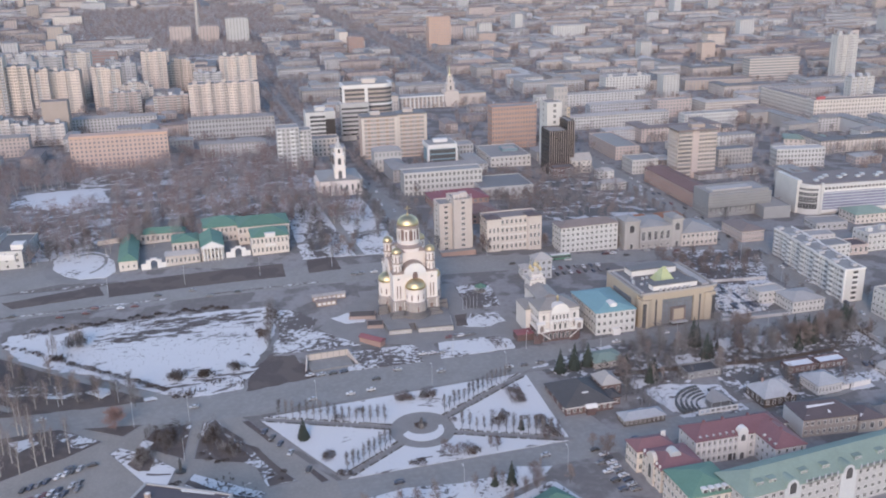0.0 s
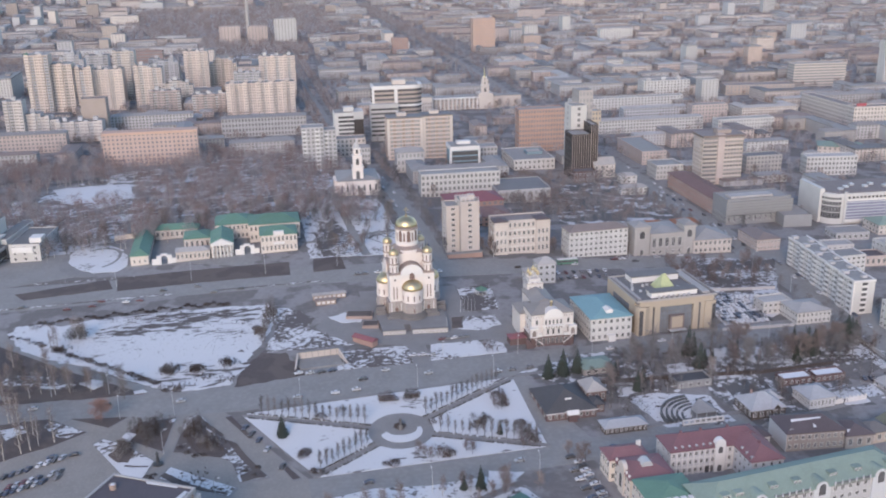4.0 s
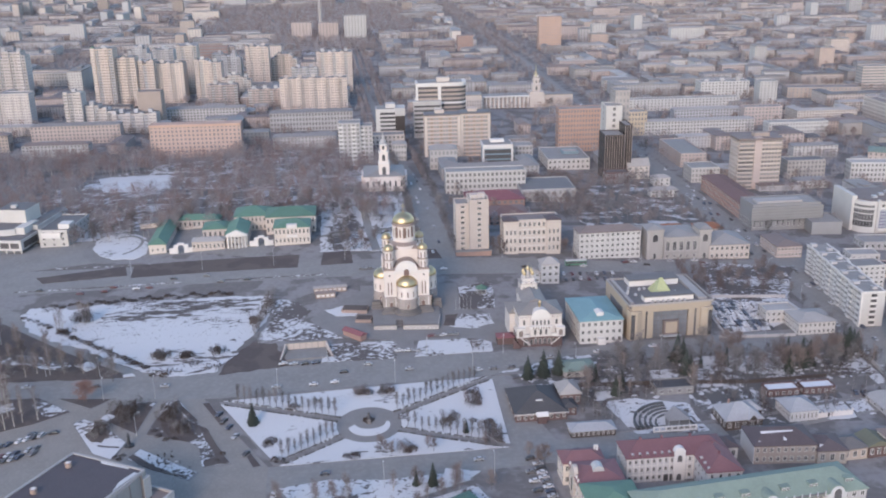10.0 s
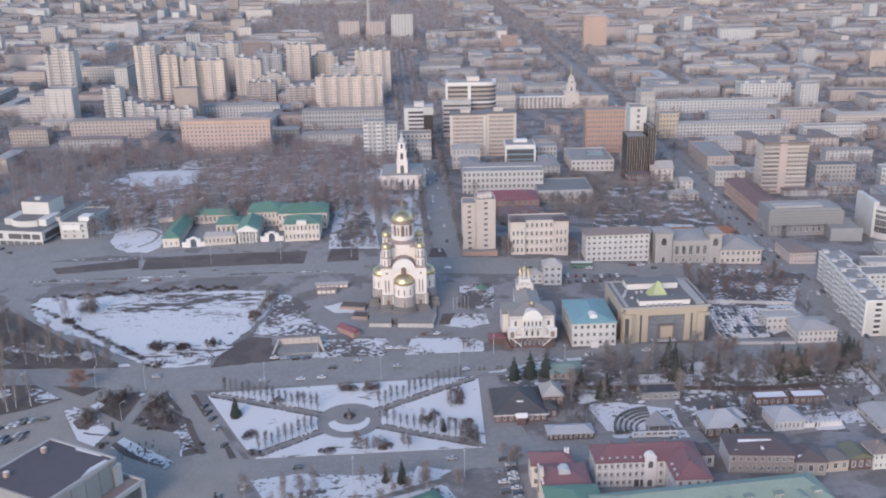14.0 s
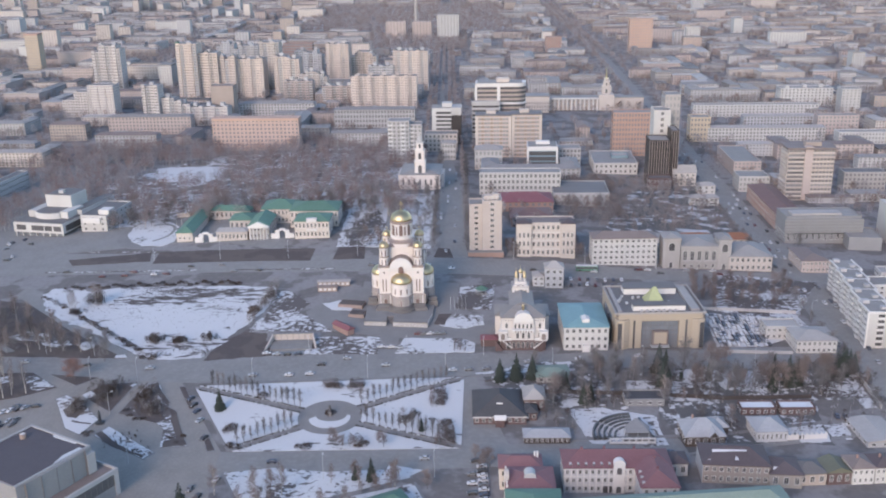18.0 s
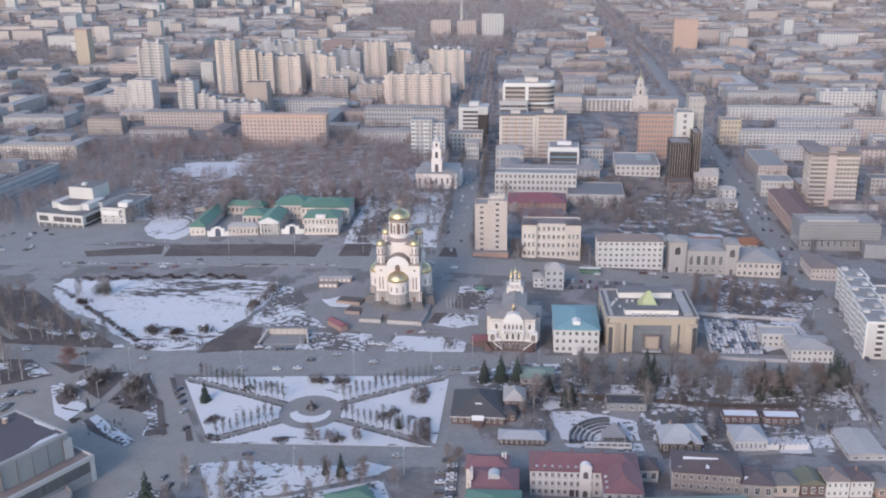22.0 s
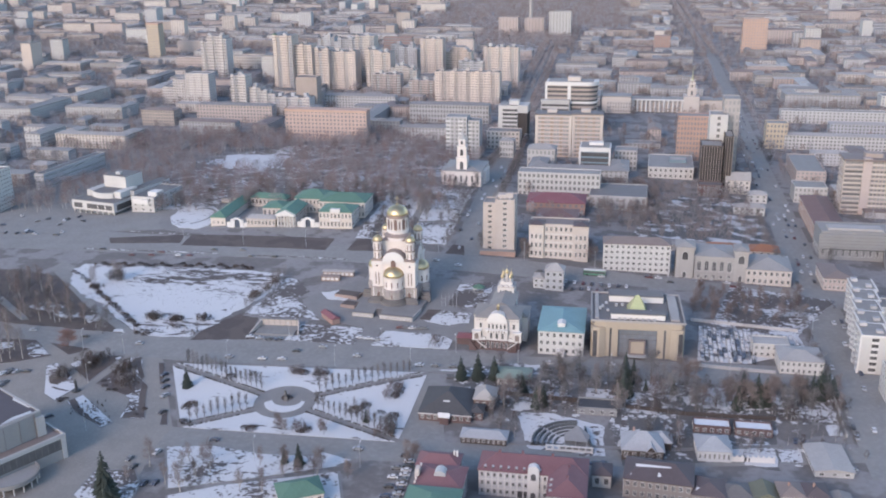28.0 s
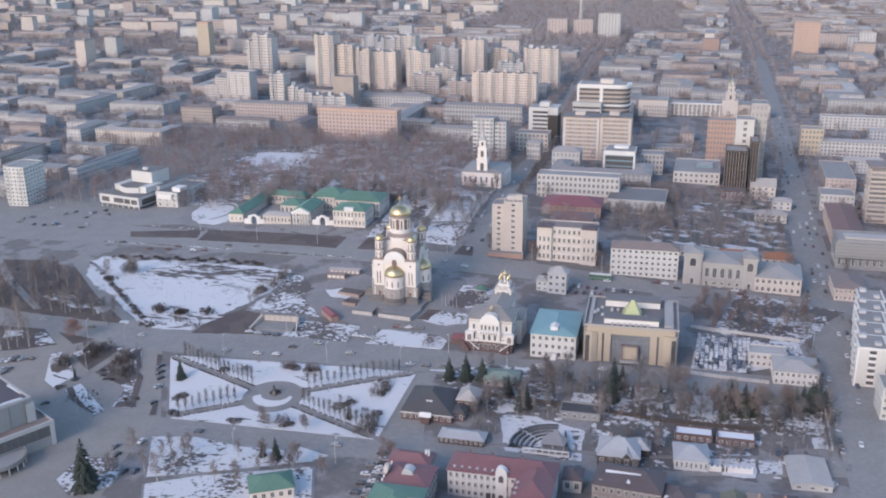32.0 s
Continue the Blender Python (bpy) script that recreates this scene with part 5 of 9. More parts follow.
for sx in (-1, 1):
    for sy in (-1, 1):
        cx, cy = sx * 8.6, sy * 10.2
        tur = part("turret", Geo().lathe([(2.3, 18.4), (2.3, 24.6), (2.5, 24.8), (2.5, 25.2), (2.3, 25.4), (2.3, 29.6), (2.6, 29.8), (2.6, 30.3), (2.2, 30.4), (.1, 30.5)], cx, cy, 14), church_white, church)
        part("turret_dome", Geo().lathe([(r, z) for r, z in onion(2.4, 30.6, 8, .12)], cx, cy, 18), gold, tur, "small gilded dome", smooth=True)
        part("turret_cross", cross_geo(32.9, .7), gold, tur, at=pose(cx, cy, 0))
        for z_ in (24.7, 29.75):
            part("turret_cornice", Geo().lathe([(2.3, z_), (2.62, z_ + .15), (2.66, z_ + .5), (2.3, z_ + .75)], cx, cy, 16), bronze, tur)
        for i in (0, 1, 6, 7):
            part("turret_window", window_mesh(.8, 3.6, True, bronze_glass), None, tur, at=pose(cx, cy, 0, 0, 0, 45 * i + 22.5) @ pose(0, -2.32, 20.4))
        for i in range(8):
            a = 45 * i + 22.5
            part("turret_window", window_mesh(.9, 3.4, True, bronze_glass), None, tur, at=pose(cx, cy, 0, 0, 0, a) @ pose(0, -2.32, 25.7))
# apses: front and back, and one on each side
for nm, ax, ay, rr, zt in (("apse", 0, -12.6, 5.3, 11.6), ("apse", 0, 12.6, 4.8, 11.6), ("side_apse", -11.4, 0, 4.9, 12.4), ("side_apse", 11.4, 0, 4.9, 12.4)):
    lower = part("apse_base", Geo().lathe([(rr + .3, -4.5), (rr + .3, 4.8), (rr, 5.0), (.1, 5.0)], ax, ay, 20), granite, church)
    ap = part(nm, Geo().lathe([(rr, 4.9), (rr, zt - .5), (rr + .25, zt - .4), (rr + .25, zt), (.1, zt + .05)], ax, ay, 20), church_white, church)
    part("apse_dome", Geo().lathe([(r, z) for r, z in onion(rr * .98, zt + .3, 8)], ax, ay, 26), gold, ap, "gilded half dome", smooth=True)
    out = math.degrees(math.atan2(ay, ax)) + 90
    for i in (-2, -1, 0, 1, 2):
        part("apse_window", window_mesh(.9, 3.2, True, bronze_glass), None, ap, at=pose(ax, ay, 0, 0, 0, out + i * 34) @ pose(0, -rr - .02, 6.2))
        if i % 2 == 0:
            part("crypt_window", window_mesh(1.1, 2.6, True, bronze_glass), None, lower, at=pose(ax, ay, 0, 0, 0, out + i * 34) @ pose(0, -rr - .32, .2))
for sx in (-1, 1):
    for k in (-.8, .8):
        part("slit_window", window_mesh(.8, 7.0, True, bronze_glass), None, church, at=pose(sx * 8.6 + k, -12.92, 6.4))
    part("crypt_door", window_mesh(2.0, 3.4, True, bronze_glass), None, church, at=pose(sx * 8.2, -13.02, -.9))
    part("oculus", Geo().lathe([(.01, 0), (.55, 0), (.55, .1)], k=10), glass, church, at=pose(sx * 8.6, -12.93, 16.9, 90))
    for k in (-5, 5):
        part("side_window", window_mesh(1.0, 6.0, True, bronze_glass), None, church, at=pose(sx * 11.42, k * 1.45, 7, 0, 0, sx * 90))
part("gable_window", window_mesh(2.9, 5.0, True, bronze_glass), None, church, at=pose(0, -13.08, 15.4))
for sx in (-1, 1):
    part("gable_window", window_mesh(2.3, 4.2, True, bronze_glass), None, church, at=pose(sx * 11.92, 0, 16.4, 0, 0, sx * 90))

# pale ribs on the granite storey, and a stepped plinth
for sx in (-1, 1):
    for k in (5.9, 7.2, 9.6, 10.8):
        part("pale_rib", Geo().box(sx * k - .22, -13.3, -1.5, sx * k + .22, -12.98, 4.5), trim_white if k in (5.9, 10.8) else MATS["wall_stone"], church)
    part("wing_steps", Geo().box(sx * 8.6 - 4.6, -16.2, -4.5, sx * 8.6 + 4.6, -13, -1.5).box(sx * 8.6 - 4.0, -15.4, -1.5, sx * 8.6 + 4.0, -13, -.9).box(sx * 8.6 - 3.4, -14.6, -.9, sx * 8.6 + 3.4, -13, -.3), MATS["roof_dark"], church)
    part("side_steps", Geo().box(sx * 15.6 - 2.6, -8.2, -4.5, sx * 15.6 + 2.6, -4.8, -.9).box(sx * 15.6 - 2.2, -7.4, -.9, sx * 15.6 + 2.2, -4.8, .9), MATS["roof_dark"], church)
part("apse_steps", Geo().lathe([(7.8, -4.5), (7.8, -1.5), (7.1, -1.5), (7.1, -.9), (6.3, -.9), (6.3, -.3), (5, -.3)], 0, -12.6, 24), MATS["roof_dark"], church)
for i in range(-3, 4):
    part("apse_rib", Geo().box(-.2, -.18, -1.5, .2, .1, 4.8), MATS["wall_stone"], church, at=pose(0, -12.6, 0, 0, 0, i * 28 + 14) @ pose(0, -5.62, 0))
for sx in (-1, 1):
    for k in (-3.6, 3.6):
        part("pilaster", Geo().box(sx * 8.6 + k * .72 - .18, -13.02, 5.2, sx * 8.6 + k * .72 + .18, -12.88, 19.4), trim_white, church)

# terrace round the church, with an entrance wall below and steps
ter = thing("terrace", "dark grey granite terrace with pale arched entrance wall and steps", "terrace", pose(0, 0, 0))
ZT = ZC - 3.0
wall_pale = mat("terrace_stone", (.33, .31, .30), var=.2, scale=.3, fine=2)
part("terrace_deck", Geo().prism([(-17.6, -29.6), (-6.8, -30.4), (-6.8, -23), (-3.4, -23), (-3.4, -30.8), (13.2, -32.3), (15.5, -20), (17, 0), (15, 18), (-16, 18), (-18, 0)], -1, ZT), paving, ter)
part("entrance_wall", Geo().prism([(-17.7, -29.9), (-6.7, -30.7), (-6.7, -30.3), (-17.6, -29.5)], 1.0, ZT + .12), wall_pale, ter)
part("entrance_wall", Geo().prism([(-3.5, -31.1), (13.4, -32.7), (13.3, -32.2), (-3.5, -30.6)], 1.0, ZT + .12), wall_pale, ter)
part("side_parapet", Geo().prism([(13.1, -32.6), (13.6, -32.6), (15.8, -20), (15.3, -20)], 1.0, ZT + .12), wall_pale, ter)
for x0, y0, x1, y1 in ((-17.9, -30.1, -6.6, -30.9), (-3.6, -31.3, 13.5, -32.9)):
    part("coping", Geo().prism([(x0, y0), (x1, y1), (x1, y1 + .9), (x0, y0 + .9)], ZT + .124, ZT + .32), MATS["roof_dark"], ter)
for i in range(12):
    part("step", Geo().box(-6.75, -30.6 + i * .62, 1.5, -3.45, -23, 2.2 + i * .25), MATS["roof_dark"], ter)
for i in range(3):
    part("gate_opening", window_mesh(2.2, 2.3, i == 1, MATS["roof_black"]), None, ter, at=pose(-1.6 + i * 2.6, -31.22 - i * .25, 2.4, 0, 0, -5.4))
for i in range(4):
    part("arch_door", window_mesh(1.5, 2.1, True, MATS["roof_brown"]), None, ter, at=pose(6.4 + i * 1.9, -32.0 - i * .18, 2.5, 0, 0, -5.4))
for i in range(3):
    part("niche", window_mesh(2.0, 1.7, True, granite), None, ter, at=pose(-15.6 + i * 3.2, -30.0 - i * .24, 2.7, 0, 0, -4.2))


# ---- white compound with a small gilded chapel ----
comp = thing("church_residence", "ornate white church residence on a red brick ground storey", "residence", pose(58.3, -57, gz(58, -50), 0, 0, -1))
part("brick_storey", Geo().box(-10.4, 0, -2, 10.4, 15, 5.2), MATS["wall_redbrick"], comp)
part("upper_wall", Geo().box(-10.0, .4, 5.2, 10.0, 15, 15.6), residence_white, comp)
part("string_course", Geo().box(-10.6, -.2, 5.1, 10.6, 15.2, 5.6, bottom=True), trim_white, comp)
part("string_course", Geo().box(-10.3, .1, 9.8, 10.3, 15.2, 10.2, bottom=True), trim_white, comp)
part("roof", Geo().hip(-10.5, -.1, 10.5, 15.5, 15.9, 3.4), MATS["roof_grey"], comp)
part("bay", Geo().box(-4.8, -1.0, 5.2, 4.8, .39, 14.2), residence_white, comp)
part("round_pediment", barrel(Geo(), 4.3, 14.2, -1.1, 3.5, "y"), residence_white, comp)
part("pediment_band", barrel(Geo(), 4.6, 14.2, -1.15, -.9, "y"), trim_white, comp)
part("balcony", Geo().box(-5.2, -2.4, 9.6, 5.2, -1.0, 10.9, bottom=True), trim_white, comp)
for sx in (-1, 1):
    part("porch_balcony", Geo().box(sx * 7.6 - 2.4, -1.2, 5.1, sx * 7.6 + 2.4, .38, 6.4, bottom=True), trim_white, comp)
    for i in range(6):
        part("outer_stair", Geo().box(sx * 7.5 - 1.9 + i * .6 * sx - .35, -1.3, -1, sx * 7.5 - 1.9 + i * .6 * sx + .35, -.02, .6 + i * .8), MATS["wall_redbrick"], comp)
    for zz in (6.4, 10.7):
        part("arched_window", window_mesh(1.3, 2.6, True), None, comp, at=pose(sx * 7.6, .38, zz))
    for i in range(5):
        for zz in (1.2, 6.6, 11.0):
            part("side_window", window_mesh(1.2, 2.4, True), None, comp, at=pose(sx * (10.42 if zz < 5 else 10.02), 2 + i * 2.7, zz, 0, 0, sx * 90))
for i in range(5):
    part("arched_window", window_mesh(1.1, 2.4, True), None, comp, at=pose(-3.6 + i * 1.8, -1.02, 11.1))
    part("arched_door", window_mesh(1.4, 3.0, True), None, comp, at=pose(-4.2 + i * 2.1, -.02, 1.0))
for i in range(3):
    part("arched_window", window_mesh(1.3, 2.8, True), None, comp, at=pose(-2.6 + i * 2.6, -1.02, 6.2))
# Loggia and brick arches are flat dark panes, their inner shade put into colour
for sx in (-1, 1):
    lo_ = part("corner_loggia", Geo().box(sx * 9.3 - 1.9, -1.6, 5.1, sx * 9.3 + 1.9, .38, 9.4), residence_white, comp)
    part("loggia_arch", window_mesh(2.2, 3.2, True, MATS["roof_brown"]), None, lo_, at=pose(sx * 9.3, -1.63, 5.7))
    part("loggia_arch", window_mesh(1.2, 2.8, True, MATS["roof_brown"]), None, lo_, at=pose(sx * 11.22, -.6, 5.7, 0, 0, sx * 90))
    part("loggia_cap", Geo().box(sx * 9.3 - 2.1, -1.8, 9.4, sx * 9.3 + 2.1, .37, 9.75, bottom=True), trim_white, lo_)
    part("brick_arch", window_mesh(2.2, 3.4, True, MATS["roof_black"]), None, comp, at=pose(sx * 6.6, -.03, .4))
    part("stair_rail", Geo().poly([(sx * 4.8, -1.45, 1.0), (sx * 9.2, -1.45, 4.6), (sx * 9.2, -1.45, 5.1), (sx * 4.8, -1.45, 1.6)]).poly([(sx * 4.8, -1.3, 1.6), (sx * 9.2, -1.3, 5.1), (sx * 9.2, -1.45, 5.1), (sx * 4.8, -1.45, 1.6)]), trim_white, comp)
    for k in range(4):
        part("frieze_niche", window_mesh(.7, .9, True, MATS["roof_brown"]), None, comp, at=pose(sx * (5.6 + k * 1.2), .37, 14.2))
for k in range(7):
    part("bay_arch", window_mesh(.8, 1.3, True, MATS["roof_brown"]), None, comp, at=pose(-3.6 + k * 1.2, -2.43, 9.5))
part("transept", Geo().box(-12.5, 12, -2, 12.5, 26, 12).hip(-12.8, 11.7, 12.8, 26.3, 12.2, 3), residence_white, comp)
part("transept_roof", Geo().hip(-13, 11.5, 13, 26.5, 12.35, 3.1), MATS["roof_grey"], comp)
part("nave", Geo().box(-5.4, 14, 8, 5.4, 34, 15.6), residence_white, comp)
part("nave_roof", Geo().hip(-5.9, 13.4, 5.9, 34.5, 15.9, 2.6, gable=True), MATS["roof_grey"], comp)
part("chapel", Geo().box(-4.0, 30, 8, 4.0, 38, 19.6), residence_white, comp)
part("chapel_roof", Geo().hip(-4.4, 29.6, 4.4, 38.4, 19.9, 1.0), MATS["roof_light"], comp)
for k in range(3):
    part("keel_gable", barrel(Geo(), 1.2, 19.6, 29.7, 31.4, "y"), residence_white, comp, at=pose(-2.6 + k * 2.6, 0, 0))
    part("keel_gable", barrel(Geo(), .95, 21.0, 31.2, 32.8, "y"), residence_white, comp, at=pose(-1.9 + k * 1.9, 0, 0))
    part("chapel_window", window_mesh(1.0, 2.6, True), None, comp, at=pose(-2.5 + k * 2.5, 29.98, 15.8))
part("upper_block", Geo().box(-2.9, 31.1, 19.8, 2.9, 36.9, 22.0), residence_white, comp)
for dx, dy, r, h in ((0, 34, .95, 5.2), (-1.95, 32.1, .68, 3.2), (1.95, 32.1, .68, 3.2), (-1.95, 35.9, .68, 3.2), (1.95, 35.9, .68, 3.2)):
    dr = part("cupola_drum", Geo().lathe([(r * .72, 21.0), (r * .72, 20.4 + h), (r * .95, 20.5 + h)], dx, dy, 10), residence_white, comp)
    part("cupola", Geo().lathe([(r * .7, 20.4 + h), (r * 1.25, 20.9 + h), (r * 1.3, 21.3 + h), (r * .9, 21.9 + h), (r * .35, 22.5 + h), (.03, 23.1 + h)], dx, dy, 14), gold, dr, "small gilded onion dome", smooth=True)
    part("cupola_cross", cross_geo(23.0 + h, .42), gold, dr, at=pose(dx, dy, 0))
part("front_cupola", Geo().lathe([(.5, 18.5), (.5, 20.0), (.8, 20.3), (.6, 20.9), (.03, 21.8)], 0, 3, 12), gold, comp, "small gilded onion dome", smooth=True)

# ---- blue-roofed and yellow neighbours ----
bl = building("blue_roof_house", "white three-storey house with turquoise metal roof", 87.3, -57, 0, 20.4, 30, 11.4, 3, 7, "white", tier=1, roof="hip", cap="roof_blue", rise=2.6, category="house")
part("dormer", Geo().box(-1.6, 3.0, 12.0, 1.6, 8, 13.7).hip(-1.9, 2.7, 1.9, 8, 13.9, .8, gable=True), trim_white, bl)
part("porch", Geo().box(-1.8, -2.0, -1, 1.8, 0, 3.0), trim_white, bl)

yc = thing("court_house", "sand-yellow stone-clad court house with glazed front and roof pyramid", "court house", pose(121.4, -54.5, 0, 0, 0, 1.5))
sand = mat("sand_cladding", (.335, .28, .222), var=.10, scale=.1, fine=1.2)
W_, D_, H_ = 38.5, 36, 18.0
part("side_wall", Geo().box(-W_ / 2, 0, -2, -8.6, 3, H_), sand, yc)
part("side_wall", Geo().box(8.6, 0, -2, W_ / 2, 3, H_), sand, yc)
part("lintel_wall", Geo().box(-8.6, 0, 14.6, 8.6, 3, H_, bottom=True), sand, yc)
part("flank_wall", Geo().box(-W_ / 2 - 1.5, 3, -2, W_ / 2 + 1.5, D_, H_), sand, yc)
for sx in (-1, 1):
    part("corner_bay", Geo().prism([(sx * 14.5, -.6), (sx * 17.0, -1.6), (sx * 20.0, -1.0), (sx * 20.75, 1.4), (sx * 20.75, 5), (sx * 14.5, 5)][::sx], -2, H_ - 2.4), sand, yc)
    part("bay_window", Geo().box(sx * 18.5 - 1.25, -1.42, 1.5, sx * 18.5 + 1.25, -.9, H_ - 4), glass, yc)
    part("slit_glazing", Geo().box(sx * 12.0 - .45, -.05, 1.2, sx * 12.0 + .45, .1, H_ - 3), glass, yc)
    part("flank_glazing", Geo().box(sx * (W_ / 2 + 1.52) - .06, 9, 1.5, sx * (W_ / 2 + 1.52) + .06, 28, H_ - 4), glass2, yc)
part("plinth", Geo().box(-20.5, -2.2, -2, 20.5, .3, 1.2), MATS["roof_dark"], yc)
gl = part("glazing", Geo().box(-8.6, 1.2, 1.0, 8.6, 1.5, 14.6), glass2, yc)
for i in range(9):
    part("mullion", Geo().box(-8.6 + i * 2.15 - .07, 1.05, 1.0, -8.6 + i * 2.15 + .07, 1.2, 14.6), MATS["roof_dark"], gl)
for i in range(6):
    part("transom", Geo().box(-8.6, 1.06, 2.5 + i * 2.3, 8.6, 1.19, 2.64 + i * 2.3, bottom=True), MATS["roof_dark"], gl)
part("portal", Geo().box(-3.0, -1.0, 3.6, 3.0, 1.2, 9.4, bottom=True), sand, yc)
part("portal_frame", Geo().box(-3.6, -1.4, 3.0, 3.6, .9, 3.6, bottom=True).box(-3.6, -1.4, 3.6, -2.9, .8, 9.9).box(2.9, -1.4, 3.6, 3.6, .8, 9.9).box(-2.9, -1.4, 9.4, 2.9, .8, 9.9, bottom=True), MATS["roof_brown"], yc)
part("entrance_canopy", Geo().box(-4.2, -3.4, 2.6, 4.2, -.1, 3.0, bottom=True), steel, yc)
part("roof_deck", Geo().box(-W_ / 2 - 1, .5, H_ - 1.2, W_ / 2 + 1, D_ - .5, H_ + .15), MATS["roof_dark"], yc)
part("parapet", Geo().box(-W_ / 2 - 1.6, -.2, H_, W_ / 2 + 1.6, .5, H_ + .9).box(-W_ / 2 - 1.6, .5, H_, -W_ / 2 - 1, D_, H_ + .9).box(W_ / 2 + 1, .5, H_, W_ / 2 + 1.6, D_, H_ + .9).box(-W_ / 2 - 1, D_ - .6, H_, W_ / 2 + 1, D_, H_ + .9), MATS["roof_light"], yc)
part("penthouse", Geo().box(-12.0, 3.5, H_, 12.0, 8.5, H_ + 2.6), trim_white, yc)
part("penthouse_roof", Geo().box(-12.3, 3.2, H_ + 2.6, 12.3, 8.8, H_ + 3.0, bottom=True), MATS["roof_dark"], yc)
part("penthouse", Geo().box(-12.5, 25, H_, 12.5, 33, H_ + 3.0), trim_white, yc)
part("penthouse_roof", Geo().box(-12.8, 24.7, H_ + 3.0, 12.8, 33.3, H_ + 3.4, bottom=True), MATS["roof_dark"], yc)
part("light_strip", Geo().box(14.5, 3, H_ + .15, 18.5, 34, H_ + 1.0), MATS["roof_light"], yc)
for i in range(7):
    part("vent_box", Geo().box(-9 + i * 2.6, 2.2, H_ + .15, -7.7 + i * 2.6, 3.3, H_ + 1.1), steel, yc)
part("glass_pyramid", Geo().poly([(-4.5, 10, H_ + .15), (4.5, 10, H_ + .15), (.7, 15.5, H_ + 7.6), (-.7, 15.5, H_ + 7.6)]).poly([(4.5, 10, H_ + .15), (4.5, 21, H_ + .15), (.7, 15.5, H_ + 7.6)]).poly(
    [(4.5, 21, H_ + .15), (-4.5, 21, H_ + .15), (-.7, 15.5, H_ + 7.6), (.7, 15.5, H_ + 7.6)]).poly([(-4.5, 21, H_ + .15), (-4.5, 10, H_ + .15), (-.7, 15.5, H_ + 7.6)]),
     mat("lime_glass", (.34, .355, .19), rough=.25, var=.2, spec=.5), yc, "yellow-green glass pyramid")

rng = random.Random(9)
for i in range(16):
    a, b = rng.uniform(-18, 12), rng.uniform(9.5, 24)
    if abs(a) > 6:
        part("roof_unit", Geo().box(a - .6, b - .5, H_ + .15, a + .6, b + .5, H_ + 1.1 + rng.random() * .5), steel, yc)
part("light_strip", Geo().box(-19, 3, H_ + .15, -17.4, 34, H_ + .8), MATS["roof_light"], yc)

# ---- white bell-tower church on the hill ----
asc = thing("bell_tower_church", "white baroque church with a tall tiered bell tower", "church", pose(0.6, 205, gz(0, 205), 0, 0, -2))
part("nave", Geo().box(-14.5, 0, -2, 14.5, 34, 10.5), church_white, asc)
part("nave_roof", Geo().hip(-15, -.5, 15, 34.5, 10.8, 3.4), MATS["roof_bluegrey"], asc)
part("side_roof", Geo().box(-16.5, 10, -2, 16.5, 26, 9), church_white, asc)
for i in range(7):
    part("window", window_mesh(1.5, 4.6, True), None, asc, at=pose(-12 + i * 4, -.02, 3))
    part("window", window_mesh(1.0, 1.6, True), None, asc, at=pose(-12 + i * 4, -.02, .6))
for lo, hi, s in ((10, 20, 3.8), (20, 28, 3.2), (28, 33, 2.4)):
    tr = part("tower_tier", Geo().box(-s, 6 - s, lo, s, 6 + s, hi), church_white, asc)
    part("tier_cornice", Geo().box(-s - .4, 5.6 - s, hi - .5, s + .4, 6.4 + s, hi + .1, bottom=True), trim_white, tr)
    for k in range(4):
        part("belfry_opening", window_mesh(s * .75, (hi - lo) * .6, True), None, tr, at=pose(0, 6, 0, 0, 0, 90 * k) @ pose(0, -s - .02, lo + 1.4))
part("tower_dome", Geo().lathe([(2.5, 33), (2.6, 33.5), (1.9, 35.2), (1.0, 36.2), (.9, 37.6), (.7, 38.2), (.05, 41.5)], 0, 6, 14), MATS["wall_greywhite"], asc, smooth=True)

FOOT.append((0.6, 222, 30))

# ---- green-roofed palace ----
pal = thing("palace_wing", "long pale-yellow palace wing with green metal roof", "palace", pose(-140, 96, 7.0, 0, 0, 0))
part("wall", Geo().box(-5, 0, -2, 5, 48, 5.6), MATS["wall_cream"], pal)
part("roof", Geo().hip(-5.6, -.5, 5.6, 48.5, 5.9, 3.0), MATS["roof_green"], pal)
for i in range(3):
    part("window", window_mesh(1.1, 2.0), None, pal, at=pose(-3 + i * 3, -.02, 1.5))
building("palace_wing", "green-roofed rear palace wing round a court", -121, 138, -4, 26, 9, 5.6, 1, 9, "cream", tier=1, roof="hip", cap="roof_green", rise=2.6, category="palace")
ph = building("palace_portico_house", "pale-yellow palace house with columned portico and green roof", -93.2, 93.3, 0, 12.5, 24, 8.4, 2, 5, "cream", tier=1, roof="gable", cap="roof_green", rise=3.4, category="palace")
for i in range(6):
    part("column", Geo().lathe([(.42, 0), (.36, 7.2), (.5, 7.5)], -5 + i * 2, -1.6, 10), trim_white, ph)
part("pediment", Geo().box(-6.4, -2.3, 7.5, 6.4, 0, 8.4, bottom=True).poly([(-6.4, -2.3, 8.4), (6.4, -2.3, 8.4), (0, -2.3, 11.4)]).poly([(-6.4, -2.3, 8.4), (0, -2.3, 11.4), (0, 1, 11.4), (-6.4, 1, 8.4)]).poly(
    [(0, -2.3, 11.4), (6.4, -2.3, 8.4), (6.4, 1, 8.4), (0, 1, 11.4)]), trim_white, ph)
building("palace_link", "low cream palace link with green roof", -110, 93, 0, 19, 9, 5.4, 1, 8, "cream", tier=1, roof="hip", cap="roof_light", rise=1.6, category="palace")
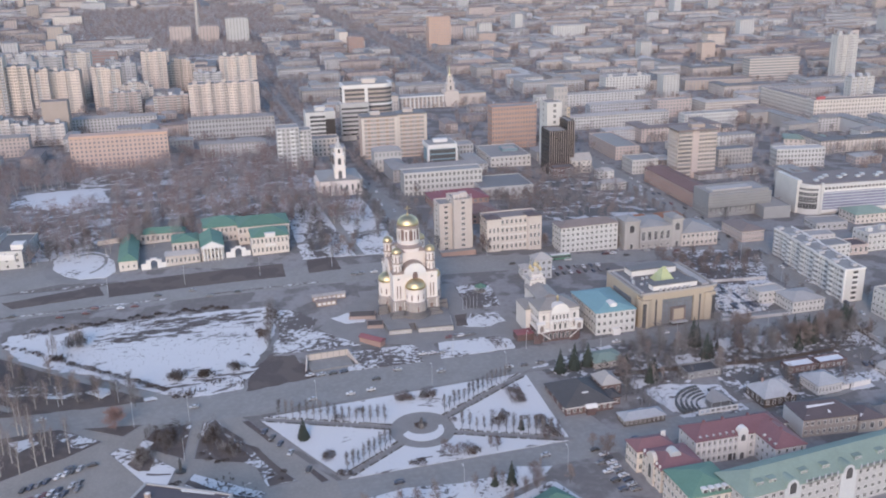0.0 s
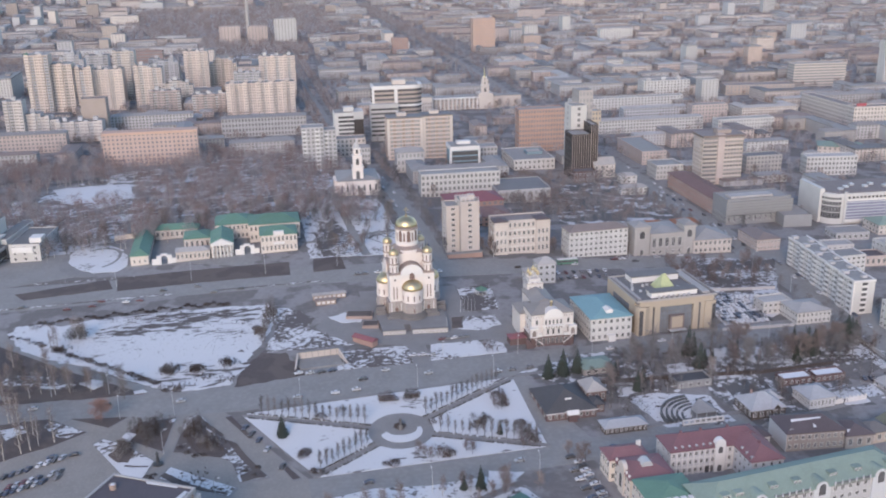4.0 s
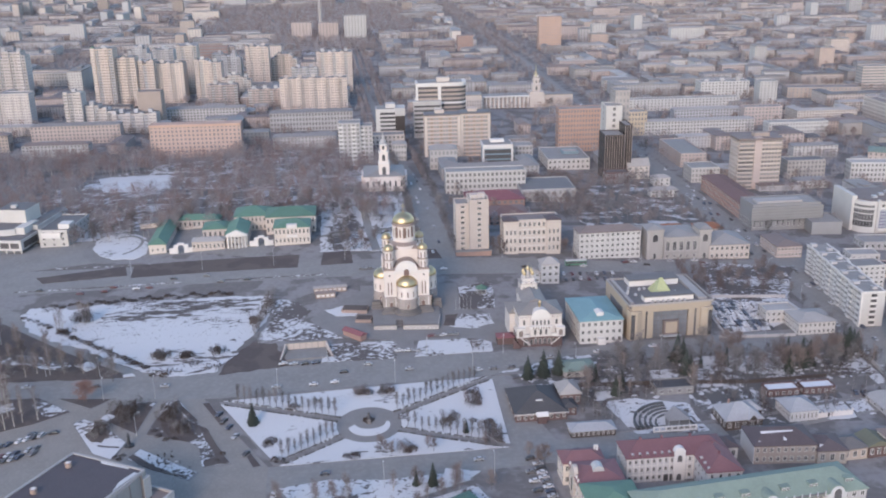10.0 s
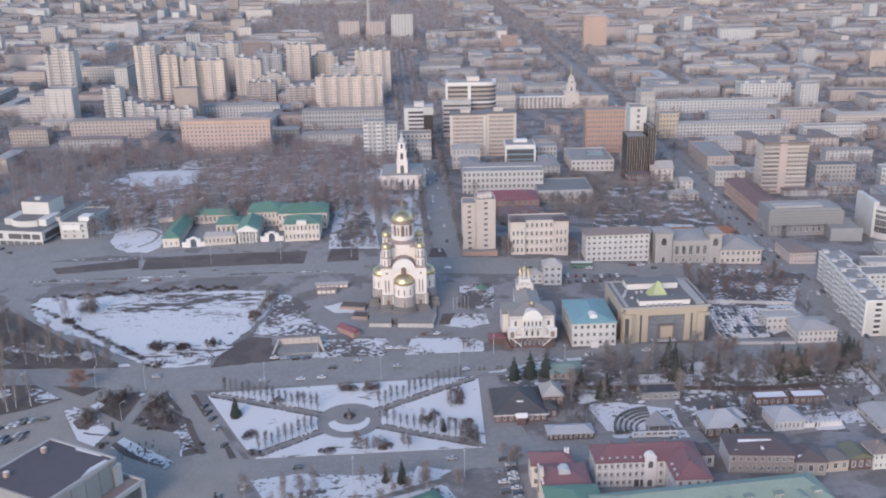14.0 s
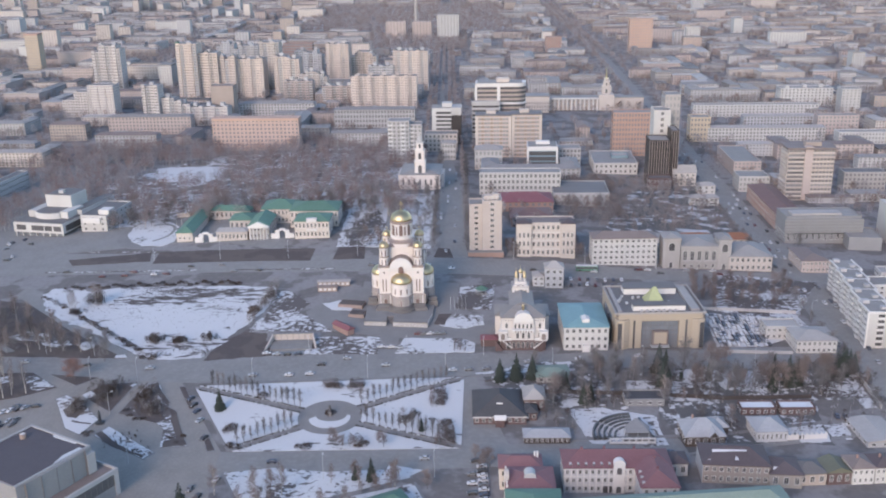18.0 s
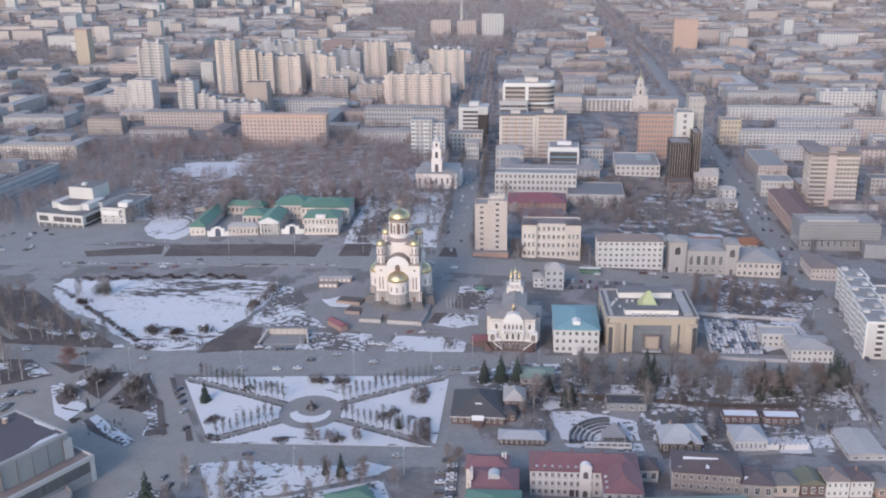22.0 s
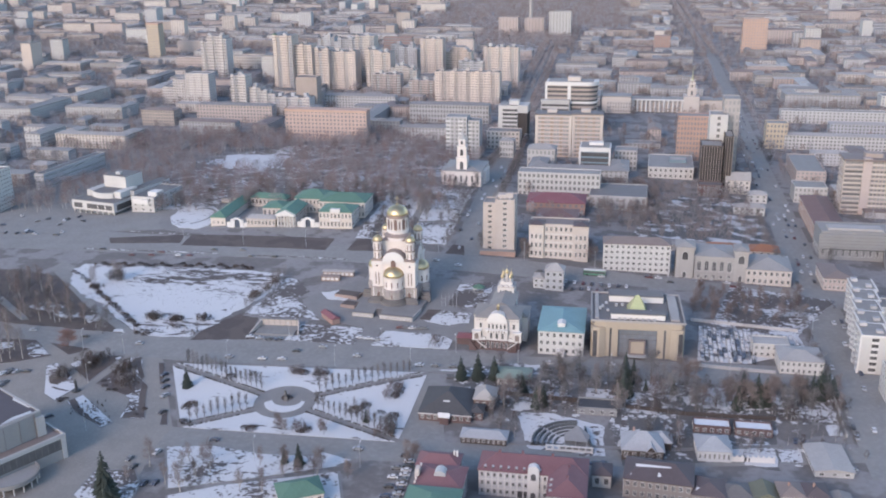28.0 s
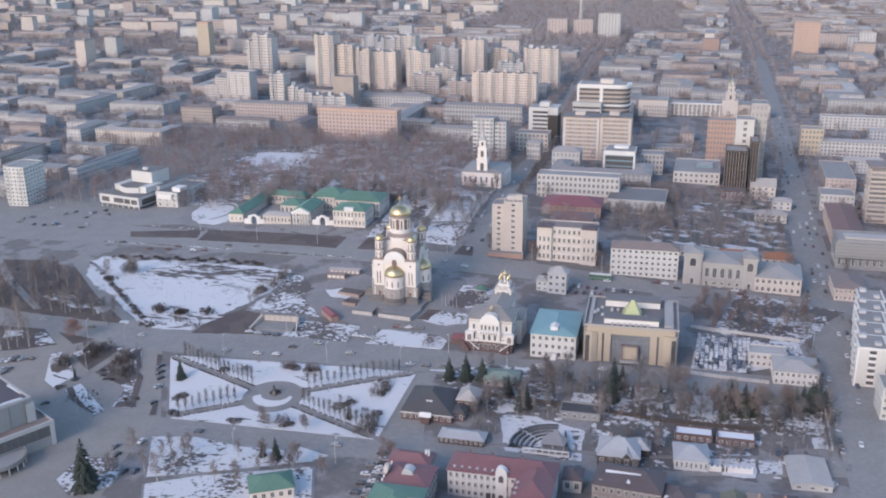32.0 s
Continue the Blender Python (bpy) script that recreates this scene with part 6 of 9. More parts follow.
building("palace_link", "cream palace link behind the court with green roof", -108, 112, 0, 15, 16, 6.5, 1, 5, "cream", tier=1, roof="hip", cap="roof_green", rise=2.6, category="palace")
pb = building("palace_corner_house", "white two-storey palace house with green hipped roof", -60.5, 91, 0, 21, 18, 10.6, 2, 9, "cream", tier=1, roof="hip", cap="roof_green", rise=3.2, category="palace")
part("attic", Geo().box(-3, -.6, 10.4, 3, 2, 12.6), trim_white, pb)
part("balcony", Geo().box(-3.2, -1.3, 5.0, 3.2, 0, 6.1, bottom=True), trim_white, pb)
building("palace_rear_house", "green-roofed palace rear house", -62, 112, 0, 30, 22, 10.5, 2, 12, "cream", tier=1, roof="hip", cap="roof_green", rise=3.5, category="palace")
building("palace_rear_house", "green-roofed palace rear house", -86, 122, 0, 22, 20, 9.5, 2, 9, "cream", tier=1, roof="hip", cap="roof_green", rise=4.0, category="palace")
for gx_ in (-126, -79):
    gt = thing("gate", "white arched palace gate", "gate", pose(gx_, 93.5, gz(gx_, 93.5)))
    for sx in (-1, 1):
        part("gate_pier", Geo().box(sx * 3 - 1.2, -.8, -1, sx * 3 + 1.2, .8, 5.2), trim_white, gt)
        part("gate_wall", Geo().box(sx * 5.6 - 1.4, -.4, -1, sx * 5.6 + 1.4, .4, 3.2), trim_white, gt)
    q = Geo()
    for i in range(8):
        a, b = math.pi * i / 8, math.pi * (i + 1) / 8
        q.poly([(-1.8 * math.cos(a), -.8, 3.4 + 1.8 * math.sin(a)), (-1.8 * math.cos(b), -.8, 3.4 + 1.8 * math.sin(b)), (-1.8 * math.cos(b), -.8, 6.2), (-1.8 * math.cos(a), -.8, 6.2)])
        q.poly([(-1.8 * math.cos(a), -.8, 3.4 + 1.8 * math.sin(a)), (-1.8 * math.cos(a), .8, 3.4 + 1.8 * math.sin(a)), (-1.8 * math.cos(b), .8, 3.4 + 1.8 * math.sin(b)), (-1.8 * math.cos(b), -.8, 3.4 + 1.8 * math.sin(b))])
    q.poly([(-1.8, -.8, 6.2), (1.8, -.8, 6.2), (1.8, .8, 6.2), (-1.8, .8, 6.2)]).poly([(1.8, .8, 5.2), (-1.8, .8, 5.2), (-1.8, .8, 6.2), (1.8, .8, 6.2)])
    part("gate_arch", q, trim_white, gt)

# ---- white theatre ----
th = thing("theatre", "white modern theatre with dark flat roofs and stage tower", "theatre", pose(-243, 124.5, gz(-246, 140), 0, 0, -12))
part("hall", Geo().box(-18, 0, 2.8, 18, 34, 9.2, bottom=True), MATS["wall_white"], th)
part("recessed_foyer", Geo().box(-16, 2, -2, 16, 34, 2.8), glass2, th)
for i in range(8):
    part("column", Geo().box(-17.4 + i * 4.9, .6, -2, -16.8 + i * 4.9, 1.2, 2.8), MATS["wall_white"], th)
for a, b in ((-16, -9), (-5, 4), (4.6, 10), (11, 16.5)):
    part("picture_window", Geo().box(a, -.06, 4.2, b, .1, 7.6), glass, th)
part("side_glazing", Geo().box(17.95, 3, 3.6, 18.06, 20, 7.6), glass, th)
part("hall_roof", Geo().box(-17.2, .8, 9.2, 17.2, 34, 9.5), MATS["roof_dark"], th)
part("drum_wall", Geo().prism([(-9 + 18 * i / 10, 11 - 3.2 * math.sin(math.pi * i / 10)) for i in range(11)] + [(9, 26), (-9, 26)], 9.2, 13.2), MATS["wall_white"], th)
part("drum_roof", Geo().prism([(-8.4 + 16.8 * i / 10, 11.6 - 3.1 * math.sin(math.pi * i / 10)) for i in range(11)] + [(8.4, 25), (-8.4, 25)], 13.2, 13.45), MATS["roof_dark"], th)
for sx in (-1, 1):
    part("side_tower", Geo().box(sx * 11.5 - 3, 12, 9.2, sx * 11.5 + 3, 30, 13.8), MATS["wall_white"], th)
part("stage_tower", Geo().box(-9, 24, 9.2, 10, 42, 21.5), MATS["wall_white"], th)
part("stage_roof", Geo().box(-8.4, 24.6, 21.5, 9.4, 41.4, 21.8), MATS["roof_dark"], th)
part("roof_hut", Geo().box(-1.5, 28, 21.6, 2, 31, 23.6), MATS["wall_white"], th)
part("rear_wing", Geo().box(10, 22, -2, 18, 62, 12.5), MATS["wall_white"], th)
part("rear_roof", Geo().box(10.5, 22.6, 12.5, 17.5, 61.4, 12.8), MATS["roof_dark"], th)
FOOT.append((-240, 150, 40))
ta = building("theatre_annex", "white theatre annex with warm-lit balconied front", -208.5, 129.5, -8, 18, 36, 10.5, 3, 3, "white", tier=1, category="theatre", cap="roof_dark")
part("loggia", Geo().box(-7, -1.2, 6.0, 5, 0, 9.4, bottom=True), trim_white, ta)
part("roof_block", Geo().box(2, 4, 10.4, 9, 12, 13.6), trim_white, ta)
building("slab_tower", "white ten-storey slab with balcony ends", -322.8, 121, 2, 15.5, 24, 28.3, 10, 5, "white", tier=1, category="tower block", balc=1)
building("long_shop_block", "long pale two-storey block along a street", -321.5, 187, -6, 8, 78, 12.2, 3, 3, "greywhite", tier=1, category="building", cap="roof_dark")

# ---- dark-roofed hall at the forecourt's edge ----
VENTS = []
for wx, wy in ((-125.5, -164.5), (-132.5, -179.6)):
    c_, s_ = math.cos(radians(60.5)), math.sin(radians(60.5))
    VENTS.append(((wx + 99.3) * c_ + (wy + 170.5) * s_, -(wx + 99.3) * s_ + (wy + 170.5) * c_))
mu = thing("concert_hall", "grey concrete hall with a dark flat roof and glazed foot", "hall", pose(-99.3, -170.5, -2, 0, 0, 60.5))
part("upper_wall", Geo().prism([(0, 31), (-30, 31), (-30, 0)] + [(-30 + 30 * k / 10, -.9 * math.sin(math.pi * k / 10)) for k in range(1, 10)] + [(0, 0)], 9.5, 19.2), MATS["wall_concrete"], mu)
part("roof", Geo().box(-29.4, .8, 19.2, -.7, 30.3, 19.4), MATS["roof_purple"], mu)
part("roof_edge", Geo().box(-30.1, .1, 18.9, .1, .8, 19.8, bottom=True).box(-.7, .8, 18.9, .1, 31.1, 19.8, bottom=True).box(-30.1, 30.3, 18.9, -.7, 31.1, 19.8, bottom=True), MATS["wall_greywhite"], mu)
for k in range(5):
    part("wall_joint", Geo().box(-27 + k * 6, -1.0, 9.6, -26.9 + k * 6, -.3, 19.1), MATS["roof_dark"], mu)
part("stair_block", Geo().box(-2.8, -1.2, 9.9, .6, 3.0, 17.6), MATS["wall_greywhite"], mu)
part("rear_block", Geo().box(-26, 31, -2, 0, 44, 8.5), MATS["wall_concrete"], mu)
part("rear_roof", Geo().box(-25.4, 31.004, 8.5, -.6, 43.4, 8.8), MATS["roof_purple"], mu)
part("lower_block", Geo().box(-34, -6.5, -2, 4.5, 34, 9.6), MATS["wall_concrete"], mu)
part("lower_roof", Geo().box(-33.4, -5.9, 9.6, 3.9, 33.4, 9.8), MATS["roof_brown"], mu)
part("cornice_band", Geo().box(-34.2, -6.9, 8.8, 4.8, -6.1, 10.5, bottom=True).box(4.1, -6.1, 8.8, 4.8, 34.2, 10.5, bottom=True), MATS["wall_greywhite"], mu)
part("end_pier", Geo().box(2.9, -6.85, -2, 4.7, -6.504, 8.8), MATS["wall_greywhite"], mu)
gb_ = part("foyer_glazing", Geo().box(-32, -6.62, 4.4, 2.8, -6.5, 8.7), glass, mu)
for k in range(15):
    part("mullion", Geo().box(-31.9 + k * 2.45, -6.72, 4.4, -31.75 + k * 2.45, -6.624, 8.7), MATS["roof_dark"], gb_)
part("terrace_slab", Geo().lathe([(10, 2.9), (10.2, 3.6), (.1, 3.7)], -18, -7, 22, math.pi, 2 * math.pi), MATS["wall_concrete"], mu)
part("terrace_parapet", Geo().lathe([(10.2, 3.2), (10.2, 4.5), (9.6, 4.5), (9.6, 3.2)], -18, -7, 22, math.pi, 2 * math.pi), kerb_mat, mu)
for k in range(9):
    part("terrace_post", Geo().tube((-18 + 9.6 * math.cos(math.pi * (1.05 + k * .112)), -7 + 9.6 * math.sin(math.pi * (1.05 + k * .112)), -1), (-18 + 9.6 * math.cos(math.pi * (1.05 + k * .112)), -7 + 9.6 * math.sin(math.pi * (1.05 + k * .112)), 3), .3, .3, 8), MATS["wall_greywhite"], mu)
for a, b in VENTS:
    v = part("vent", Geo().lathe([(1.1, 19.3), (1.1, 21.0), (1.25, 21.1), (.9, 21.2)], a, b, 10), rust_wall, mu)
    part("vent_cap", Geo().lathe([(.9, 21.15), (.05, 21.4)], a, b, 10), trim_white, v)
part("roof_snow", Geo().prism([(-14, 1.5), (-2.5, 1.3), (-2.5, 2.6), (-9, 3.2)], 19.4, 19.6), snow, mu)
part("roof_snow", Geo().prism([(-1.4, 6), (-.9, 6), (-.9, 18), (-1.9, 17)], 19.4, 19.58), snow, mu)
FOOT.append((-115, -160, 30))

# ---- stepped apartment rows at the avenue ----
for i in range(5):
    x_, y_, h_ = 221.6 + i * 2.5, -55 + i * 15.8, 17.4 - i * .5
    s = thing("apartment_row", "white six-storey apartment row stepping back along the avenue", "apartment house", pose(x_, y_, gz(x_, y_), 0, 0, -2), "stepped row")
    FOOT.append((x_, y_ + 8, 11))
    part("wall", Geo().box(-5.6, 0, -2, 5.6, 15.4, h_), MATS["wall_white"], s)
    part("parapet", Geo().box(-5.9, -.3, h_, 5.9, .4, h_ + .8, bottom=True).box(-5.9, .4, h_, -5.3, 15.4, h_ + .8).box(5.3, .4, h_, 5.9, 15.4, h_ + .8), trim_white, s)
    part("roof", Geo().box(-5.29, .41, h_, 5.29, 15.4, h_ + .3), MATS["roof_grey"], s)
    part("roof_hut", Geo().box(-4.6, 11.6, h_ + .3, -1.6, 14.6, h_ + 1.7), MATS["wall_greywhite"], s)
    part("roof_hut", Geo().box(1, 4, h_ + .3, 3.6, 6.4, h_ + 1.6), MATS["wall_greywhite"], s)
    part("edge_pier", Geo().box(-6.3, -.2, -2, -5.6, 1.2, h_ + .4), trim_white, s)
    for fl in range(6):
        z_ = .4 + fl * (h_ - .6) / 6
        part("loggia", Geo().box(-1.5, -.5, z_, 1.5, 0, z_ + 1.0, bottom=True), trim_white, s)
        part("loggia_glass", Geo().box(-1.4, -.08, z_ + 1.0, 1.4, .02, z_ + 2.4), glass, s)
        for k in (3.4, 11.6):
            part("side_loggia", Geo().box(-6.2, k - 1.5, z_ - .1, -5.6, k + 1.5, z_ + .95, bottom=True), frame_white, s)
            part("side_glass", Geo().box(-5.68, k - 1.4, z_ + .95, -5.58, k + 1.4, z_ + 2.3), town_glass, s)
        for k in (6.4, 8.4, 14.2):
            part("window", window_mesh(1.2, 1.5), None, s, at=pose(-5.62, k, z_ + .85, 0, 0, -90))
building("apartment_wing", "white apartment wing behind the row", 243, -8, 0, 24, 13, 13, 5, 8, "white", tier=1, category="apartment house", cap="roof_grey")
building("white_corner_block", "white five-storey corner block by the avenue", 232, -84, 0, 22, 14, 13.4, 4, 8, "white", tier=1, category="apartment house")

building("brick_row_house", "long red brick row house along the avenue", 239.5, 123, -2, 17, 80, 10.5, 3, 5, "brickorange", tier=1, roof="hip", cap="roof_rust", rise=2.6, side=22)
building("orange_roof_house", "low house with an orange metal roof", 196, 88, -2, 16, 12, 6, 2, 4, "cream", tier=1, roof="hip", cap="roof_orange", rise=2.4)
building("orange_roof_house", "low house with an orange and blue metal roof", 172, 92, -2, 18, 10, 5, 1, 5, "cream", tier=1, roof="hip", cap="roof_orange", rise=1.8)
building("blue_roof_shed", "long shed with a blue-grey metal roof", 150, 95, -2, 26, 8, 4, 1, 6, "greywhite", tier=1, roof="gable", cap="roof_bluegrey", rise=1.4)

# ---- white round-cornered shopping centre ----
mo = thing("shopping_centre", "white shopping centre with rounded glazed corner and striped glass front", "shopping centre", pose(291, 86, 0, 0, 0, -4))
ring_ = [(0, 34)] + [(9 - 9 * math.cos(a), 9 - 9 * math.sin(a)) for a in [math.pi / 2 * k / 8 for k in range(9)]] + [(75, 0), (75, 34)]
part("wall", Geo().prism(ring_, -2, 20.5), MATS["wall_white"], mo)
part("roof", Geo().prism([(1, 33), (2, 8), (8, 1.5), (74, 1.5), (74, 33)], 20.5, 20.9), MATS["roof_brown"], mo)
part("end_pylon", Geo().box(-1.6, 7, -2, 1.6, 34.5, 23), MATS["wall_white"], mo)
part("front_pylon", Geo().box(11.6, -1.0, -2, 13.2, .4, 22), MATS["wall_white"], mo)
for k, (z0_, z1_) in enumerate(((4.2, 8.0), (8.4, 12.4), (13.0, 15.4), (16.8, 18.2))):
    cg = part("corner_glazing", Geo().lathe([(9.08, z0_), (9.08, z1_)], 9, 9, 12, math.pi * .98, 1.56 * math.pi), glass, mo)
    for j in range(9):
        a_ = math.pi * (1.0 + j * .066)
        part("mullion", Geo().tube((9 + 9.14 * math.cos(a_), 9 + 9.14 * math.sin(a_), z0_), (9 + 9.14 * math.cos(a_), 9 + 9.14 * math.sin(a_), z1_), .08, .08, 4), steel, cg)
blue_strip = mat("lilac_glass", (.20, .205, .27), rough=.2, var=.3, scale=.1, fine=.5, spec=.5)
fr = part("glass_front", Geo().box(13.4, -.3, 3.4, 74.5, .02, 15.6), blue_strip, mo, "striped lilac-blue glass front")
for k in range(6):
    part("glass_stripe", Geo().box(13.4, -.42, 4.4 + k * 2.0, 74.5, -.304, 5.0 + k * 2.0, bottom=True), MATS["wall_bluewhite"], fr)
for k in range(22):
    part("attic_window", Geo().box(14.5 + k * 2.7, -.1, 17.2, 16.2 + k * 2.7, .02, 18.6), glass, mo)
part("attic_band", Geo().box(13.3, -.9, 15.7, 75, -.004, 16.6, bottom=True), trim_white, mo)
part("base_band", Geo().box(13.3, -1.2, 1.6, 75, -.31, 3.3, bottom=True), trim_white, mo)
for k in range(9):
    part("roof_unit", Geo().box(12 + k * 6.6, 8 + (k * 5) % 11, 20.9, 15 + k * 6.6, 11 + (k * 5) % 11, 22.2), steel, mo)
FOOT.append((325, 102, 45))

# ---- low houses below the street ----
dk = building("dark_roof_hall", "low brick hall with steep dark roof and white dormer", 45.2, -122.3, 0, 21, 23, 3.4, 1, 8, "redbrick", tier=1, roof="hip", cap="roof_black", rise=5.6, category="hall", side=4)
part("dormer", Geo().box(-1.3, 4.6, 4.8, -.9, 6.6, 6.6).box(.9, 4.6, 4.8, 1.3, 6.6, 6.6).box(-1.3, 4.6, 6.6, 1.3, 6.8, 6.95, bottom=True), trim_white, dk, "white dormer frame")
part("dormer_pane", Geo().box(-.9, 4.9, 4.8, .9, 5.1, 6.6), glass, dk)
part("eave_board", Geo().box(-11, -.62, 3.3, 11, -.5, 3.62, bottom=True), trim_white, dk)
porch = part("porch", Geo().hip(-2.4, -2.8, 2.4, .4, 3.5, 1.2, gable=True), trim_white, dk)
part("porch_wall", Geo().box(-1.8, -2.2, -1, 1.8, 0, 3.2), MATS["wall_redbrick"], porch)
building("brick_annex", "small brick annex with a snowy gambrel roof", 59.6, -112.0, 0, 8.5, 11, 5.0, 1, 3, "redbrick", tier=1, roof="hip", cap="roof_light", rise=3.2)
building("brick_lean_to", "low brick lean-to with a white dormer", 57.6, -119.5, 0, 5, 7, 3.4, 1, 2, "redbrick", tier=1, roof="hip", cap="roof_black", rise=1.6)
building("green_roof_kiosk", "low pavilion with pale green metal roof", 69.5, -89.5, 4, 14.5, 11, 3.0, 1, 4, "stone", tier=1, roof="hip", cap="roof_palegreen", rise=1.6)
building("open_shed", "long low shed with grey metal roof on posts", 62.7, -136.8, 0, 17.5, 7.0, 2.6, 1, 9, "wood", tier=1, roof="hip", cap="roof_frost", rise=1.7)
building("dark_roof_shed", "low grey shed with a dark flat roof", 105, -109, 0, 16, 9, 2.8, 1, 4, "concrete", tier=1, cap="roof_black")
lg = building("log_house", "dark wooden house with snowy hipped roof", 122.4, -139.4, 1, 15, 13.5, 4.2, 1, 5, "wood", tier=1, roof="hip", cap="roof_frost", rise=4.4)
fg = part("front_gable", Geo().hip(1.0, -1.2, 5.0, 5, 4.5, 2.5, gable=True), MATS["roof_frost"], lg)
part("gable_wall", Geo().poly([(1.3, -1.26, 4.5), (4.7, -1.26, 4.5), (3.0, -1.26, 6.6)]), MATS["wall_wood"], fg, "dark boarded gable")
part("back_wing_roof", Geo().hip(3.4, 8, 11.5, 16.5, 3.6, 2.6), MATS["roof_frost"], lg)
part("back_wing", Geo().box(3.9, 8.5, -.5, 11, 16, 3.6), MATS["wall_wood"], lg)
part("chimney", Geo().box(-3.6, 8.3, 7.1, -2.9, 9, 9.2), MATS["wall_brick"], lg)
building("white_town_house", "white low town house with light metal roof", 148.5, -136.2, 3, 12, 12, 4.4, 1, 7, "coolwhite", tier=1, roof="hip", cap="roof_frost", rise=3)
fe = thing("white_fence", "white plastered fence wall with piers and gate", "fence", pose(162.3, -134.2, -2, 0, 0, 4))
part("wall", Geo().box(-7.5, -.2, -.5, -3, .2, 2.2).box(-1, -.2, -.5, 7.5, .2, 2.2), trim_white, fe)
part("gate", Geo().box(-3, -.1, -.3, -1, .1, 2.0), MATS["roof_black"], fe)
for i in range(9):
    part("pier", Geo().box(-7.8 + i * 1.9, -.35, -.5, -7.2 + i * 1.9, .35, 3.0), trim_white, fe)
mat("roof_whitesnow", (.58, .59, .62), rough=.8, var=.1, scale=.5, fine=2, bump=.2)
for a in (149.3, 165):
    building("long_shed", "low brick shed with snow-white roof", a, -116, 0, 14, 6.5, 2.8, 1, 5, "redbrick", tier=1, roof="flat", cap="roof_whitesnow")
bh = building("brown_roof_house", "ochre two-storey house with brown metal roof", 126.8, -165.4, -5, 23, 14.5, 7.4, 2, 9, "greytan", tier=1, roof="hip", cap="roof_umber", rise=3.6)
part("end_wall", Geo().box(-11.7, -.1, -1, -11.504, 14.6, 7.3), MATS["wall_coolwhite"], bh)
part("roof_snow", Geo().poly([(-8, 4.4, 10.0), (4, 4.9, 10.5), (4, 5.5, 10.75), (-8, 5.3, 10.6)]).poly([(-10.4, .8, 8.2), (-6.4, .4, 8.0), (-6.6, 1.3, 8.45), (-9.6, 1.7, 8.7)]).poly([(-.6, 1.2, 8.4), (.6, .7, 8.15), (.9, 2.2, 8.95), (0, 3.2, 9.5)]), snow, bh, "melting snow left on the roof")
ba = building("brown_roof_annex", "ochre annex with brown metal roof", 143.6, -168.2, -5, 11, 12, 5.4, 1, 3, "greytan", tier=1, roof="hip", cap="roof_umber", rise=2.4)
part("roof_snow", Geo().poly([(-4.6, 1.4, 6.4), (-2.6, 1.0, 6.2), (-2.8, 2.3, 6.9), (-4.0, 2.6, 7.0)]), snow, ba)
building("small_side_house", "small house with brown roof in a yard", 107.8, -160, 0, 6.5, 8, 5, 1, 2, "white", tier=1, roof="hip", cap="roof_umber", rise=1.8)

building("pale_roof_shed", "wide low shed with a pale metal roof", 189.8, -140.5, 3, 13.5, 19, 2.3, 1, 3, "greywhite", tier=1, roof="gable", cap="roof_light", rise=.9)
building("dark_roof_house", "low house with a dark blue-grey metal roof", 153.3, -166.5, 4, 10, 9, 4.6, 1, 3, "tan", tier=1, roof="hip", cap="roof_dark", rise=2.2)
building("olive_roof_house", "brick house with an olive metal roof", 162.9, -166, 4, 8.4, 9, 4.8, 1, 3, "redbrick", tier=1, roof="gable", cap="roof_olive", rise=2.0)
for a, cap_ in ((171.2, "roof_brown"), (179.4, "roof_umber")):
    wh = building("white_town_house", "white two-storey town house with brown metal roof", a, -166 + (a - 171) * .08, 4, 7.8, 9, 6.4, 2, 4, "white", tier=1, roof="hip", cap=cap_, rise=2.0)
    part("chimney", Geo().box(-1.2, 4, 7, -.6, 4.6, 9.6), MATS["wall_brick"], wh)
building("lean_to", "low brick lean-to beside a town house", 188, -165, 4, 7, 8, 3.6, 1, 2, "brick", tier=1, roof="gable", cap="roof_grey", rise=1.2)

# ---- white house with red metal roof round a court ----
rr = building("red_roof_house", "white three-storey house with red metal roof and dormers", 84.2, -170.6, 0, 37.2, 12.4, 9.8, 3, 17, "coolwhite", tier=1, roof="hip", cap="roof_red", rise=3.6, category="house", side=3)
part("wing_wall", Geo().box(6, -12.6, -2, 18.5, 0, 9.75), MATS["wall_coolwhite"], rr)
for i in range(12):
    part("pilaster", Geo().box(-18.6 + i * 2.19, -.16, -1, -18.2 + i * 2.19, -.004, 9.5), trim_white, rr) if not 7 < i < 10 else None
part("wing_roof", Geo().hip(5.5, -13.1, 19, 8, 10.05, 3.4), MATS["roof_red"], rr)
for zz in (3.0, 6.4, 9.5):
    part("string_course", Geo().box(-18.75, -.22, zz, 5.98, -.004, zz + .22, bottom=True), trim_white, rr)
    part("wing_course", Geo().box(5.78, -12.8, zz, 18.7, -12.604, zz + .22, bottom=True), trim_white, rr)
for fl in range(3):
    for i in range(4):
        part("wing_window", window_mesh(1.2, 1.7), None, rr, at=pose(5.97, -11 + i * 3, 1.0 + fl * 3.25, 0, 0, -90))
        part("wing_window", window_mesh(1.2, 1.7), None, rr, at=pose(7.6 + i * 3.1, -12.63, 1.0 + fl * 3.25))
portal = part("attic_gable", Geo().box(-1.6, -.7, -1, 2.4, -.004, 11.2), trim_white, rr, "white portal with a round gable")
part("gable_arch", barrel(Geo(), 2.0, 11.2, -.75, 1.6, "y"), trim_white, portal, at=pose(.4, 0, 0))
part("portal_window", window_mesh(2.0, 2.8, True), None, portal, at=pose(.4, -.72, 7.6))
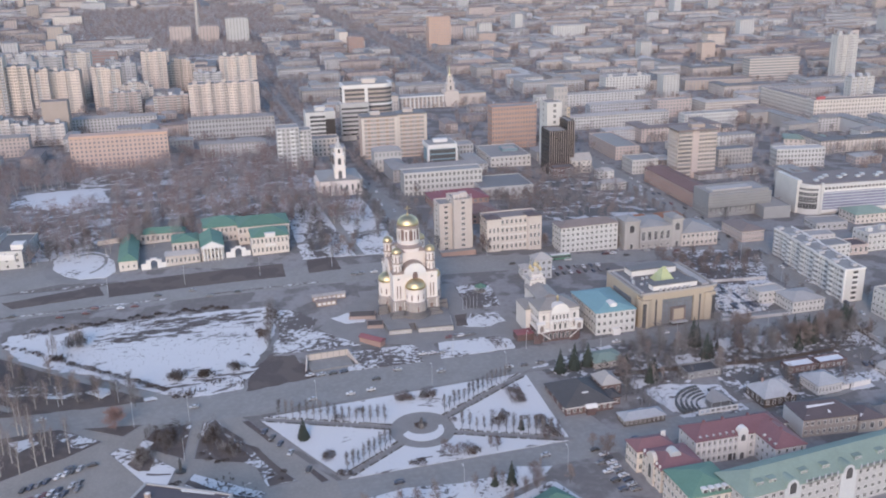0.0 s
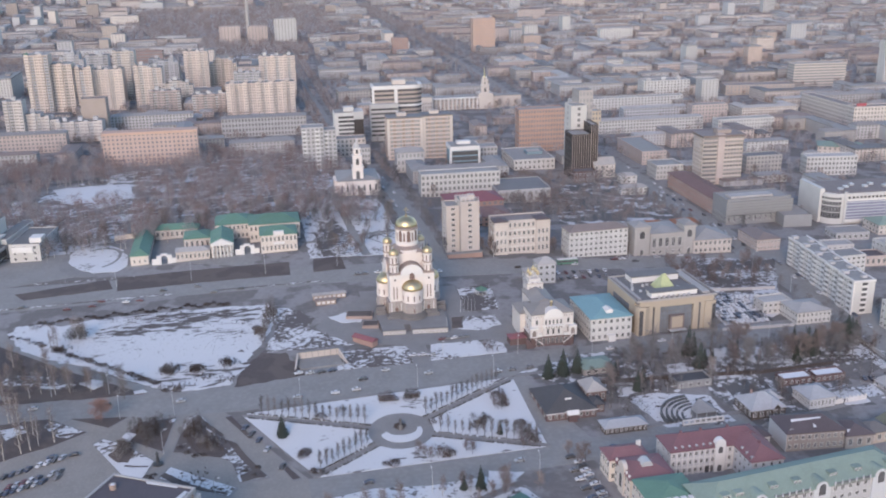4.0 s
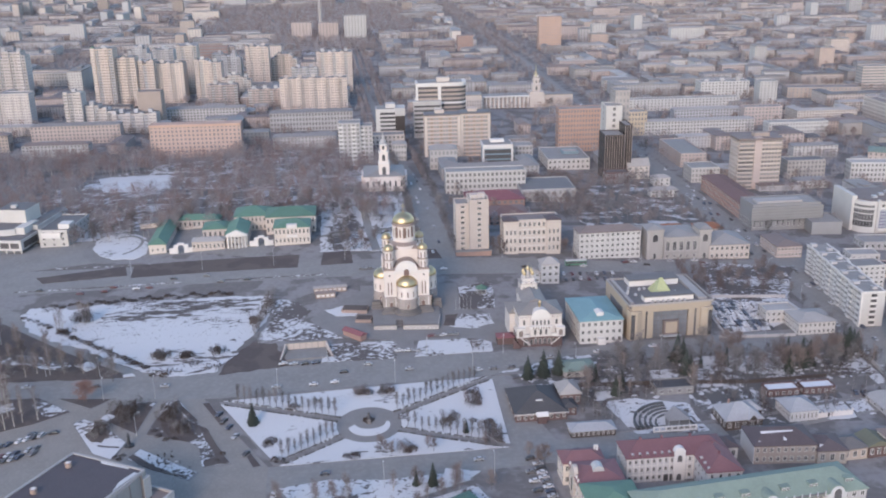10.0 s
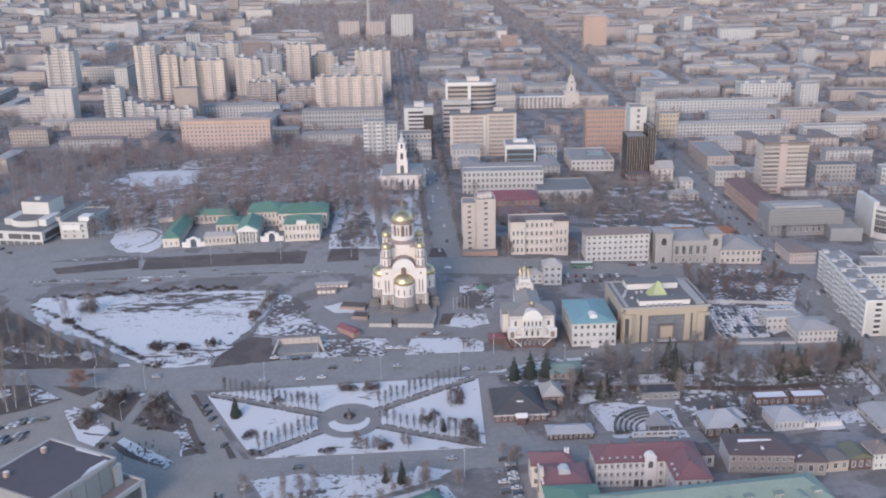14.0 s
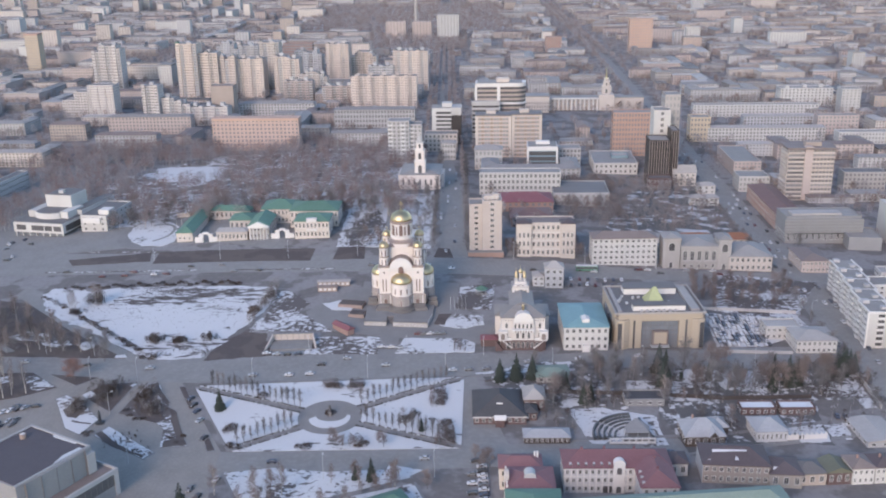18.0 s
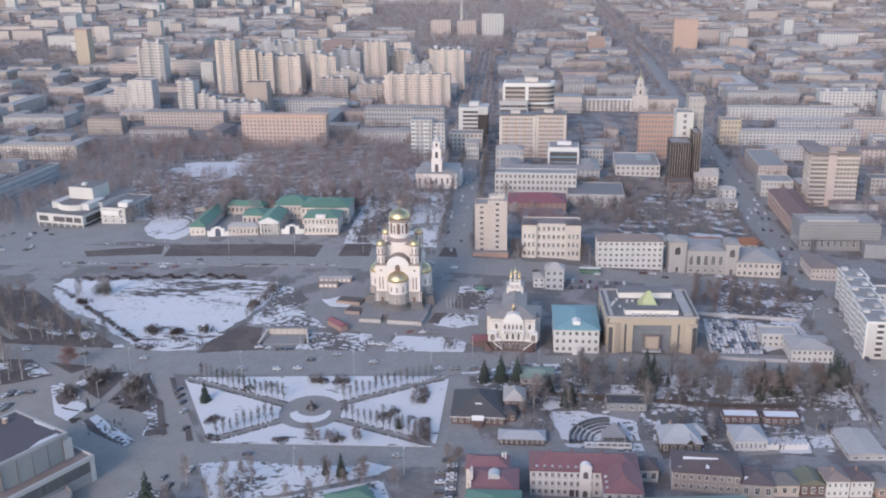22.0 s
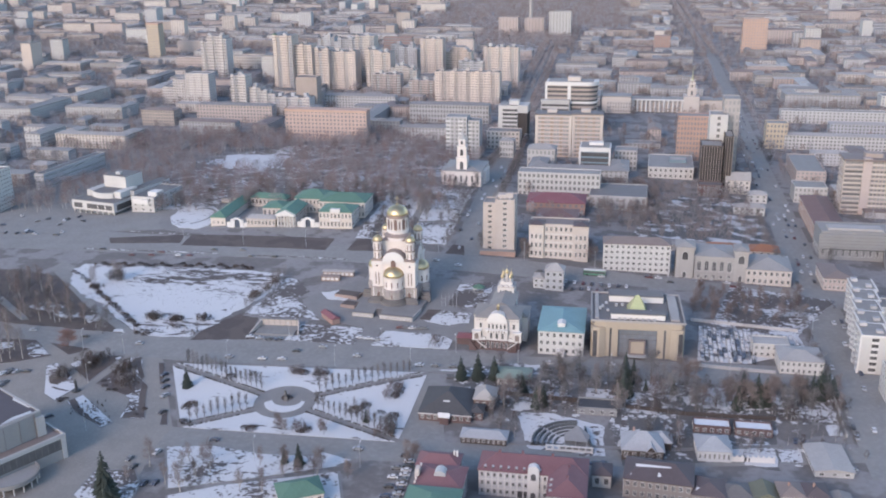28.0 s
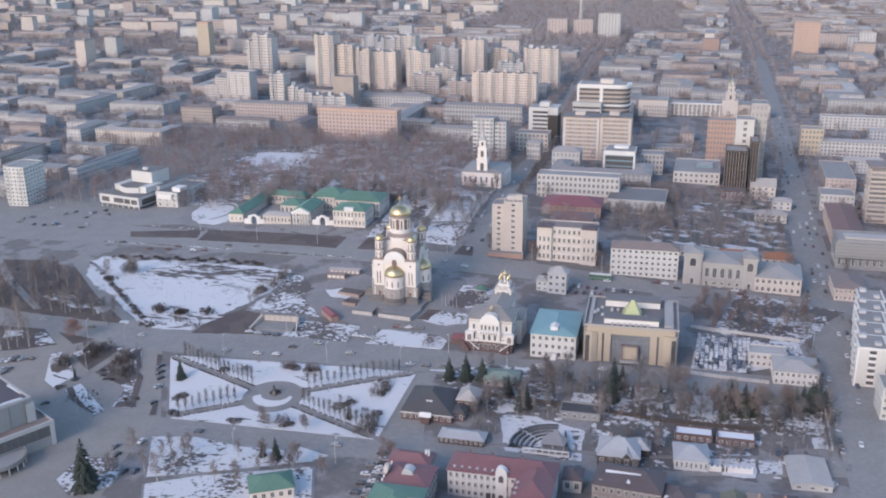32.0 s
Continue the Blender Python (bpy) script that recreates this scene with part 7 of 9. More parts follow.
part("portal_door", window_mesh(2.0, 2.8, True), None, portal, at=pose(.4, -.72, .2))
for i in range(11):
    if i in (6,):
        continue
    d_ = part("dormer", Geo().box(-16.8 + i * 2.7, 0.5, 10.2, -16.0 + i * 2.7, 1.7, 11.2), MATS["wall_greywhite"], rr) if i < 8 else part("dormer", Geo().box(6.3, -11.4 + (i - 8) * 3.4, 10.2, 7.3, -10.6 + (i - 8) * 3.4, 11.2), MATS["wall_greywhite"], rr)
    part("dormer_pane", Geo().box(-16.68 + i * 2.7, .42, 10.4, -16.12 + i * 2.7, .5, 11.05) if i < 8 else Geo().box(6.22, -11.25 + (i - 8) * 3.4, 10.4, 6.3, -10.75 + (i - 8) * 3.4, 11.05), glass, d_)
for x_, y_ in ((-12, 6.8), (-4, 7.2), (6.5, 7), (12.5, 1.0), (12.2, -6)):
    part("chimney", Geo().box(x_ - .4, y_ - .4, 11.5, x_ + .4, y_ + .4, 14.3), MATS["roof_red"], rr)
part("entry_arch", Geo().box(-5.2, -.1, 0, -2.0, .02, 2.6), MATS["roof_black"], rr)

# ---- corner houses by the square ----
mh = building("maroon_town_house", "cream two-storey corner house with red metal roof", 50.6, -168.6, 0, 14.8, 9, 8.6, 2, 5, "cream", tier=1, roof="hip", cap="roof_red", rise=2.2, category="house", side=4)
for x_ in (5.2, 6.2):
    part("chimney", Geo().box(x_ - .3, 5.5, 9, x_ + .3, 6.2, 12), trim_white, mh)
m2 = building("maroon_roof_house", "cream ornate town house with red metal roof and skylight", 53.2, -183, 0, 16.2, 14.2, 9.0, 3, 5, "cream", tier=1, roof="hip", cap="roof_red", rise=2.2, category="house", side=5)
part("skylight", barrel(Geo(), 2.1, 10.6, 4.6, 8.6, "y"), mat("skylight_glass", (.36, .36, .36), rough=.3, var=.2), m2, "pale arched skylight")
part("street_gable", barrel(Geo().box(-2.4, -8.7, -1, 2.4, -8.0, 10.2), 2.4, 10.2, -8.7, -7.2, "y"), MATS["wall_cream"], m2, at=pose(0, 7, 0, 0, 0, -90))
part("street_window", window_mesh(2.4, 5.5, True), None, m2, at=pose(-8.75, 7, 2.6, 0, 0, -90))
for i in range(6):
    part("attic_peak", Geo().box(-8.3, 1 + i * 2.3, 9, -7.7, 1.5 + i * 2.3, 10.4), trim_white, m2)
gt = building("green_roof_town_house", "cream town house with green metal roof", 53.4, -204, 0, 17.6, 18, 11.0, 3, 6, "cream", tier=1, roof="hip", cap="roof_green", rise=3.0, category="house", side=7)
for i in range(5):
    rw_ = part("mansard_window", Geo().box(-4 + i * 2.6, .6, 11.2, -2.2 + i * 2.6, 2.6, 13.0), trim_white, gt)
    part("mansard_pane", Geo().box(-3.8 + i * 2.6, .5, 11.5, -2.4 + i * 2.6, .6, 12.8), glass, rw_)

# ---- long house with the pale green roof ----
gb = building("mint_roof_house", "long white four-storey house with pale green metal roof", 98, -208, 6, 76, 16.4, 13, 4, 25, "greywhite", tier=1, roof="hip", cap="roof_palegreen", rise=4.4, category="house")
for a in (-20, 3.5, 27):
    gd = part("gable", Geo().box(a - 3.4, -.6, -1, a + 3.4, .4, 13.2), MATS["wall_coolwhite"], gb)
    part("gable_head", barrel(Geo(), 2.4, 13.2, -.6, 4.0, "y"), MATS["wall_coolwhite"], gd, at=pose(a, 0, 0))
    part("gable_window", window_mesh(3.0, 4.4, True), None, gd, at=pose(a, -.64, 10.6))
    part("gable_roof", barrel(Geo(), 2.7, 13.2, -.3, 6.5, "y"), MATS["roof_palegreen"], gd, at=pose(a, 0, 0))
for a, w_ in ((-8, 13), (15.5, 14)):
    tr = part("roof_terrace", Geo().box(a - w_ / 2, -.4, 12.5, a + w_ / 2, 5.0, 13.6), MATS["roof_dark"], gb, "dark sunken roof terrace")
    for k in range(6):
        part("terrace_post", Geo().box(a - w_ / 2 + k * w_ / 5 - .2, -.7, 13.2, a - w_ / 2 + k * w_ / 5 + .2, -.4, 14.6), MATS["wall_coolwhite"], tr)
for a in (-31, -26, -13, -4, 10, 20, 33):
    dd = part("dormer", Geo().box(a - 1.6, 2.6, 14.2, a + 1.6, 5.4, 16.0), MATS["roof_palegreen"], gb)
    for k in (-.8, .8):
        part("dormer_window", window_mesh(1.1, 1.3), None, dd, at=pose(a + k, 2.58, 14.5))
for a in (-18, -2, 22):
    part("cross_ridge", Geo().hip(a - 6, 5, a + 6, 16.6, 13.3, 2.6, gable=True), MATS["roof_palegreen"], gb)
building("green_roof_pavilion", "pavilion with bright green hipped roof among trees", 7, -188, 28, 15, 11, 4.2, 1, 5, "cream", tier=1, roof="hip", cap="roof_green", rise=2.6)

# ---- open-air theatre with curved benches ----
am = thing("open_air_stage", "snowy open-air stage with rows of curved dark benches", "stage", pose(97.5, -130, -1.5))
bench_mat = mat("bench_grey", (.10, .105, .11), var=.25, scale=.5, fine=3)
part("stage_floor", Geo().prism([(-5.5, -6), (6, -6), (5, 1.5), (1.5, 3.4), (-3, 2.4)], -.5, .9), kerb_mat, am)
part("stage_roof", Geo().poly([(-4.2, -5, 3.2), (4.6, -5, 3.2), (.6, 3.4, 5.4)]).poly([(4.6, -5, 3.2), (5.4, .5, 3.3), (.6, 3.4, 5.4)]).poly([(-4.2, -5, 3.2), (.6, 3.4, 5.4), (-4.4, .2, 3.3)]).poly([(4.6, -5, 3.0), (-4.2, -5, 3.0), (-4.4, .2, 3.1), (.6, 3.4, 5.2), (5.4, .5, 3.1)]), MATS["roof_bluegrey"], am)
for x_, y_ in ((-4, -4.8), (4.4, -4.8), (5.2, .4), (-4.2, 0), (.2, -4.8)):
    part("stage_post", Geo().tube((x_, y_, -1), (x_, y_, 3.2), .14, .14, 6), steel, am)
part("stage_wall", Geo().box(-11, -7.2, -1, 6.5, -6.7, .5).box(-11, -7.2, 1.7, 6.5, -6.7, 2.1, bottom=True), trim_white, am)
for i in range(8):
    part("wall_pier", Geo().box(-11 + i * 2.45, -7.3, -1, -10.5 + i * 2.45, -6.6, 2.2), trim_white, am)
part("side_wall", Geo().prism([(6.3, -6.8), (6.8, -6.8), (3.4, 10.4), (2.9, 10.4)], -1, 1.6), bench_mat, am)
for i in range(5):
    r = 7.6 + i * 2.1
    for a0_, a1_ in ((.50, .78), (.81, 1.06)):
        part("bench", Geo().lathe([(r, -.6), (r, .55 + i * .25), (r + .75, .55 + i * .25), (r + .75, -.6)], 0, -2, 12, math.pi * a0_, math.pi * a1_), bench_mat, am)

# ---- low retaining structures by the church ----
gw = thing("retaining_wall", "beige stone retaining wall round a sunken court", "wall", pose(-50, -45.4, gz(-50, -45), 0, 0, 3))
part("wall", Geo().box(-9, 0, -2, 9, .8, 3.2), MATS["wall_beige"], gw)
part("coping", Geo().box(-9.3, -.2, 3.2, 9.3, 1.1, 3.5, bottom=True), kerb_mat, gw)
for sx in (-1, 1):
    part("wing_wall", Geo().poly([(sx * 9, 0, -2), (sx * 11.5, -11, -2), (sx * 11.5, -11, .5), (sx * 9, 0, 3.2)]).poly([(sx * 9.7, 0, -2), (sx * 12.2, -11, -2), (sx * 12.2, -11, .5), (sx * 9.7, 0, 3.2)][::-1]).poly([(sx * 9, 0, 3.2), (sx * 11.5, -11, .5), (sx * 12.2, -11, .5), (sx * 9.7, 0, 3.2)]), MATS["wall_beige"], gw)
for i in range(7):
    part("wall_pier", Geo().box(-8.6 + i * 2.8, -.18, -1, -8.2 + i * 2.8, -.004, 3.1), MATS["wall_stone"], gw)
part("court_floor", Geo().box(-9.5, -11, -.4, 9.5, -.01, .25), asphalt, gw)
kio = thing("red_kiosk", "long low kiosk with dark red roof", "kiosk", pose(-28.6, -37.2, gz(-28, -37), 0, 0, -47))
part("wall", Geo().box(-6, 0, -1, 6, 4, 2.6), MATS["wall_brick"], kio)
part("roof", Geo().hip(-6.4, -.4, 6.4, 4.4, 2.8, 1.2, gable=True), MATS["roof_maroon"], kio)
for a, b, w_, l_ in ((-26, -6, 13, 7), (-22, -18, 8, 6)):
    tp = thing("planter_terrace", "raised planter bed with terracotta edge", "planter", pose(a, b, gz(a, b), 0, 0, -12))
    part("wall", Geo().box(-w_ / 2, -l_ / 2, -1.5, w_ / 2, l_ / 2, 1.5), rust_wall, tp)
    part("bed", Geo().box(-w_ / 2 + .4, -l_ / 2 + .4, 1.5, w_ / 2 - .4, l_ / 2 - .4, 1.7), earth, tp)
cw = thing("compound_gate", "red brick gate lodge beside the residence", "gate", pose(43, -50, gz(43, -50)))
part("wall", Geo().box(-4, -3, -2, 4, 3, 3.2), MATS["wall_redbrick"], cw)
part("roof", Geo().hip(-4.3, -3.3, 4.3, 3.3, 3.4, 1), MATS["roof_maroon"], cw)

# ---- small things on the church square ----
gaz = thing("gazebo", "octagonal gazebo with a pale green roof", "gazebo", pose(40.6, 9.4, gz(40, 9)))
part("roof", Geo().lathe([(3.4, 2.7), (3.3, 2.9), (1.2, 3.9), (.05, 4.6)], k=8), MATS["roof_green"], gaz)
part("floor", Geo().lathe([(3.0, -.5), (3.0, .3), (.1, .3)], k=8), paving, gaz)
for i in range(8):
    part("post", Geo().tube((2.8 * math.cos(i * .785), 2.8 * math.sin(i * .785), 0), (2.8 * math.cos(i * .785), 2.8 * math.sin(i * .785), 2.8), .09, .09, 6), trim_white, gaz)
for i in range(5):
    fp = thing("flagpole", "white flagpole without a flag", "flagpole", pose(24.5 + i * 1.9, -11.8 + i * .08, gz(25, -12)), "flagpoles")
    part("pole", Geo().tube((0, 0, -.4), (0, 0, 7.0), .07, .045, 6), trim_white, fp)
    part("foot", Geo().lathe([(.3, -.3), (.3, .2), (.1, .3)], k=8), kerb_mat, fp)
for x_, y_, w_, a_, cap_ in ((-38.5, 18.4, 17, 3, "roof_light"), (-41, 11.5, 10, 3, "roof_brown")):
    ks = thing("market_kiosk", "long low kiosk under a metal roof", "kiosk", pose(x_, y_, gz(x_, y_), 0, 0, a_), "kiosks")
    part("wall", Geo().box(-w_ / 2, 0, -1, w_ / 2, 3.4, 2.3), rust_wall, ks)
    part("roof", Geo().hip(-w_ / 2 - .4, -.4, w_ / 2 + .4, 3.8, 2.55, .7, gable=True), MATS[cap_], ks)
    for i in range(int(w_ / 2.4)):
        part("shutter", Geo().box(-w_ / 2 + .5 + i * 2.4, -.05, .6, -w_ / 2 + 2.2 + i * 2.4, 0, 1.9), trim_white, ks)

# corner blocks of the cream office house, and the hotel's low brick podium
oh = bpy.data.objects["office_house"]
for sx in (-1, 1):
    ris = part("risalit", Geo().box(sx * 12.6 - 4.2, -1.4, -2, sx * 12.6 + 4.2, 0, 20.2), MATS["wall_cream"], oh)
    part("risalit_roof", Geo().hip(sx * 12.6 - 4.6, -1.9, sx * 12.6 + 4.6, 8, 20.5, 1.6), MATS["roof_umber"], ris)
    for fl in range(3):
        for k in (-2.4, 0, 2.4):
            part("risalit_window", window_mesh(1.3, 2.9), None, ris, at=pose(sx * 12.6 + k, -1.42, 2.0 + fl * 5.0))
for fl in range(3):
    part("string_course", Geo().box(-8.3, -.25, 4.6 + fl * 5, 8.3, -.004, 4.9 + fl * 5, bottom=True), trim_white, oh)
ht = bpy.data.objects["hotel_tower"]
part("podium", Geo().box(-14, -3.5, -2, 6.5, -.05, 2.6), MATS["wall_brick"], ht, "red-brown brick podium")
part("podium_roof", Geo().box(-14.3, -3.8, 2.6, 6.8, -.02, 2.9, bottom=True), MATS["roof_grey"], ht)
for k in range(5):
    part("rail_post", Geo().tube((-5 + k * 2.5, .3, 32), (-5 + k * 2.5, .3, 35), .12, .12, 6), trim_white, ht)
part("roof_rail", Geo().tube((-5, .3, 34.9), (5, .3, 34.9), .1, .1, 6), trim_white, ht)

# bands of the windowless block, and a stair tower at its end
bb = bpy.data.objects["brutalist_block"]
for k in range(4):
    part("stone_band", Geo().box(-23.8, -1.72, 8.4 + k * 1.9, 23.8, -1.504, 8.52 + k * 1.9, bottom=True), MATS["roof_dark"], bb)
# Black strip below the overhang paints the shade of a recess
part("recess_gap", Geo().box(-22, -.3, 6.2, 22, -.06, 6.9), MATS["roof_black"], bb)
part("roof_plant", Geo().box(-18, 4, 16.7, 12, 12, 18.0), MATS["wall_stone"], bb)

# ---- city hall with its spire, on a square beyond the offices ----
hall = thing("city_hall", "pale city hall with a colonnade and a stepped spire tower", "city hall", pose(187, 575, 0, 0, 0, -2))
part("side_wing", Geo().box(8, 0, -1, 40, 14, 13), MATS["wall_beige"], hall)
part("colonnade_wing", Geo().box(-62, 0, -1, -8, 14, 13), MATS["wall_beige"], hall)
part("corner_block", Geo().box(-92, -14, -1, -62, 6, 17), MATS["wall_beige"], hall)
part("front_block", Geo().box(-8, -3, -1, 8, 16, 17), MATS["wall_beige"], hall)
for a, b, h_ in ((-62.4, -8, 13), (8, 40.4, 13)):
    part("wing_roof", Geo().box(a, -.4, h_, b, 14.4, h_ + .8, bottom=True), MATS["roof_grey"], hall)
part("corner_roof", Geo().box(-92.4, -14.4, 17, -61.6, 6.4, 17.9, bottom=True), MATS["roof_grey"], hall)
for i in range(12):
    part("column", Geo().lathe([(.9, 0), (.8, 11), (1.0, 12)], -60 + i * 4.6, -1.6, 8), trim_white, hall)
part("architrave", Geo().box(-62, -2.8, 12, -8, -.004, 13.4, bottom=True), trim_white, hall)
for lo_, hi_, s_ in ((17, 25, 4.4), (25, 30, 3.2), (30, 33, 2.2)):
    tier_ = part("tower_tier", Geo().box(-s_, 6 - s_, lo_, s_, 6 + s_, hi_), MATS["wall_cream"], hall)
    part("tower_window", window_mesh(s_ * .5, (hi_ - lo_) * .6, True), None, tier_, at=pose(0, 6 - s_ - .02, lo_ + 1))
    for sx in (-1, 1):
        part("pinnacle", Geo().box(sx * s_ - .4, 5.6 - s_, hi_, sx * s_ + .4, 6.4 - s_, hi_ + 1.6), trim_white, tier_)
part("spire", Geo().lathe([(1.4, 33), (.9, 35), (.12, 45), (.02, 46.5)], 0, 6, 8), gold_green, hall, "slender gilded spire")
q = Geo()
for i in range(22):
    for k in range(3):
        x_ = -60 + i * 4.6 if i < 12 else -88 + (i - 12) * 2.8
        y_ = -.05 if i < 12 else -14.05
        q.poly([(x_ + 1.6, y_, 1.5 + k * 3.8), (x_ + 3.0, y_, 1.5 + k * 3.8), (x_ + 3.0, y_, 3.9 + k * 3.8), (x_ + 1.6, y_, 3.9 + k * 3.8)])
part("glazing", q, town_glass, hall)["kind"] = "stuff"
FOOT += [(187, 582, 24), (150, 582, 28), (110, 575, 22), (150, 520, 34), (120, 500, 26), (212, 584, 12)]


# ---- the town beyond: repeated plain blocks on the street grid ----
def proto(name, w, d, h, floors, bays, wall, roof, cap, rise, tower=False):
    """One town block at the origin, with its wall, roof and windows, to be copied."""
    ob = new(name)
    wm, cm = MATS["wall_" + wall], MATS[cap]
    part("wall", Geo().box(-w / 2, -d / 2, -4, w / 2, d / 2, h), wm, ob)
    if roof == "flat":
        part("roof", Geo().box(-w / 2 - .1, -d / 2 - .1, h - .5, w / 2 + .1, d / 2 + .1, h + .5, bottom=True).box(-w * .12, -2.5, h, w * .12, 2.5, h + 2.6 if tower else h + 1.4), cm, ob)
    else:
        part("roof", Geo().hip(-w / 2 - .5, -d / 2 - .5, w / 2 + .5, d / 2 + .5, h + .25, rise), cm, ob)
    q = Geo()
    fh = h / floors
    wing = w >= 50 and not tower
    if wing:
        wq, rq = Geo(), Geo()
        for sx in ((-1, 1) if w > 60 else (1 if wall in ("pinkish", "white", "cream", "brick") else -1,)):
            xa, xb = sorted((sx * w / 2, sx * (w / 2 - 11.5)))
            wq.box(xa, d / 2 - .1, -4, xb, d / 2 + 20, h - .3)
            rq.hip(xa - .4, d / 2 - .5, xb + .4, d / 2 + 20.4, h - .05, rise or .4)
            n = 6
            for fl in range(floors):
                for i in range(n):
                    a, zz = d / 2 + 2 + i * 3.0, fl * fh + fh * .3
                    for xx, o in ((xa, -.05), (xb, .05)):
                        c = [(xx + o, a, zz), (xx + o, a + 1.5, zz), (xx + o, a + 1.5, zz + fh * .5), (xx + o, a, zz + fh * .5)]
                        q.poly(c if o > 0 else c[::-1])
        for g_, nm, m_ in ((wq, "wall", wm), (rq, "roof", cm)):
            base = [o for o in ob.children if o.name.startswith(nm)][0]
            me = base.data
            n0 = len(me.vertices)
            g_.v = [tuple(v.co) for v in me.vertices] + g_.v
            g_.f = [tuple(p.vertices) for p in me.polygons] + [tuple(i + n0 for i in f) for f in g_.f]
            base.data = g_.mesh(nm, [m_])
    for s, ln in ((pose(0, -d / 2, 0), w), (pose(w / 2, 0, 0, 0, 0, 90), d), (pose(-w / 2, 0, 0, 0, 0, -90), d)):
        n = max(2, round(ln / 3.1))
        for fl in range(floors):
            for i in range(n):
                a, zz = (i + .5) / n * ln - ln / 2, fl * fh + fh * .3
                c = [s @ Vector(p) for p in ((a - .75, -.05, zz), (a + .75, -.05, zz), (a + .75, -.05, zz + fh * .5), (a - .75, -.05, zz + fh * .5))]
                q.poly(c)
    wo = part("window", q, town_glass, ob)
    wo["kind"] = "stuff"
    return ob


LIB = []
rng = random.Random(5)
for wall, cap, roof, lab in (("greywhite", "roof_bluegrey", "hip", "grey-white five-storey town block with blue-grey roof"), ("pinkish", "roof_brown", "hip", "pinkish five-storey town block with brown roof"),
                             ("greywhite", "roof_grey", "flat", "pale grey panel town block with a flat roof"), ("white", "roof_bluegrey", "hip", "white plastered town block with blue-grey roof"),
                             ("cream", "roof_light", "hip", "cream town block with light metal roof"), ("stone", "roof_grey", "flat", "grey panel town block with flat roof"),
                             ("pinkish", "roof_light", "flat", "pale pink town block with a light roof"), ("beige", "roof_dark", "flat", "beige town block with dark flat roof")):
    for w, h, fl in ((52, 13, 4), (34, 11, 4), (66, 13.4, 5), (20, 7.5, 2)):
        LIB.append((proto("town_block", w, 12.5, h, fl, int(w / 3), wall, roof, cap, rng.uniform(1.5, 2.8)), w, 12.5, h, lab))
TOWERS = []
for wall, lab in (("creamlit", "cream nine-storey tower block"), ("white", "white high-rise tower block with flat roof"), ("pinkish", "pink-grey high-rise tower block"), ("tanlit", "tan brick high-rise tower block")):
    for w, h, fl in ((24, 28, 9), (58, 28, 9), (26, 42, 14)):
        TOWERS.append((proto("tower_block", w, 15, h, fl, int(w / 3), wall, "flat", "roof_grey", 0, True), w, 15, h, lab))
for ob, w, d, h, lab in LIB + TOWERS:
    tagged(ob, lab, "building")


def free(x, y, r):
    m = max(r, 0)
    if r >= 0 and (-300 < x < 130 and 1430 < y < 2150 or -140 < x < 40 and 1120 < y < 1430):
        return False
    if abs(x - (246 + (y - 968) * .008 - max(0, 968 - y) * .02)) < 13 + m * .95 or abs(x - 16 + (y - 60) * .012) < 10 + m * .9:
        return False
    if y < 105 or (-330 < x < 40 and y < 355) or (95 < x < 245 and y < 275):
        return False
    if x < -240 and abs(x + 300 + (y - 125) * .035) < 16 and y < 560:
        return False
    return all((x - a) ** 2 + (y - b) ** 2 > (r * .62 + c * .72) ** 2 for a, b, c in FOOT)


def in_view(x, y, slack=30):
    return 135 - .83 * (y + 456) - slack < x < -103 + .88 * (y + 445) + slack


FARB = {}
town_trees, row_trees = [], []
for j in range(60):
    for i in range(-38, 40):
        bx, by = i * 62 + (j % 2) * 18, 108 + j * 47
        if not in_view(bx, by):
            continue
        dist = math.hypot(bx, by + 450)
        if dist > 3300:
            continue
        rng = random.Random(i * 977 + j * 131)
        x, y = bx + rng.uniform(-9, 9), by + rng.uniform(-7, 7)
        for _ in range(15):
            town_trees.append((bx + rng.uniform(-31, 31), by + rng.uniform(-24, 24)))
        if rng.random() < .06 or (x < -330 and 960 < y < 1180 and rng.random() < .75):
            continue
        lib = TOWERS if y > 680 and rng.random() < (.05 if x > -150 else .10 if y < 1150 else .2) else LIB
        ob, w, d, h, lab = lib[rng.randrange(len(lib))]
        turn = 90 if rng.random() < .3 else 0
        if not free(x, y, max(w, d) / 2):
            ob, w, d, h, lab = LIB[3 + 4 * rng.randrange(8)]
            turn = 90 if rng.random() < .5 else 0
            if not free(x, y, w / 2):
                continue
        ang = -2 + turn + rng.uniform(-1, 1)
        FOOT.append((x, y, max(w, d) / 2 * .8))
        if dist < 1650:
            c = copy_thing(ob, pose(x, y, gz(x, y), 0, 0, ang))
            c.scale = (rng.uniform(.8, 1.2), rng.uniform(.9, 1.2), rng.uniform(.72, 1.05))
            if lib is LIB:
                long_, deep_ = (w, d) if turn == 0 else (d, w)
                for k in range(int(long_ / 3.6) + 2):
                    row_trees.append((x - long_ / 2 - 2 + k * 3.6 + rng.uniform(-1.4, 1.4), y - deep_ / 2 - rng.uniform(3.5, 11)))
            c["group"] = "town blocks"
        else:
            FARB.setdefault(int(i % 3), []).append((x, y, ang, w, d, h * .82, rng.randrange(8)))
            row_trees += [(x + rng.uniform(-w, w) * .55, y - d / 2 - rng.uniform(3, 16)) for _ in range(12 if x < 0 else 8)]
for ob, *_ in LIB + TOWERS:
    for o in list(ob.children_recursive) + [ob]:
        bpy.data.objects.remove(o)
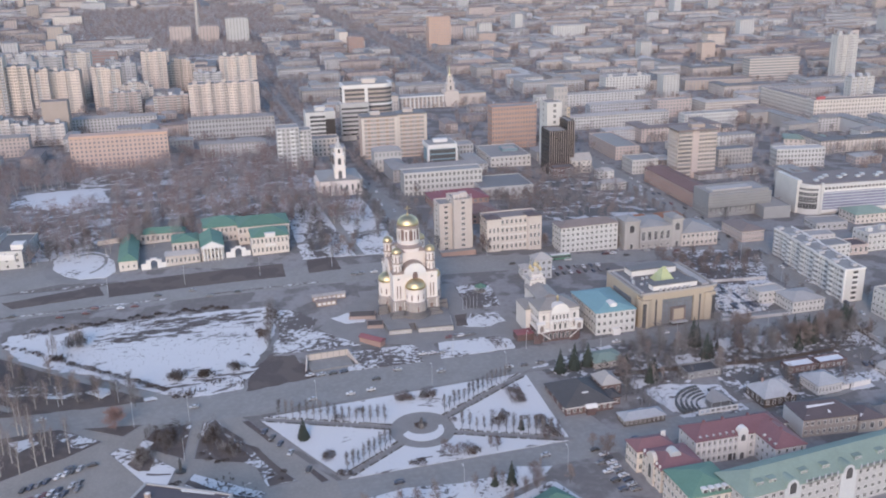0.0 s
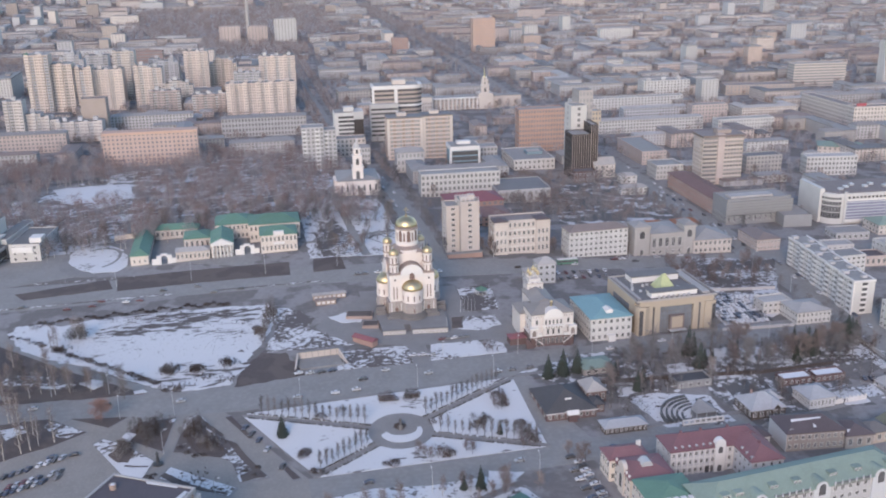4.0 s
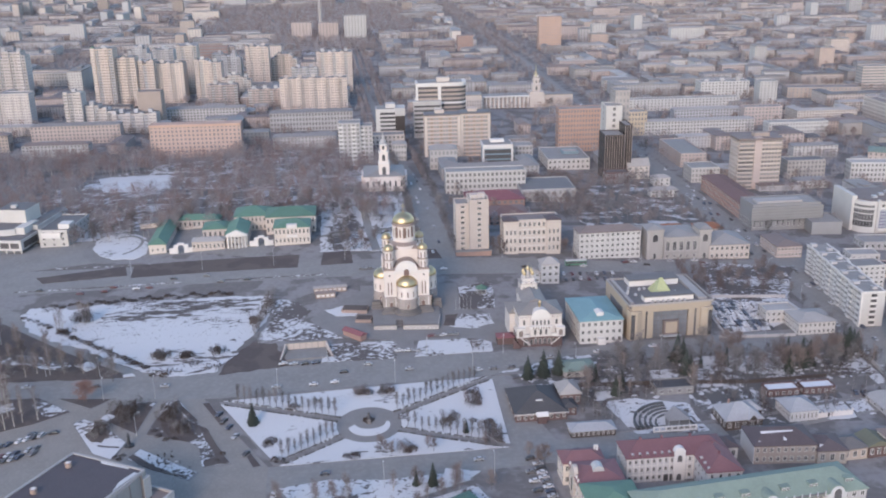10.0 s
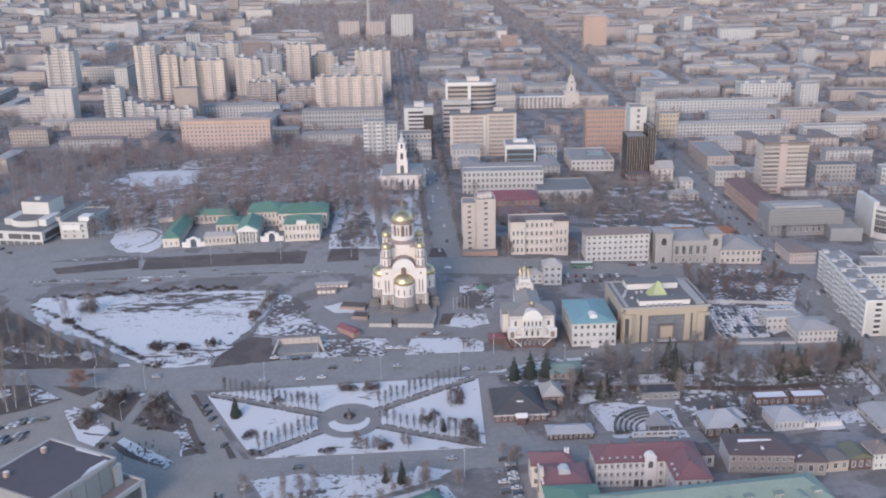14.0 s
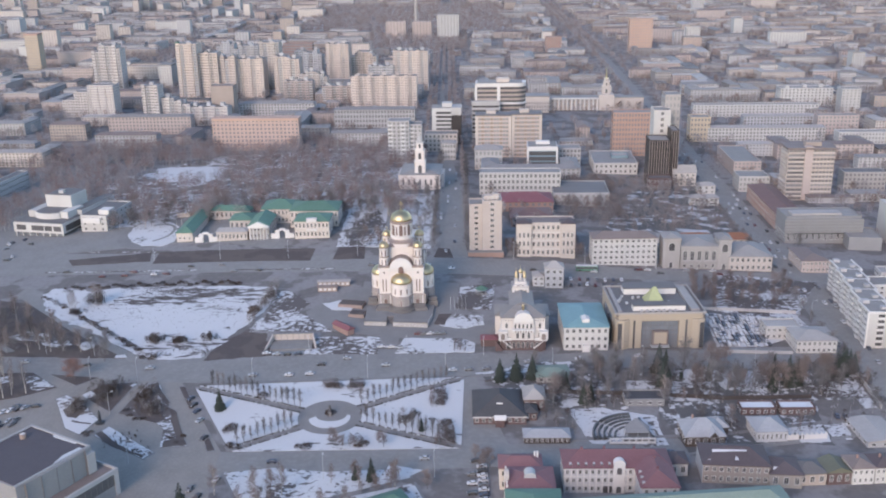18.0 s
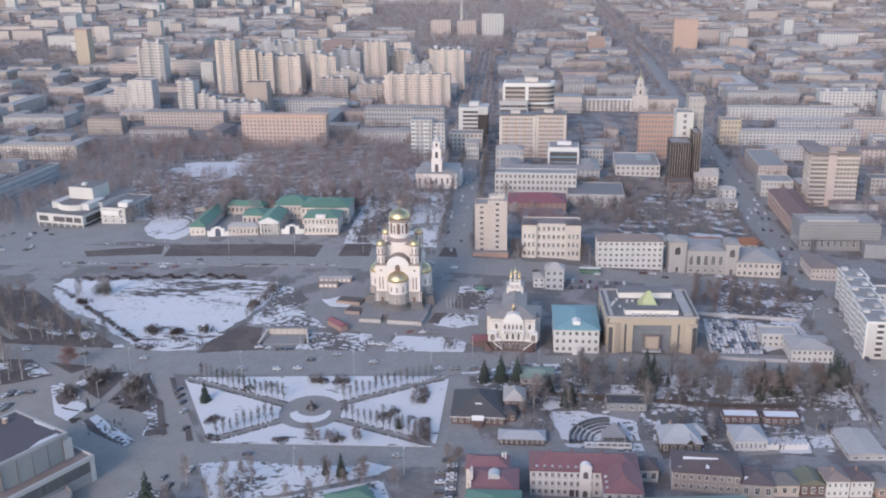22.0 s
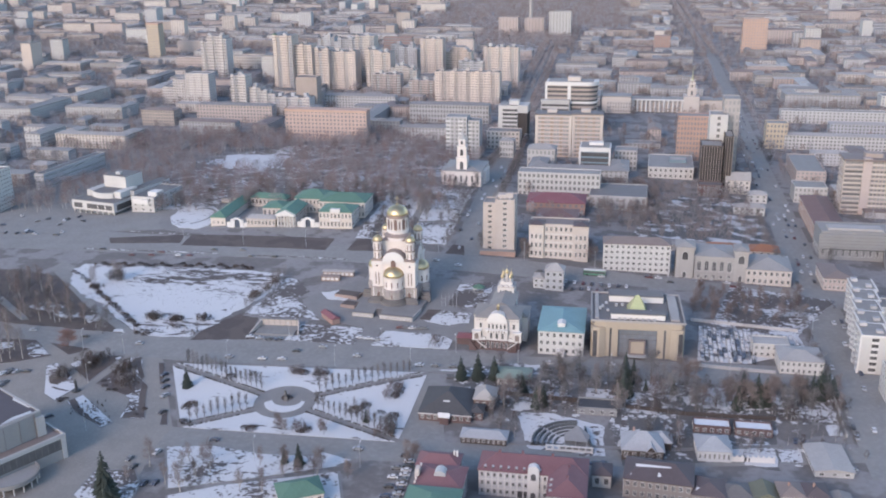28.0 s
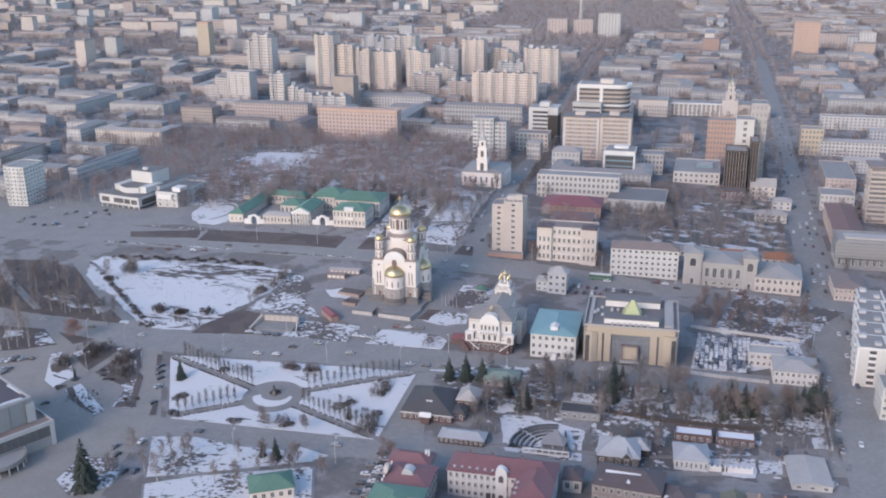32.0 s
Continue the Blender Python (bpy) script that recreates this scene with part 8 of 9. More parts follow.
for key, rows in FARB.items():
    q = Geo()
    walls = ["greywhite", "pinkish", "white", "tan", "cream", "beige", "tan", "greywhite"]
    caps = ["roof_bluegrey", "roof_brown", "roof_light", "roof_grey"]
    for x, y, ang, w, d, h, k in rows:
        m = pose(x, y, 0, 0, 0, ang)
        n = len(q.v)
        q.box(-w / 2, -d / 2, -1, w / 2, d / 2, h, k)
        q.hip(-w / 2 - .4, -d / 2 - .4, w / 2 + .4, d / 2 + .4, h + .25, 1.6, 8 + k % 4)
        fl = max(2, int(h / 3.1))
        for f in range(fl):
            z = f * h / fl + .9
            for s0, s1 in ((-w / 2 + 1, w / 2 - 1),):
                nn = max(2, int((s1 - s0) / 4.5))
                for i in range(nn):
                    a = s0 + (i + .2) * (s1 - s0) / nn
                    q.poly([(a, -d / 2 - .06, z), (a + 2.2, -d / 2 - .06, z), (a + 2.2, -d / 2 - .06, z + 1.5), (a, -d / 2 - .06, z + 1.5)], 12)
        for i in range(n, len(q.v)):
            q.v[i] = tuple(m @ Vector(q.v[i]))
    tagged(new("far_town", q.mesh("far_town", [MATS["wall_" + k] for k in walls] + [MATS[k] for k in caps] + [town_glass])), "distant town blocks with rows of windows", "buildings", kind="stuff")

# slender chimney on the skyline
ch = thing("chimney", "tall slender concrete chimney on the skyline", "chimney", pose(-55, 1420, 0))
part("shaft", Geo().lathe([(4.2, 0), (2.6, 75), (2.4, 78)], k=14), MATS["wall_stone"], ch)


# ---- trees ----
def bare_tree(name, seed, h, spread, tw, bk, n=230, width=.075):
    """A leafless tree: tapered trunk with limbs, and a crown of fine twigs."""
    r = random.Random(seed)
    ob = new(name)
    t = Geo()
    lean = Vector((r.uniform(-.04, .04), r.uniform(-.04, .04), 1))
    top = lean * h * .93
    t.tube((0, 0, -.6), lean * h * .4, h * .018, h * .011, 6)
    t.tube(lean * h * .4, top, h * .011, h * .002, 5)
    limbs = []
    for i in range(9):
        f = .2 + .66 * i / 9
        a = i * 2.4 + r.uniform(-.5, .5)
        s = lean * h * f
        e = s + Vector((math.cos(a) * spread * (1.05 - f * .75), math.sin(a) * spread * (1.05 - f * .75), h * r.uniform(.12, .24)))
        t.tube(s, e, h * .007, h * .0018, 4)
        limbs.append((s, e))
    limbs.append((lean * h * .5, top))
    part("trunk", t, bk, ob)
    c = Geo()
    for i in range(int(n * 4)):
        s, e = limbs[r.randrange(len(limbs))]
        p = s.lerp(e, r.uniform(.3, 1.05)) + Vector((r.gauss(0, spread * .2), r.gauss(0, spread * .2), r.gauss(0, h * .045)))
        d = Vector((p.x * .5 / spread + r.gauss(0, .75), p.y * .5 / spread + r.gauss(0, .75), r.gauss(.75, .55))).normalized() * r.uniform(.5, 1.25) * (h / 11) ** .6
        u = d.orthogonal().normalized()
        u.rotate(Matrix.Rotation(r.uniform(0, 3.1), 3, d))
        u *= width * .62
        c.poly([p - u, p + u, p + d])
        q = p + d * .4
        side = (d.cross(u).normalized() * r.choice((-1, 1)) * .8 + d.normalized() * .6) * d.length * .5
        c.poly([q - u * .7, q + u * .7, q + side])
    part("crown", c, tw, ob)
    return ob


def spruce(name, seed, h, rad):
    r = random.Random(seed)
    ob = new(name)
    part("trunk", Geo().tube((0, 0, -.5), (0, 0, h * .95), h * .02, .03, 6), bark, ob)
    c = Geo()
    lv = int(h * 1.7)
    for j in range(lv):
        f = j / lv
        z, rr = h * (.06 + .92 * f), rad * (1 - f) ** .85 * r.uniform(.8, 1.15) + .12
        k = max(6, int(15 * (1 - f)))
        for i in range(k):
            a = 2 * math.pi * (i + r.random()) / k
            d = Vector((math.cos(a), math.sin(a), -.38)) * rr * r.uniform(.7, 1.1)
            s = Vector((-math.sin(a), math.cos(a), 0)) * rr * .24
            p = Vector((0, 0, z))
            c.poly([p, p + d * .62 - s, p + d, p + d * .62 + s])
            c.poly([p + Vector((0, 0, .35)), p + d * .6 + s * .8, p + d * .9 + Vector((0, 0, .25)), p + d * .6 - s * .8])
    part("crown", c, needle, ob)
    return ob


def shrub(name, seed, r_, h, tw):
    r = random.Random(seed)
    ob = new(name)
    c, t = Geo(), Geo()
    for i in range(190):
        a, f = r.uniform(0, 6.283), r.random() ** .5
        p = Vector((math.cos(a) * r_ * f, math.sin(a) * r_ * f, h * (1 - f * f) * r.uniform(.1, .8)))
        d = Vector((math.cos(a) * f + r.gauss(0, .4), math.sin(a) * f + r.gauss(0, .4), abs(r.gauss(.9, .4)))) * h * .4
        u = d.orthogonal().normalized() * .09
        c.poly([p - u, p + u, p + d])
    for i in range(5):
        a = i * 1.26
        t.tube((0, 0, -.2), (math.cos(a) * r_ * .6, math.sin(a) * r_ * .6, h * .8), .06, .02, 4)
    for f in t.f:
        c.f.append(tuple(i + len(c.v) for i in f))
    c.m += [1] * len(t.f)
    c.v += t.v
    bpy.data.objects.remove(ob)
    return new(name, c.mesh(name, [tw, bark]))


def plant(protos, label, spots, group, lo=.75, hi=1.2, seed=1, flat=True):
    r = random.Random(seed)
    for p in protos:
        tagged(p, label, "tree" if "shrub" not in p.name else "shrub", group)
    for x, y in spots:
        s = r.uniform(lo, hi)
        o = copy_thing(protos[r.randrange(len(protos))], pose(x, y, gz(x, y), 0, 0, r.uniform(0, 360)))
        o.scale = (s * r.uniform(.9, 1.1), s * r.uniform(.9, 1.1), s)


def scatter(n, x0, y0, x1, y1, seed, gap=3.0, avoid=True, inside=None):
    r = random.Random(seed)
    res = []
    for _ in range(n * 12):
        if len(res) >= n:
            break
        x, y = r.uniform(x0, x1), r.uniform(y0, y1)
        if inside and not inside(x, y):
            continue
        if avoid and any((x - a) ** 2 + (y - b) ** 2 < (c * .8 + 1) ** 2 for a, b, c in FOOT if abs(x - a) < 60 and abs(y - b) < 60):
            continue
        if all((x - a) ** 2 + (y - b) ** 2 > gap * gap for a, b in res):
            res.append((x, y))
    return res


lindens = [bare_tree("bare_tree", 10 + i, 11 + i, 3.4, twig, bark, 240, .085) for i in range(3)]
birches = [bare_tree("birch_tree", 20 + i, 13 + i, 2.6, twig_warm, birch, 220, .07) for i in range(3)]
poplars = [bare_tree("rust_tree", 30 + i, 10 + i, 3.0, twig_warm, bark, 260, .085) for i in range(2)]
tall_birches = [bare_tree("birch_tree", 70 + i, 14.5 + i, 1.9, twig_warm, birch, 95, .06) for i in range(3)]
rust_round = bare_tree("rust_tree", 75, 10.5, 4.8, mat("twigs_rust_red", (.235, .150, .135), rough=1, var=.3, scale=.3, fine=2), bark, 800, .08)
lollies = [bare_tree("clipped_tree", 40 + i, 6.2, .75, twig, bark, 85, .055) for i in range(2)]
spruces = [spruce("spruce", 50 + i, 12, 3.0 + .35 * i) for i in range(3)]
shrubs = [shrub("shrub", 60 + i, 1.8, 1.5, mat("shrub_twigs", (.075, .058, .052), rough=1, var=.3, scale=.5, fine=3, rnd=.2)) for i in range(3)]

def yard_free(x, y):
    return not (74 < x < 114 and -140 < y < -112) and not (139 < x < 175 and -124 < y < -102) and not (140 < x < 172 and -142 < y < -132)


# park: clipped rows along the paths, spruces, shrubs
spots = []
for C, d, ln in STAR_ROWS:
    nrm = Vector((d.y, -d.x))
    k = 15.5
    while k < ln - 5:
        p = C + d * k + nrm * (2.9 if nrm.y > 0 else -2.9)
        spots.append((p.x, p.y))
        k += 2.9
plant(lollies, "slender leafless sapling in snow beside a path", spots, "park path trees", .95, 1.35, 2)
plant(spruces[:2], "dark green spruce standing in snow", [ (14, -127), (124.7, -86.1), (-8.5, -161.5), (-2.6, -162.4), (136, -87), (74, -96)], "spruces", .45, 0.9, 3)
plant(spruces, "tall dark green spruce beside the street", [(46.4, -87.6), (53.6, -86.2), (60.5, -85.2), (80.3, -106), (83.1, -104.5), (115.5, -92.2), (118, -91.4), (163.8, -87.8), (168, -92), (170.2, -92.7), (172.5, -91), (194.2, -80.1), (196.7, -80.4), (200.4, -80.7)], "spruces", .7, 1.15, 33)
plant([spruces[1]], "bushy dark spruce on a snowy park lawn", [(-69.8, -110)], "spruces", .8, .84, 94)
plant([spruces[2]], "tall broad dark spruce on a lawn", [(-61.5, -195.5)], "spruces", 1.75, 1.8, 4)
plant(shrubs, "dark leafless shrub on snowy lawn", [(-26, -91.5), (-23, -92), (-17, -92.5), (-14, -92.3), (-10, -113), (-63, -126), (-62, -124), (-58, -138), (-60, -137), (-10, -138.5), (-8, -137), (22, -100), (22.5, -103), (21, -106), (23, -124), (24.5, -128), (25, -131), (26, -134), (24, -121), (9, -117), (11, -115), (7, -119),
      (-116, -45), (-105, -46), (-104, -44), (-92, -39), (-117, -62), (-112, -63), (-75, -11), (-76, -14), (-77, -8), (-72, -2), (-71, 6), (-23.6, -113.5), (-54, -100), (-45, -96), (-30, -139), (-33, -138.5), (18, -119), (20, -97)], "shrubs", .7, 1.5, 5)
hed = []
for k in range(21):
    f = k / 20
    hed.append((-163 + 42 * f + .4 * math.sin(k * 5.1), -14.6 - 39.6 * f + .3 * math.sin(k * 3.3)))
for x, y in ((-194, 14), (-190, 11), (-186, 8.6), (-183, 4.4), (-179.5, 2.4), (-177, -1), (-172, -4), (-170.4, -8), (-168.6, -10), (-166.6, -9), (-166, -11.6)):
    hed.append((x, y))
for k in range(30):
    hed.append((-187 + k * 3.3, 27.5 - abs(k - 14) * .1 + 2.2 * math.sin(k * 1.7)))
plant(shrubs, "low dark hedge shrub beside the snow field", hed, "hedge row", .72, 1.0, 6)

# hedges along the park paths
for C, d, ln in STAR_ROWS:
    nrm = Vector((d.y, -d.x))
    for s in (-1, 1):
        q, r = Geo(), random.Random(int(ln * 10 + s))
        k = 13.2
        while k < ln - 3.5:
            p = C + d * k + nrm * 1.75 * s
            z = gz(p.x, p.y)
            w, h = r.uniform(.28, .42), r.uniform(.45, .8)
            q.lathe([(w, z), (w * 1.15, z + h * .5), (w * .7, z + h), (.02, z + h * 1.08)], p.x, p.y, 6)
            k += .95 if r.random() < .8 else 1.9
        tagged(new("hedge", q.mesh("hedge", [hedge_mat])), "low dark leafless hedge along a park path", "hedge", "park hedges")

# avenues and squares
plant(poplars, "tall rust-brown tree in the gardens", [(142.4, -76), (145, -77.5), (157, -95), (160, -93), (164.1, -93), (166, -95), (173, -93.4), (175, -91), (184.5, -87), (186, -88.5), (139, -77), (147, -99), (69, -101), (128, -98)], "garden trees", .95, 1.35, 91)
plant(lindens, "tall dark leafless tree in the gardens", [(144.2, -98.5), (134, -99), (152, -100), (127, -80), (109, -84), (97, -83), (94, -88), (88, -82), (104, -92), (180, -98), (190, -95)], "garden trees", .9, 1.3, 92)
plant(spruces, "dark spruce in a garden clump", [(116.2, -79), (119.7, -77), (189.3, -82.5), (192, -83.5), (195.1, -82), (198.8, -80), (161, -96), (169, -91)], "spruces", .9, 1.25, 93)
plant(lindens, "leafless street tree with dark trunk", [(200.5 + .01 * y + (0 if k else 30), y) for k in (0, 1) for y in range(-70, 420, 14) if not (25 < y < 55) and not (k == 0 and 95 < y < 330) and not (k and 170 < y < 270)], "avenue trees", .6, .95, 9)
plant(lindens, "leafless street tree with dark trunk", [(x, y) for y in range(70, 330, 14) for x in (13.5, 33.5)], "street trees", .7, 1.0, 10)
plant(poplars, "rust-brown leafless tree beside a car park", scatter(34, 150, -8, 206, 32, 11, 4), "car park trees", .6, 1.0, 11)
plant(birches, "slender birch with rust-brown twigs in a yard", scatter(18, 66, -130, 204, -76, 12, 4.5, True, yard_free), "yard birches", .5, .95, 12)
plant(lindens, "leafless tree in a thawing yard", scatter(38, 62, -133, 204, -76, 13, 4, True, yard_free), "yard trees", .5, .9, 13)
plant(birches, "birch with pale trunk on dark ground", scatter(30, -240, -60, -128, -4, 14, 4.5, True, lambda x, y: y < -4 - (x + 205) * .72), "slope birches", .7, 1.15, 14)
plant(lindens, "leafless tree on dark ground", scatter(24, -230, -66, -130, -4, 15, 5, True, lambda x, y: y < -4 - (x + 205) * .72), "slope trees", .6, 1.0, 15)
plant(birches, "pale birch on a snowy lawn", scatter(14, -62, -190, 8, -163, 16, 5), "lawn birches", .5, .95, 16)
plant(poplars, "rust-brown leafless bush tree on a lawn", scatter(6, -40, -172, 20, -158, 17, 5) + [(38, -150), (40, -153), (37, -156), (35, -148), (-2, -137), (0, -139), (-20, -136), (-16, -139), (-18, -138)], "lawn trees", .5, .8, 17)
plant(tall_birches, "tall birch with a bare pale stem beside a parking place", [(-173.5, -105), (-168, -101.5), (-165, -99.5), (-162.6, -96.6), (-156.8, -95.8), (-175.4, -77.6), (-170, -91), (-177, -97), (-177.4, -75.6), (-181, -90), (-184, -101), (-172, -83), (-166, -88), (-187, -84), (-180, -105)], "island birches", .85, 1.15, 18)
plant(tall_birches, "clump of tall pale-stemmed birches on the snow field", [(-162, 2.5), (-160.2, 1.8), (-158.6, 2.4), (-163.4, 4), (-172.6, -5), (-171, -6), (-169.4, -5.4)], "field birches", .6, .85, 68)
plant([rust_round], "round-crowned rust-red tree on a dark island", [(-140.5, -83.6)], "island tree", 1, 1.02, 69)
plant(shrubs, "dark shrub in a kerbed island", [(-120, -127.2), (-117.6, -126.4), (-118.4, -129), (-139.2, -99.8), (-103, -117), (-101.5, -116.2), (-99.6, -117), (-106, -114), (-108.6, -110), (-95.6, -140.6), (-93, -142), (-84.5, -131), (-81.5, -134.6), (-80, -130)], "island shrubs", .5, .8, 19)
plant(lindens, "leafless tree in a small square", scatter(24, -40, 72, 12, 195, 20, 5), "square trees", .7, 1.1, 20)
plant(poplars, "rust-brown leafless tree behind the street", [(62, 62), (60, 66), (64, 70), (57, 72), (97, 62), (100, 68), (97, 74), (-17, 72), (-24, 76), (-20, 82), (-12, 90), (-28, 88)], "street-side trees", .7, 1.1, 21)
plant(lindens[:2], "leafless tree of the park wood", scatter(30, -250, 130, -2, 160, 23, 5.5), "park wood edge", .75, 1.15, 23)
plant(poplars, "rust-brown leafless tree of the park wood", scatter(24, -240, 130, -10, 180, 24, 6), "park wood edge", .8, 1.25, 24)
for p in lindens + birches + tall_birches + [rust_round] + poplars + lollies + spruces + shrubs:
    for o in list(p.children_recursive) + [p]:
        bpy.data.objects.remove(o)


dark_twig = MATS["shrub_twigs"]


def wood(name, label, spots, seed, h0=9, h1=14, n=34, mats=None, width=.13, stem=.12):
    """Far trees nobody could count: trunks and twig fans in one mesh."""
    r = random.Random(seed)
    c = Geo()
    for x, y in spots:
        z, h = gz(x, y), r.uniform(h0, h1)
        sp = h * .24
        mi = r.randrange(2)
        u = Vector((stem, .02, 0))
        c.poly([Vector((x, y, z - .3)) - u, Vector((x, y, z - .3)) + u, Vector((x, y, z + h * .7))], 2)
        for i in range(n):
            a, f = r.uniform(0, 6.283), r.random()
            rr = sp * (1.1 - abs(f - .35)) * r.uniform(.3, 1)
            p = Vector((x + math.cos(a) * rr, y + math.sin(a) * rr, z + h * (.3 + .6 * f)))
            d = Vector((math.cos(a) * .7 + r.gauss(0, .4), math.sin(a) * .7 + r.gauss(0, .4), 1.0)).normalized() * h * r.uniform(.1, .22)
            w = d.orthogonal().normalized() * width
            w.rotate(Matrix.Rotation(r.uniform(0, 3.1), 3, d))
            c.poly([p - w, p + w, p + d], mi)
    ob = new(name, c.mesh(name, mats or [twig, twig_warm, bark]))
    return tagged(ob, label, "trees", kind="stuff")


wood("park_wood", "dense leafless park wood, brown twigs over snow", scatter(1350, -330, 126, 0, 400, 31, 3.0, True, lambda x, y: not (-226 < x < -156 and 242 < y < 322)), 31, 10, 16, 128, mats=[wood_grey, wood_russet, birch], width=.09, stem=.2)
near_tt = [p for p in town_trees if p[1] > 100 and (p[1] < 900) and free(p[0], p[1], -1)]
far_tt = [p for p in town_trees if p[1] >= 900 and free(p[0], p[1], -1)]
wood("garden_wood", "leafless garden trees over thawing snow", scatter(190, 104, 108, 202, 236, 36, 3.4), 36, 7, 12, 100, width=.13, mats=[twig, twig_warm, birch])
wood("garden_wood", "dark tangle of leafless trees beside a hall", scatter(70, 100, 128, 140, 235, 67, 3), 67, 8, 13, 120, width=.13)
wood("yard_brush", "tangled leafless brush and saplings in the yards", scatter(190, 62, -133, 204, -77, 37, 2.4, True, yard_free), 37, 3.5, 8.5, 70, width=.09, mats=[twig, dark_twig, birch])
# Trees between town blocks use the haze-lightened twigs
wood("town_trees", "leafless courtyard trees between town blocks", near_tt, 32, 7, 12, 90, width=.17, mats=[twig_haze, twig_rust, bark])
def off_road(p):
    x, y = p
    return abs(x - (246 + (y - 968) * .008 - max(0, 968 - y) * .02)) > 10 and abs(x - 16 + (y - 60) * .012) > 6 and y > 105 and not (-330 < x < 40 and y < 355)


rows_near = [p for p in row_trees if p[1] < 900 and off_road(p)]
rows_far = [p for p in row_trees if p[1] >= 900 and off_road(p)]
wood("town_trees", "rows of leafless trees before town blocks", rows_near, 61, 6.5, 11, 70, width=.15, mats=[twig_haze, twig_rust, bark])
wood("far_town_trees", "rows of distant leafless trees before blocks", rows_far, 62, 7, 11.5, 26, width=.34, mats=[twig_haze, twig_rust, bark])
wood("far_town_trees", "distant leafless trees between blocks", far_tt, 33, 9, 15, 28, width=.36, mats=[twig_haze, twig_rust, bark])
wood("far_forest", "dark leafless forest patch on the skyline", scatter(2600, -300, 1430, 130, 2150, 34, 7, True) + scatter(620, -140, 1120, 40, 1430, 63, 6, True), 34, 10, 16, 26, width=.45, mats=[twig_haze, twig_rust, bark])
wood("far_town_trees", "belt of brown leafless trees along a railway", [p for p in scatter(1000, -900, 890, -330, 1190, 83, 6, True) if p[0] < -330], 83, 8, 14, 30, width=.34, mats=[twig_haze, twig_rust, bark])
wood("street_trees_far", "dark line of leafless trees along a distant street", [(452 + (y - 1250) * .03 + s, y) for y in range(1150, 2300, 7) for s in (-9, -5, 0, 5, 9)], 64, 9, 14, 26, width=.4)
wood("avenue_trees_far", "leafless trees along both sides of an avenue", [(246 + (y - 968) * .008 - max(0, 968 - y) * .02 + s, y) for y in range(300, 1050, 10) for s in (-12, 12)] + [(246 + (y - 968) * .008 + s, y) for y in range(1050, 2200, 8) for s in (-10, -5, 5, 10)], 38, 8, 13, 40, width=.22, mats=[twig_haze, twig_rust, bark])
wood("street_trees_far", "double line of leafless trees along a street", [(x + (y - 60) * -.012, y) for y in range(420, 1400, 7) for x in (2, 8, 24, 30)] + [(16 + (y - 60) * -.012, y) for y in range(700, 1400, 9)] + [(x + (y - 60) * -.012, y) for y in range(230, 420, 8) for x in (2, 34)], 35, 7, 12, 46, width=.17, mats=[twig_haze, twig_rust, bark])


# ---- remnants of snow ----
def remnants(name, label, spots, lo, hi, seed, material):
    """Low ragged lumps of old snow, joined."""
    r = random.Random(seed)
    q = Geo()
    for x, y in spots:
        a, b, t, n = r.uniform(lo, hi), r.uniform(lo, hi) * .6, r.uniform(-.6, .6), 11
        ring = []
        for i in range(n):
            w = 2 * math.pi * i / n
            k = r.uniform(.55, 1.1)
            px_, py_ = a * k * math.cos(w), b * k * math.sin(w)
            ring.append((x + px_ * math.cos(t) - py_ * math.sin(t), y + px_ * math.sin(t) + py_ * math.cos(t)))
        h = r.uniform(.15, .35)
        s = len(q.v)
        q.v += [(u, v, gz(u, v) + .02) for u, v in ring] + [(x + (u - x) * .8, y + (v - y) * .8, gz(u, v) + .1 + h * .6) for u, v in ring] + [(x, y, gz(x, y) + .1 + h)]
        for i in range(n):
            j = (i + 1) % n
            q.f += [(s + i, s + j, s + n + j, s + n + i), (s + n + i, s + n + j, s + 2 * n)]
            q.m += [0, 0]
    return tagged(new(name, q.mesh(name, [material])), label, "snow", kind="stuff")


wood("bush_mass", "tangled brown bushes on the park snow", scatter(34, 17, -110, 23, -96, 51, 1.2, False) + scatter(44, 20, -139, 27, -124, 52, 1.2, False) + scatter(20, -29, -94.5, -22.5, -91, 53, .8, False) + scatter(20, -18, -94, -11, -91, 58, .8, False) + scatter(18, -13.5, -139, -8, -134.5, 54, .8, False) + scatter(7, 4, -119, 11, -114, 59, 1.2, False), 51, 2.2, 4.2, 60, width=.07)
def clump(x, y, rx, ry, n, seed):
    """Stems of one bush, gathered round its middle."""
    r = random.Random(seed)
    return [(x + r.gauss(0, rx), y + r.gauss(0, ry)) for _ in range(n)]


for x, y, rx, ry, n, h0, h1 in ((-116, -45, 2.1, 1.3, 60, 2.0, 4.6), (-104.8, -46.6, 1.6, 1.0, 30, 1.6, 4.2), (-90.2, -43, 1.8, 2.2, 34, 1.6, 4.0), (-161, 3.2, 2.2, 1.2, 40, 3, 8), (-168, -8.6, 1.6, 1.0, 24, 1.5, 3)):
    wood("field_bush", "dark bare bush on the snow field", clump(x, y, rx, ry, n, int(-x)), int(-x), h0, h1, 70, mats=[twig, dark_twig, bark], width=.06)
wood("edge_trees", "bare trees along the snow field's edge", [(-69 - k * .12 + random.Random(k).uniform(-2.4, 1.2), 16 - k * 1.05) for k in range(42)] + clump(-68.4, 4, .8, 6, 16, 5), 55, 2.6, 7.5, 60, width=.06, mats=[twig, dark_twig, bark])
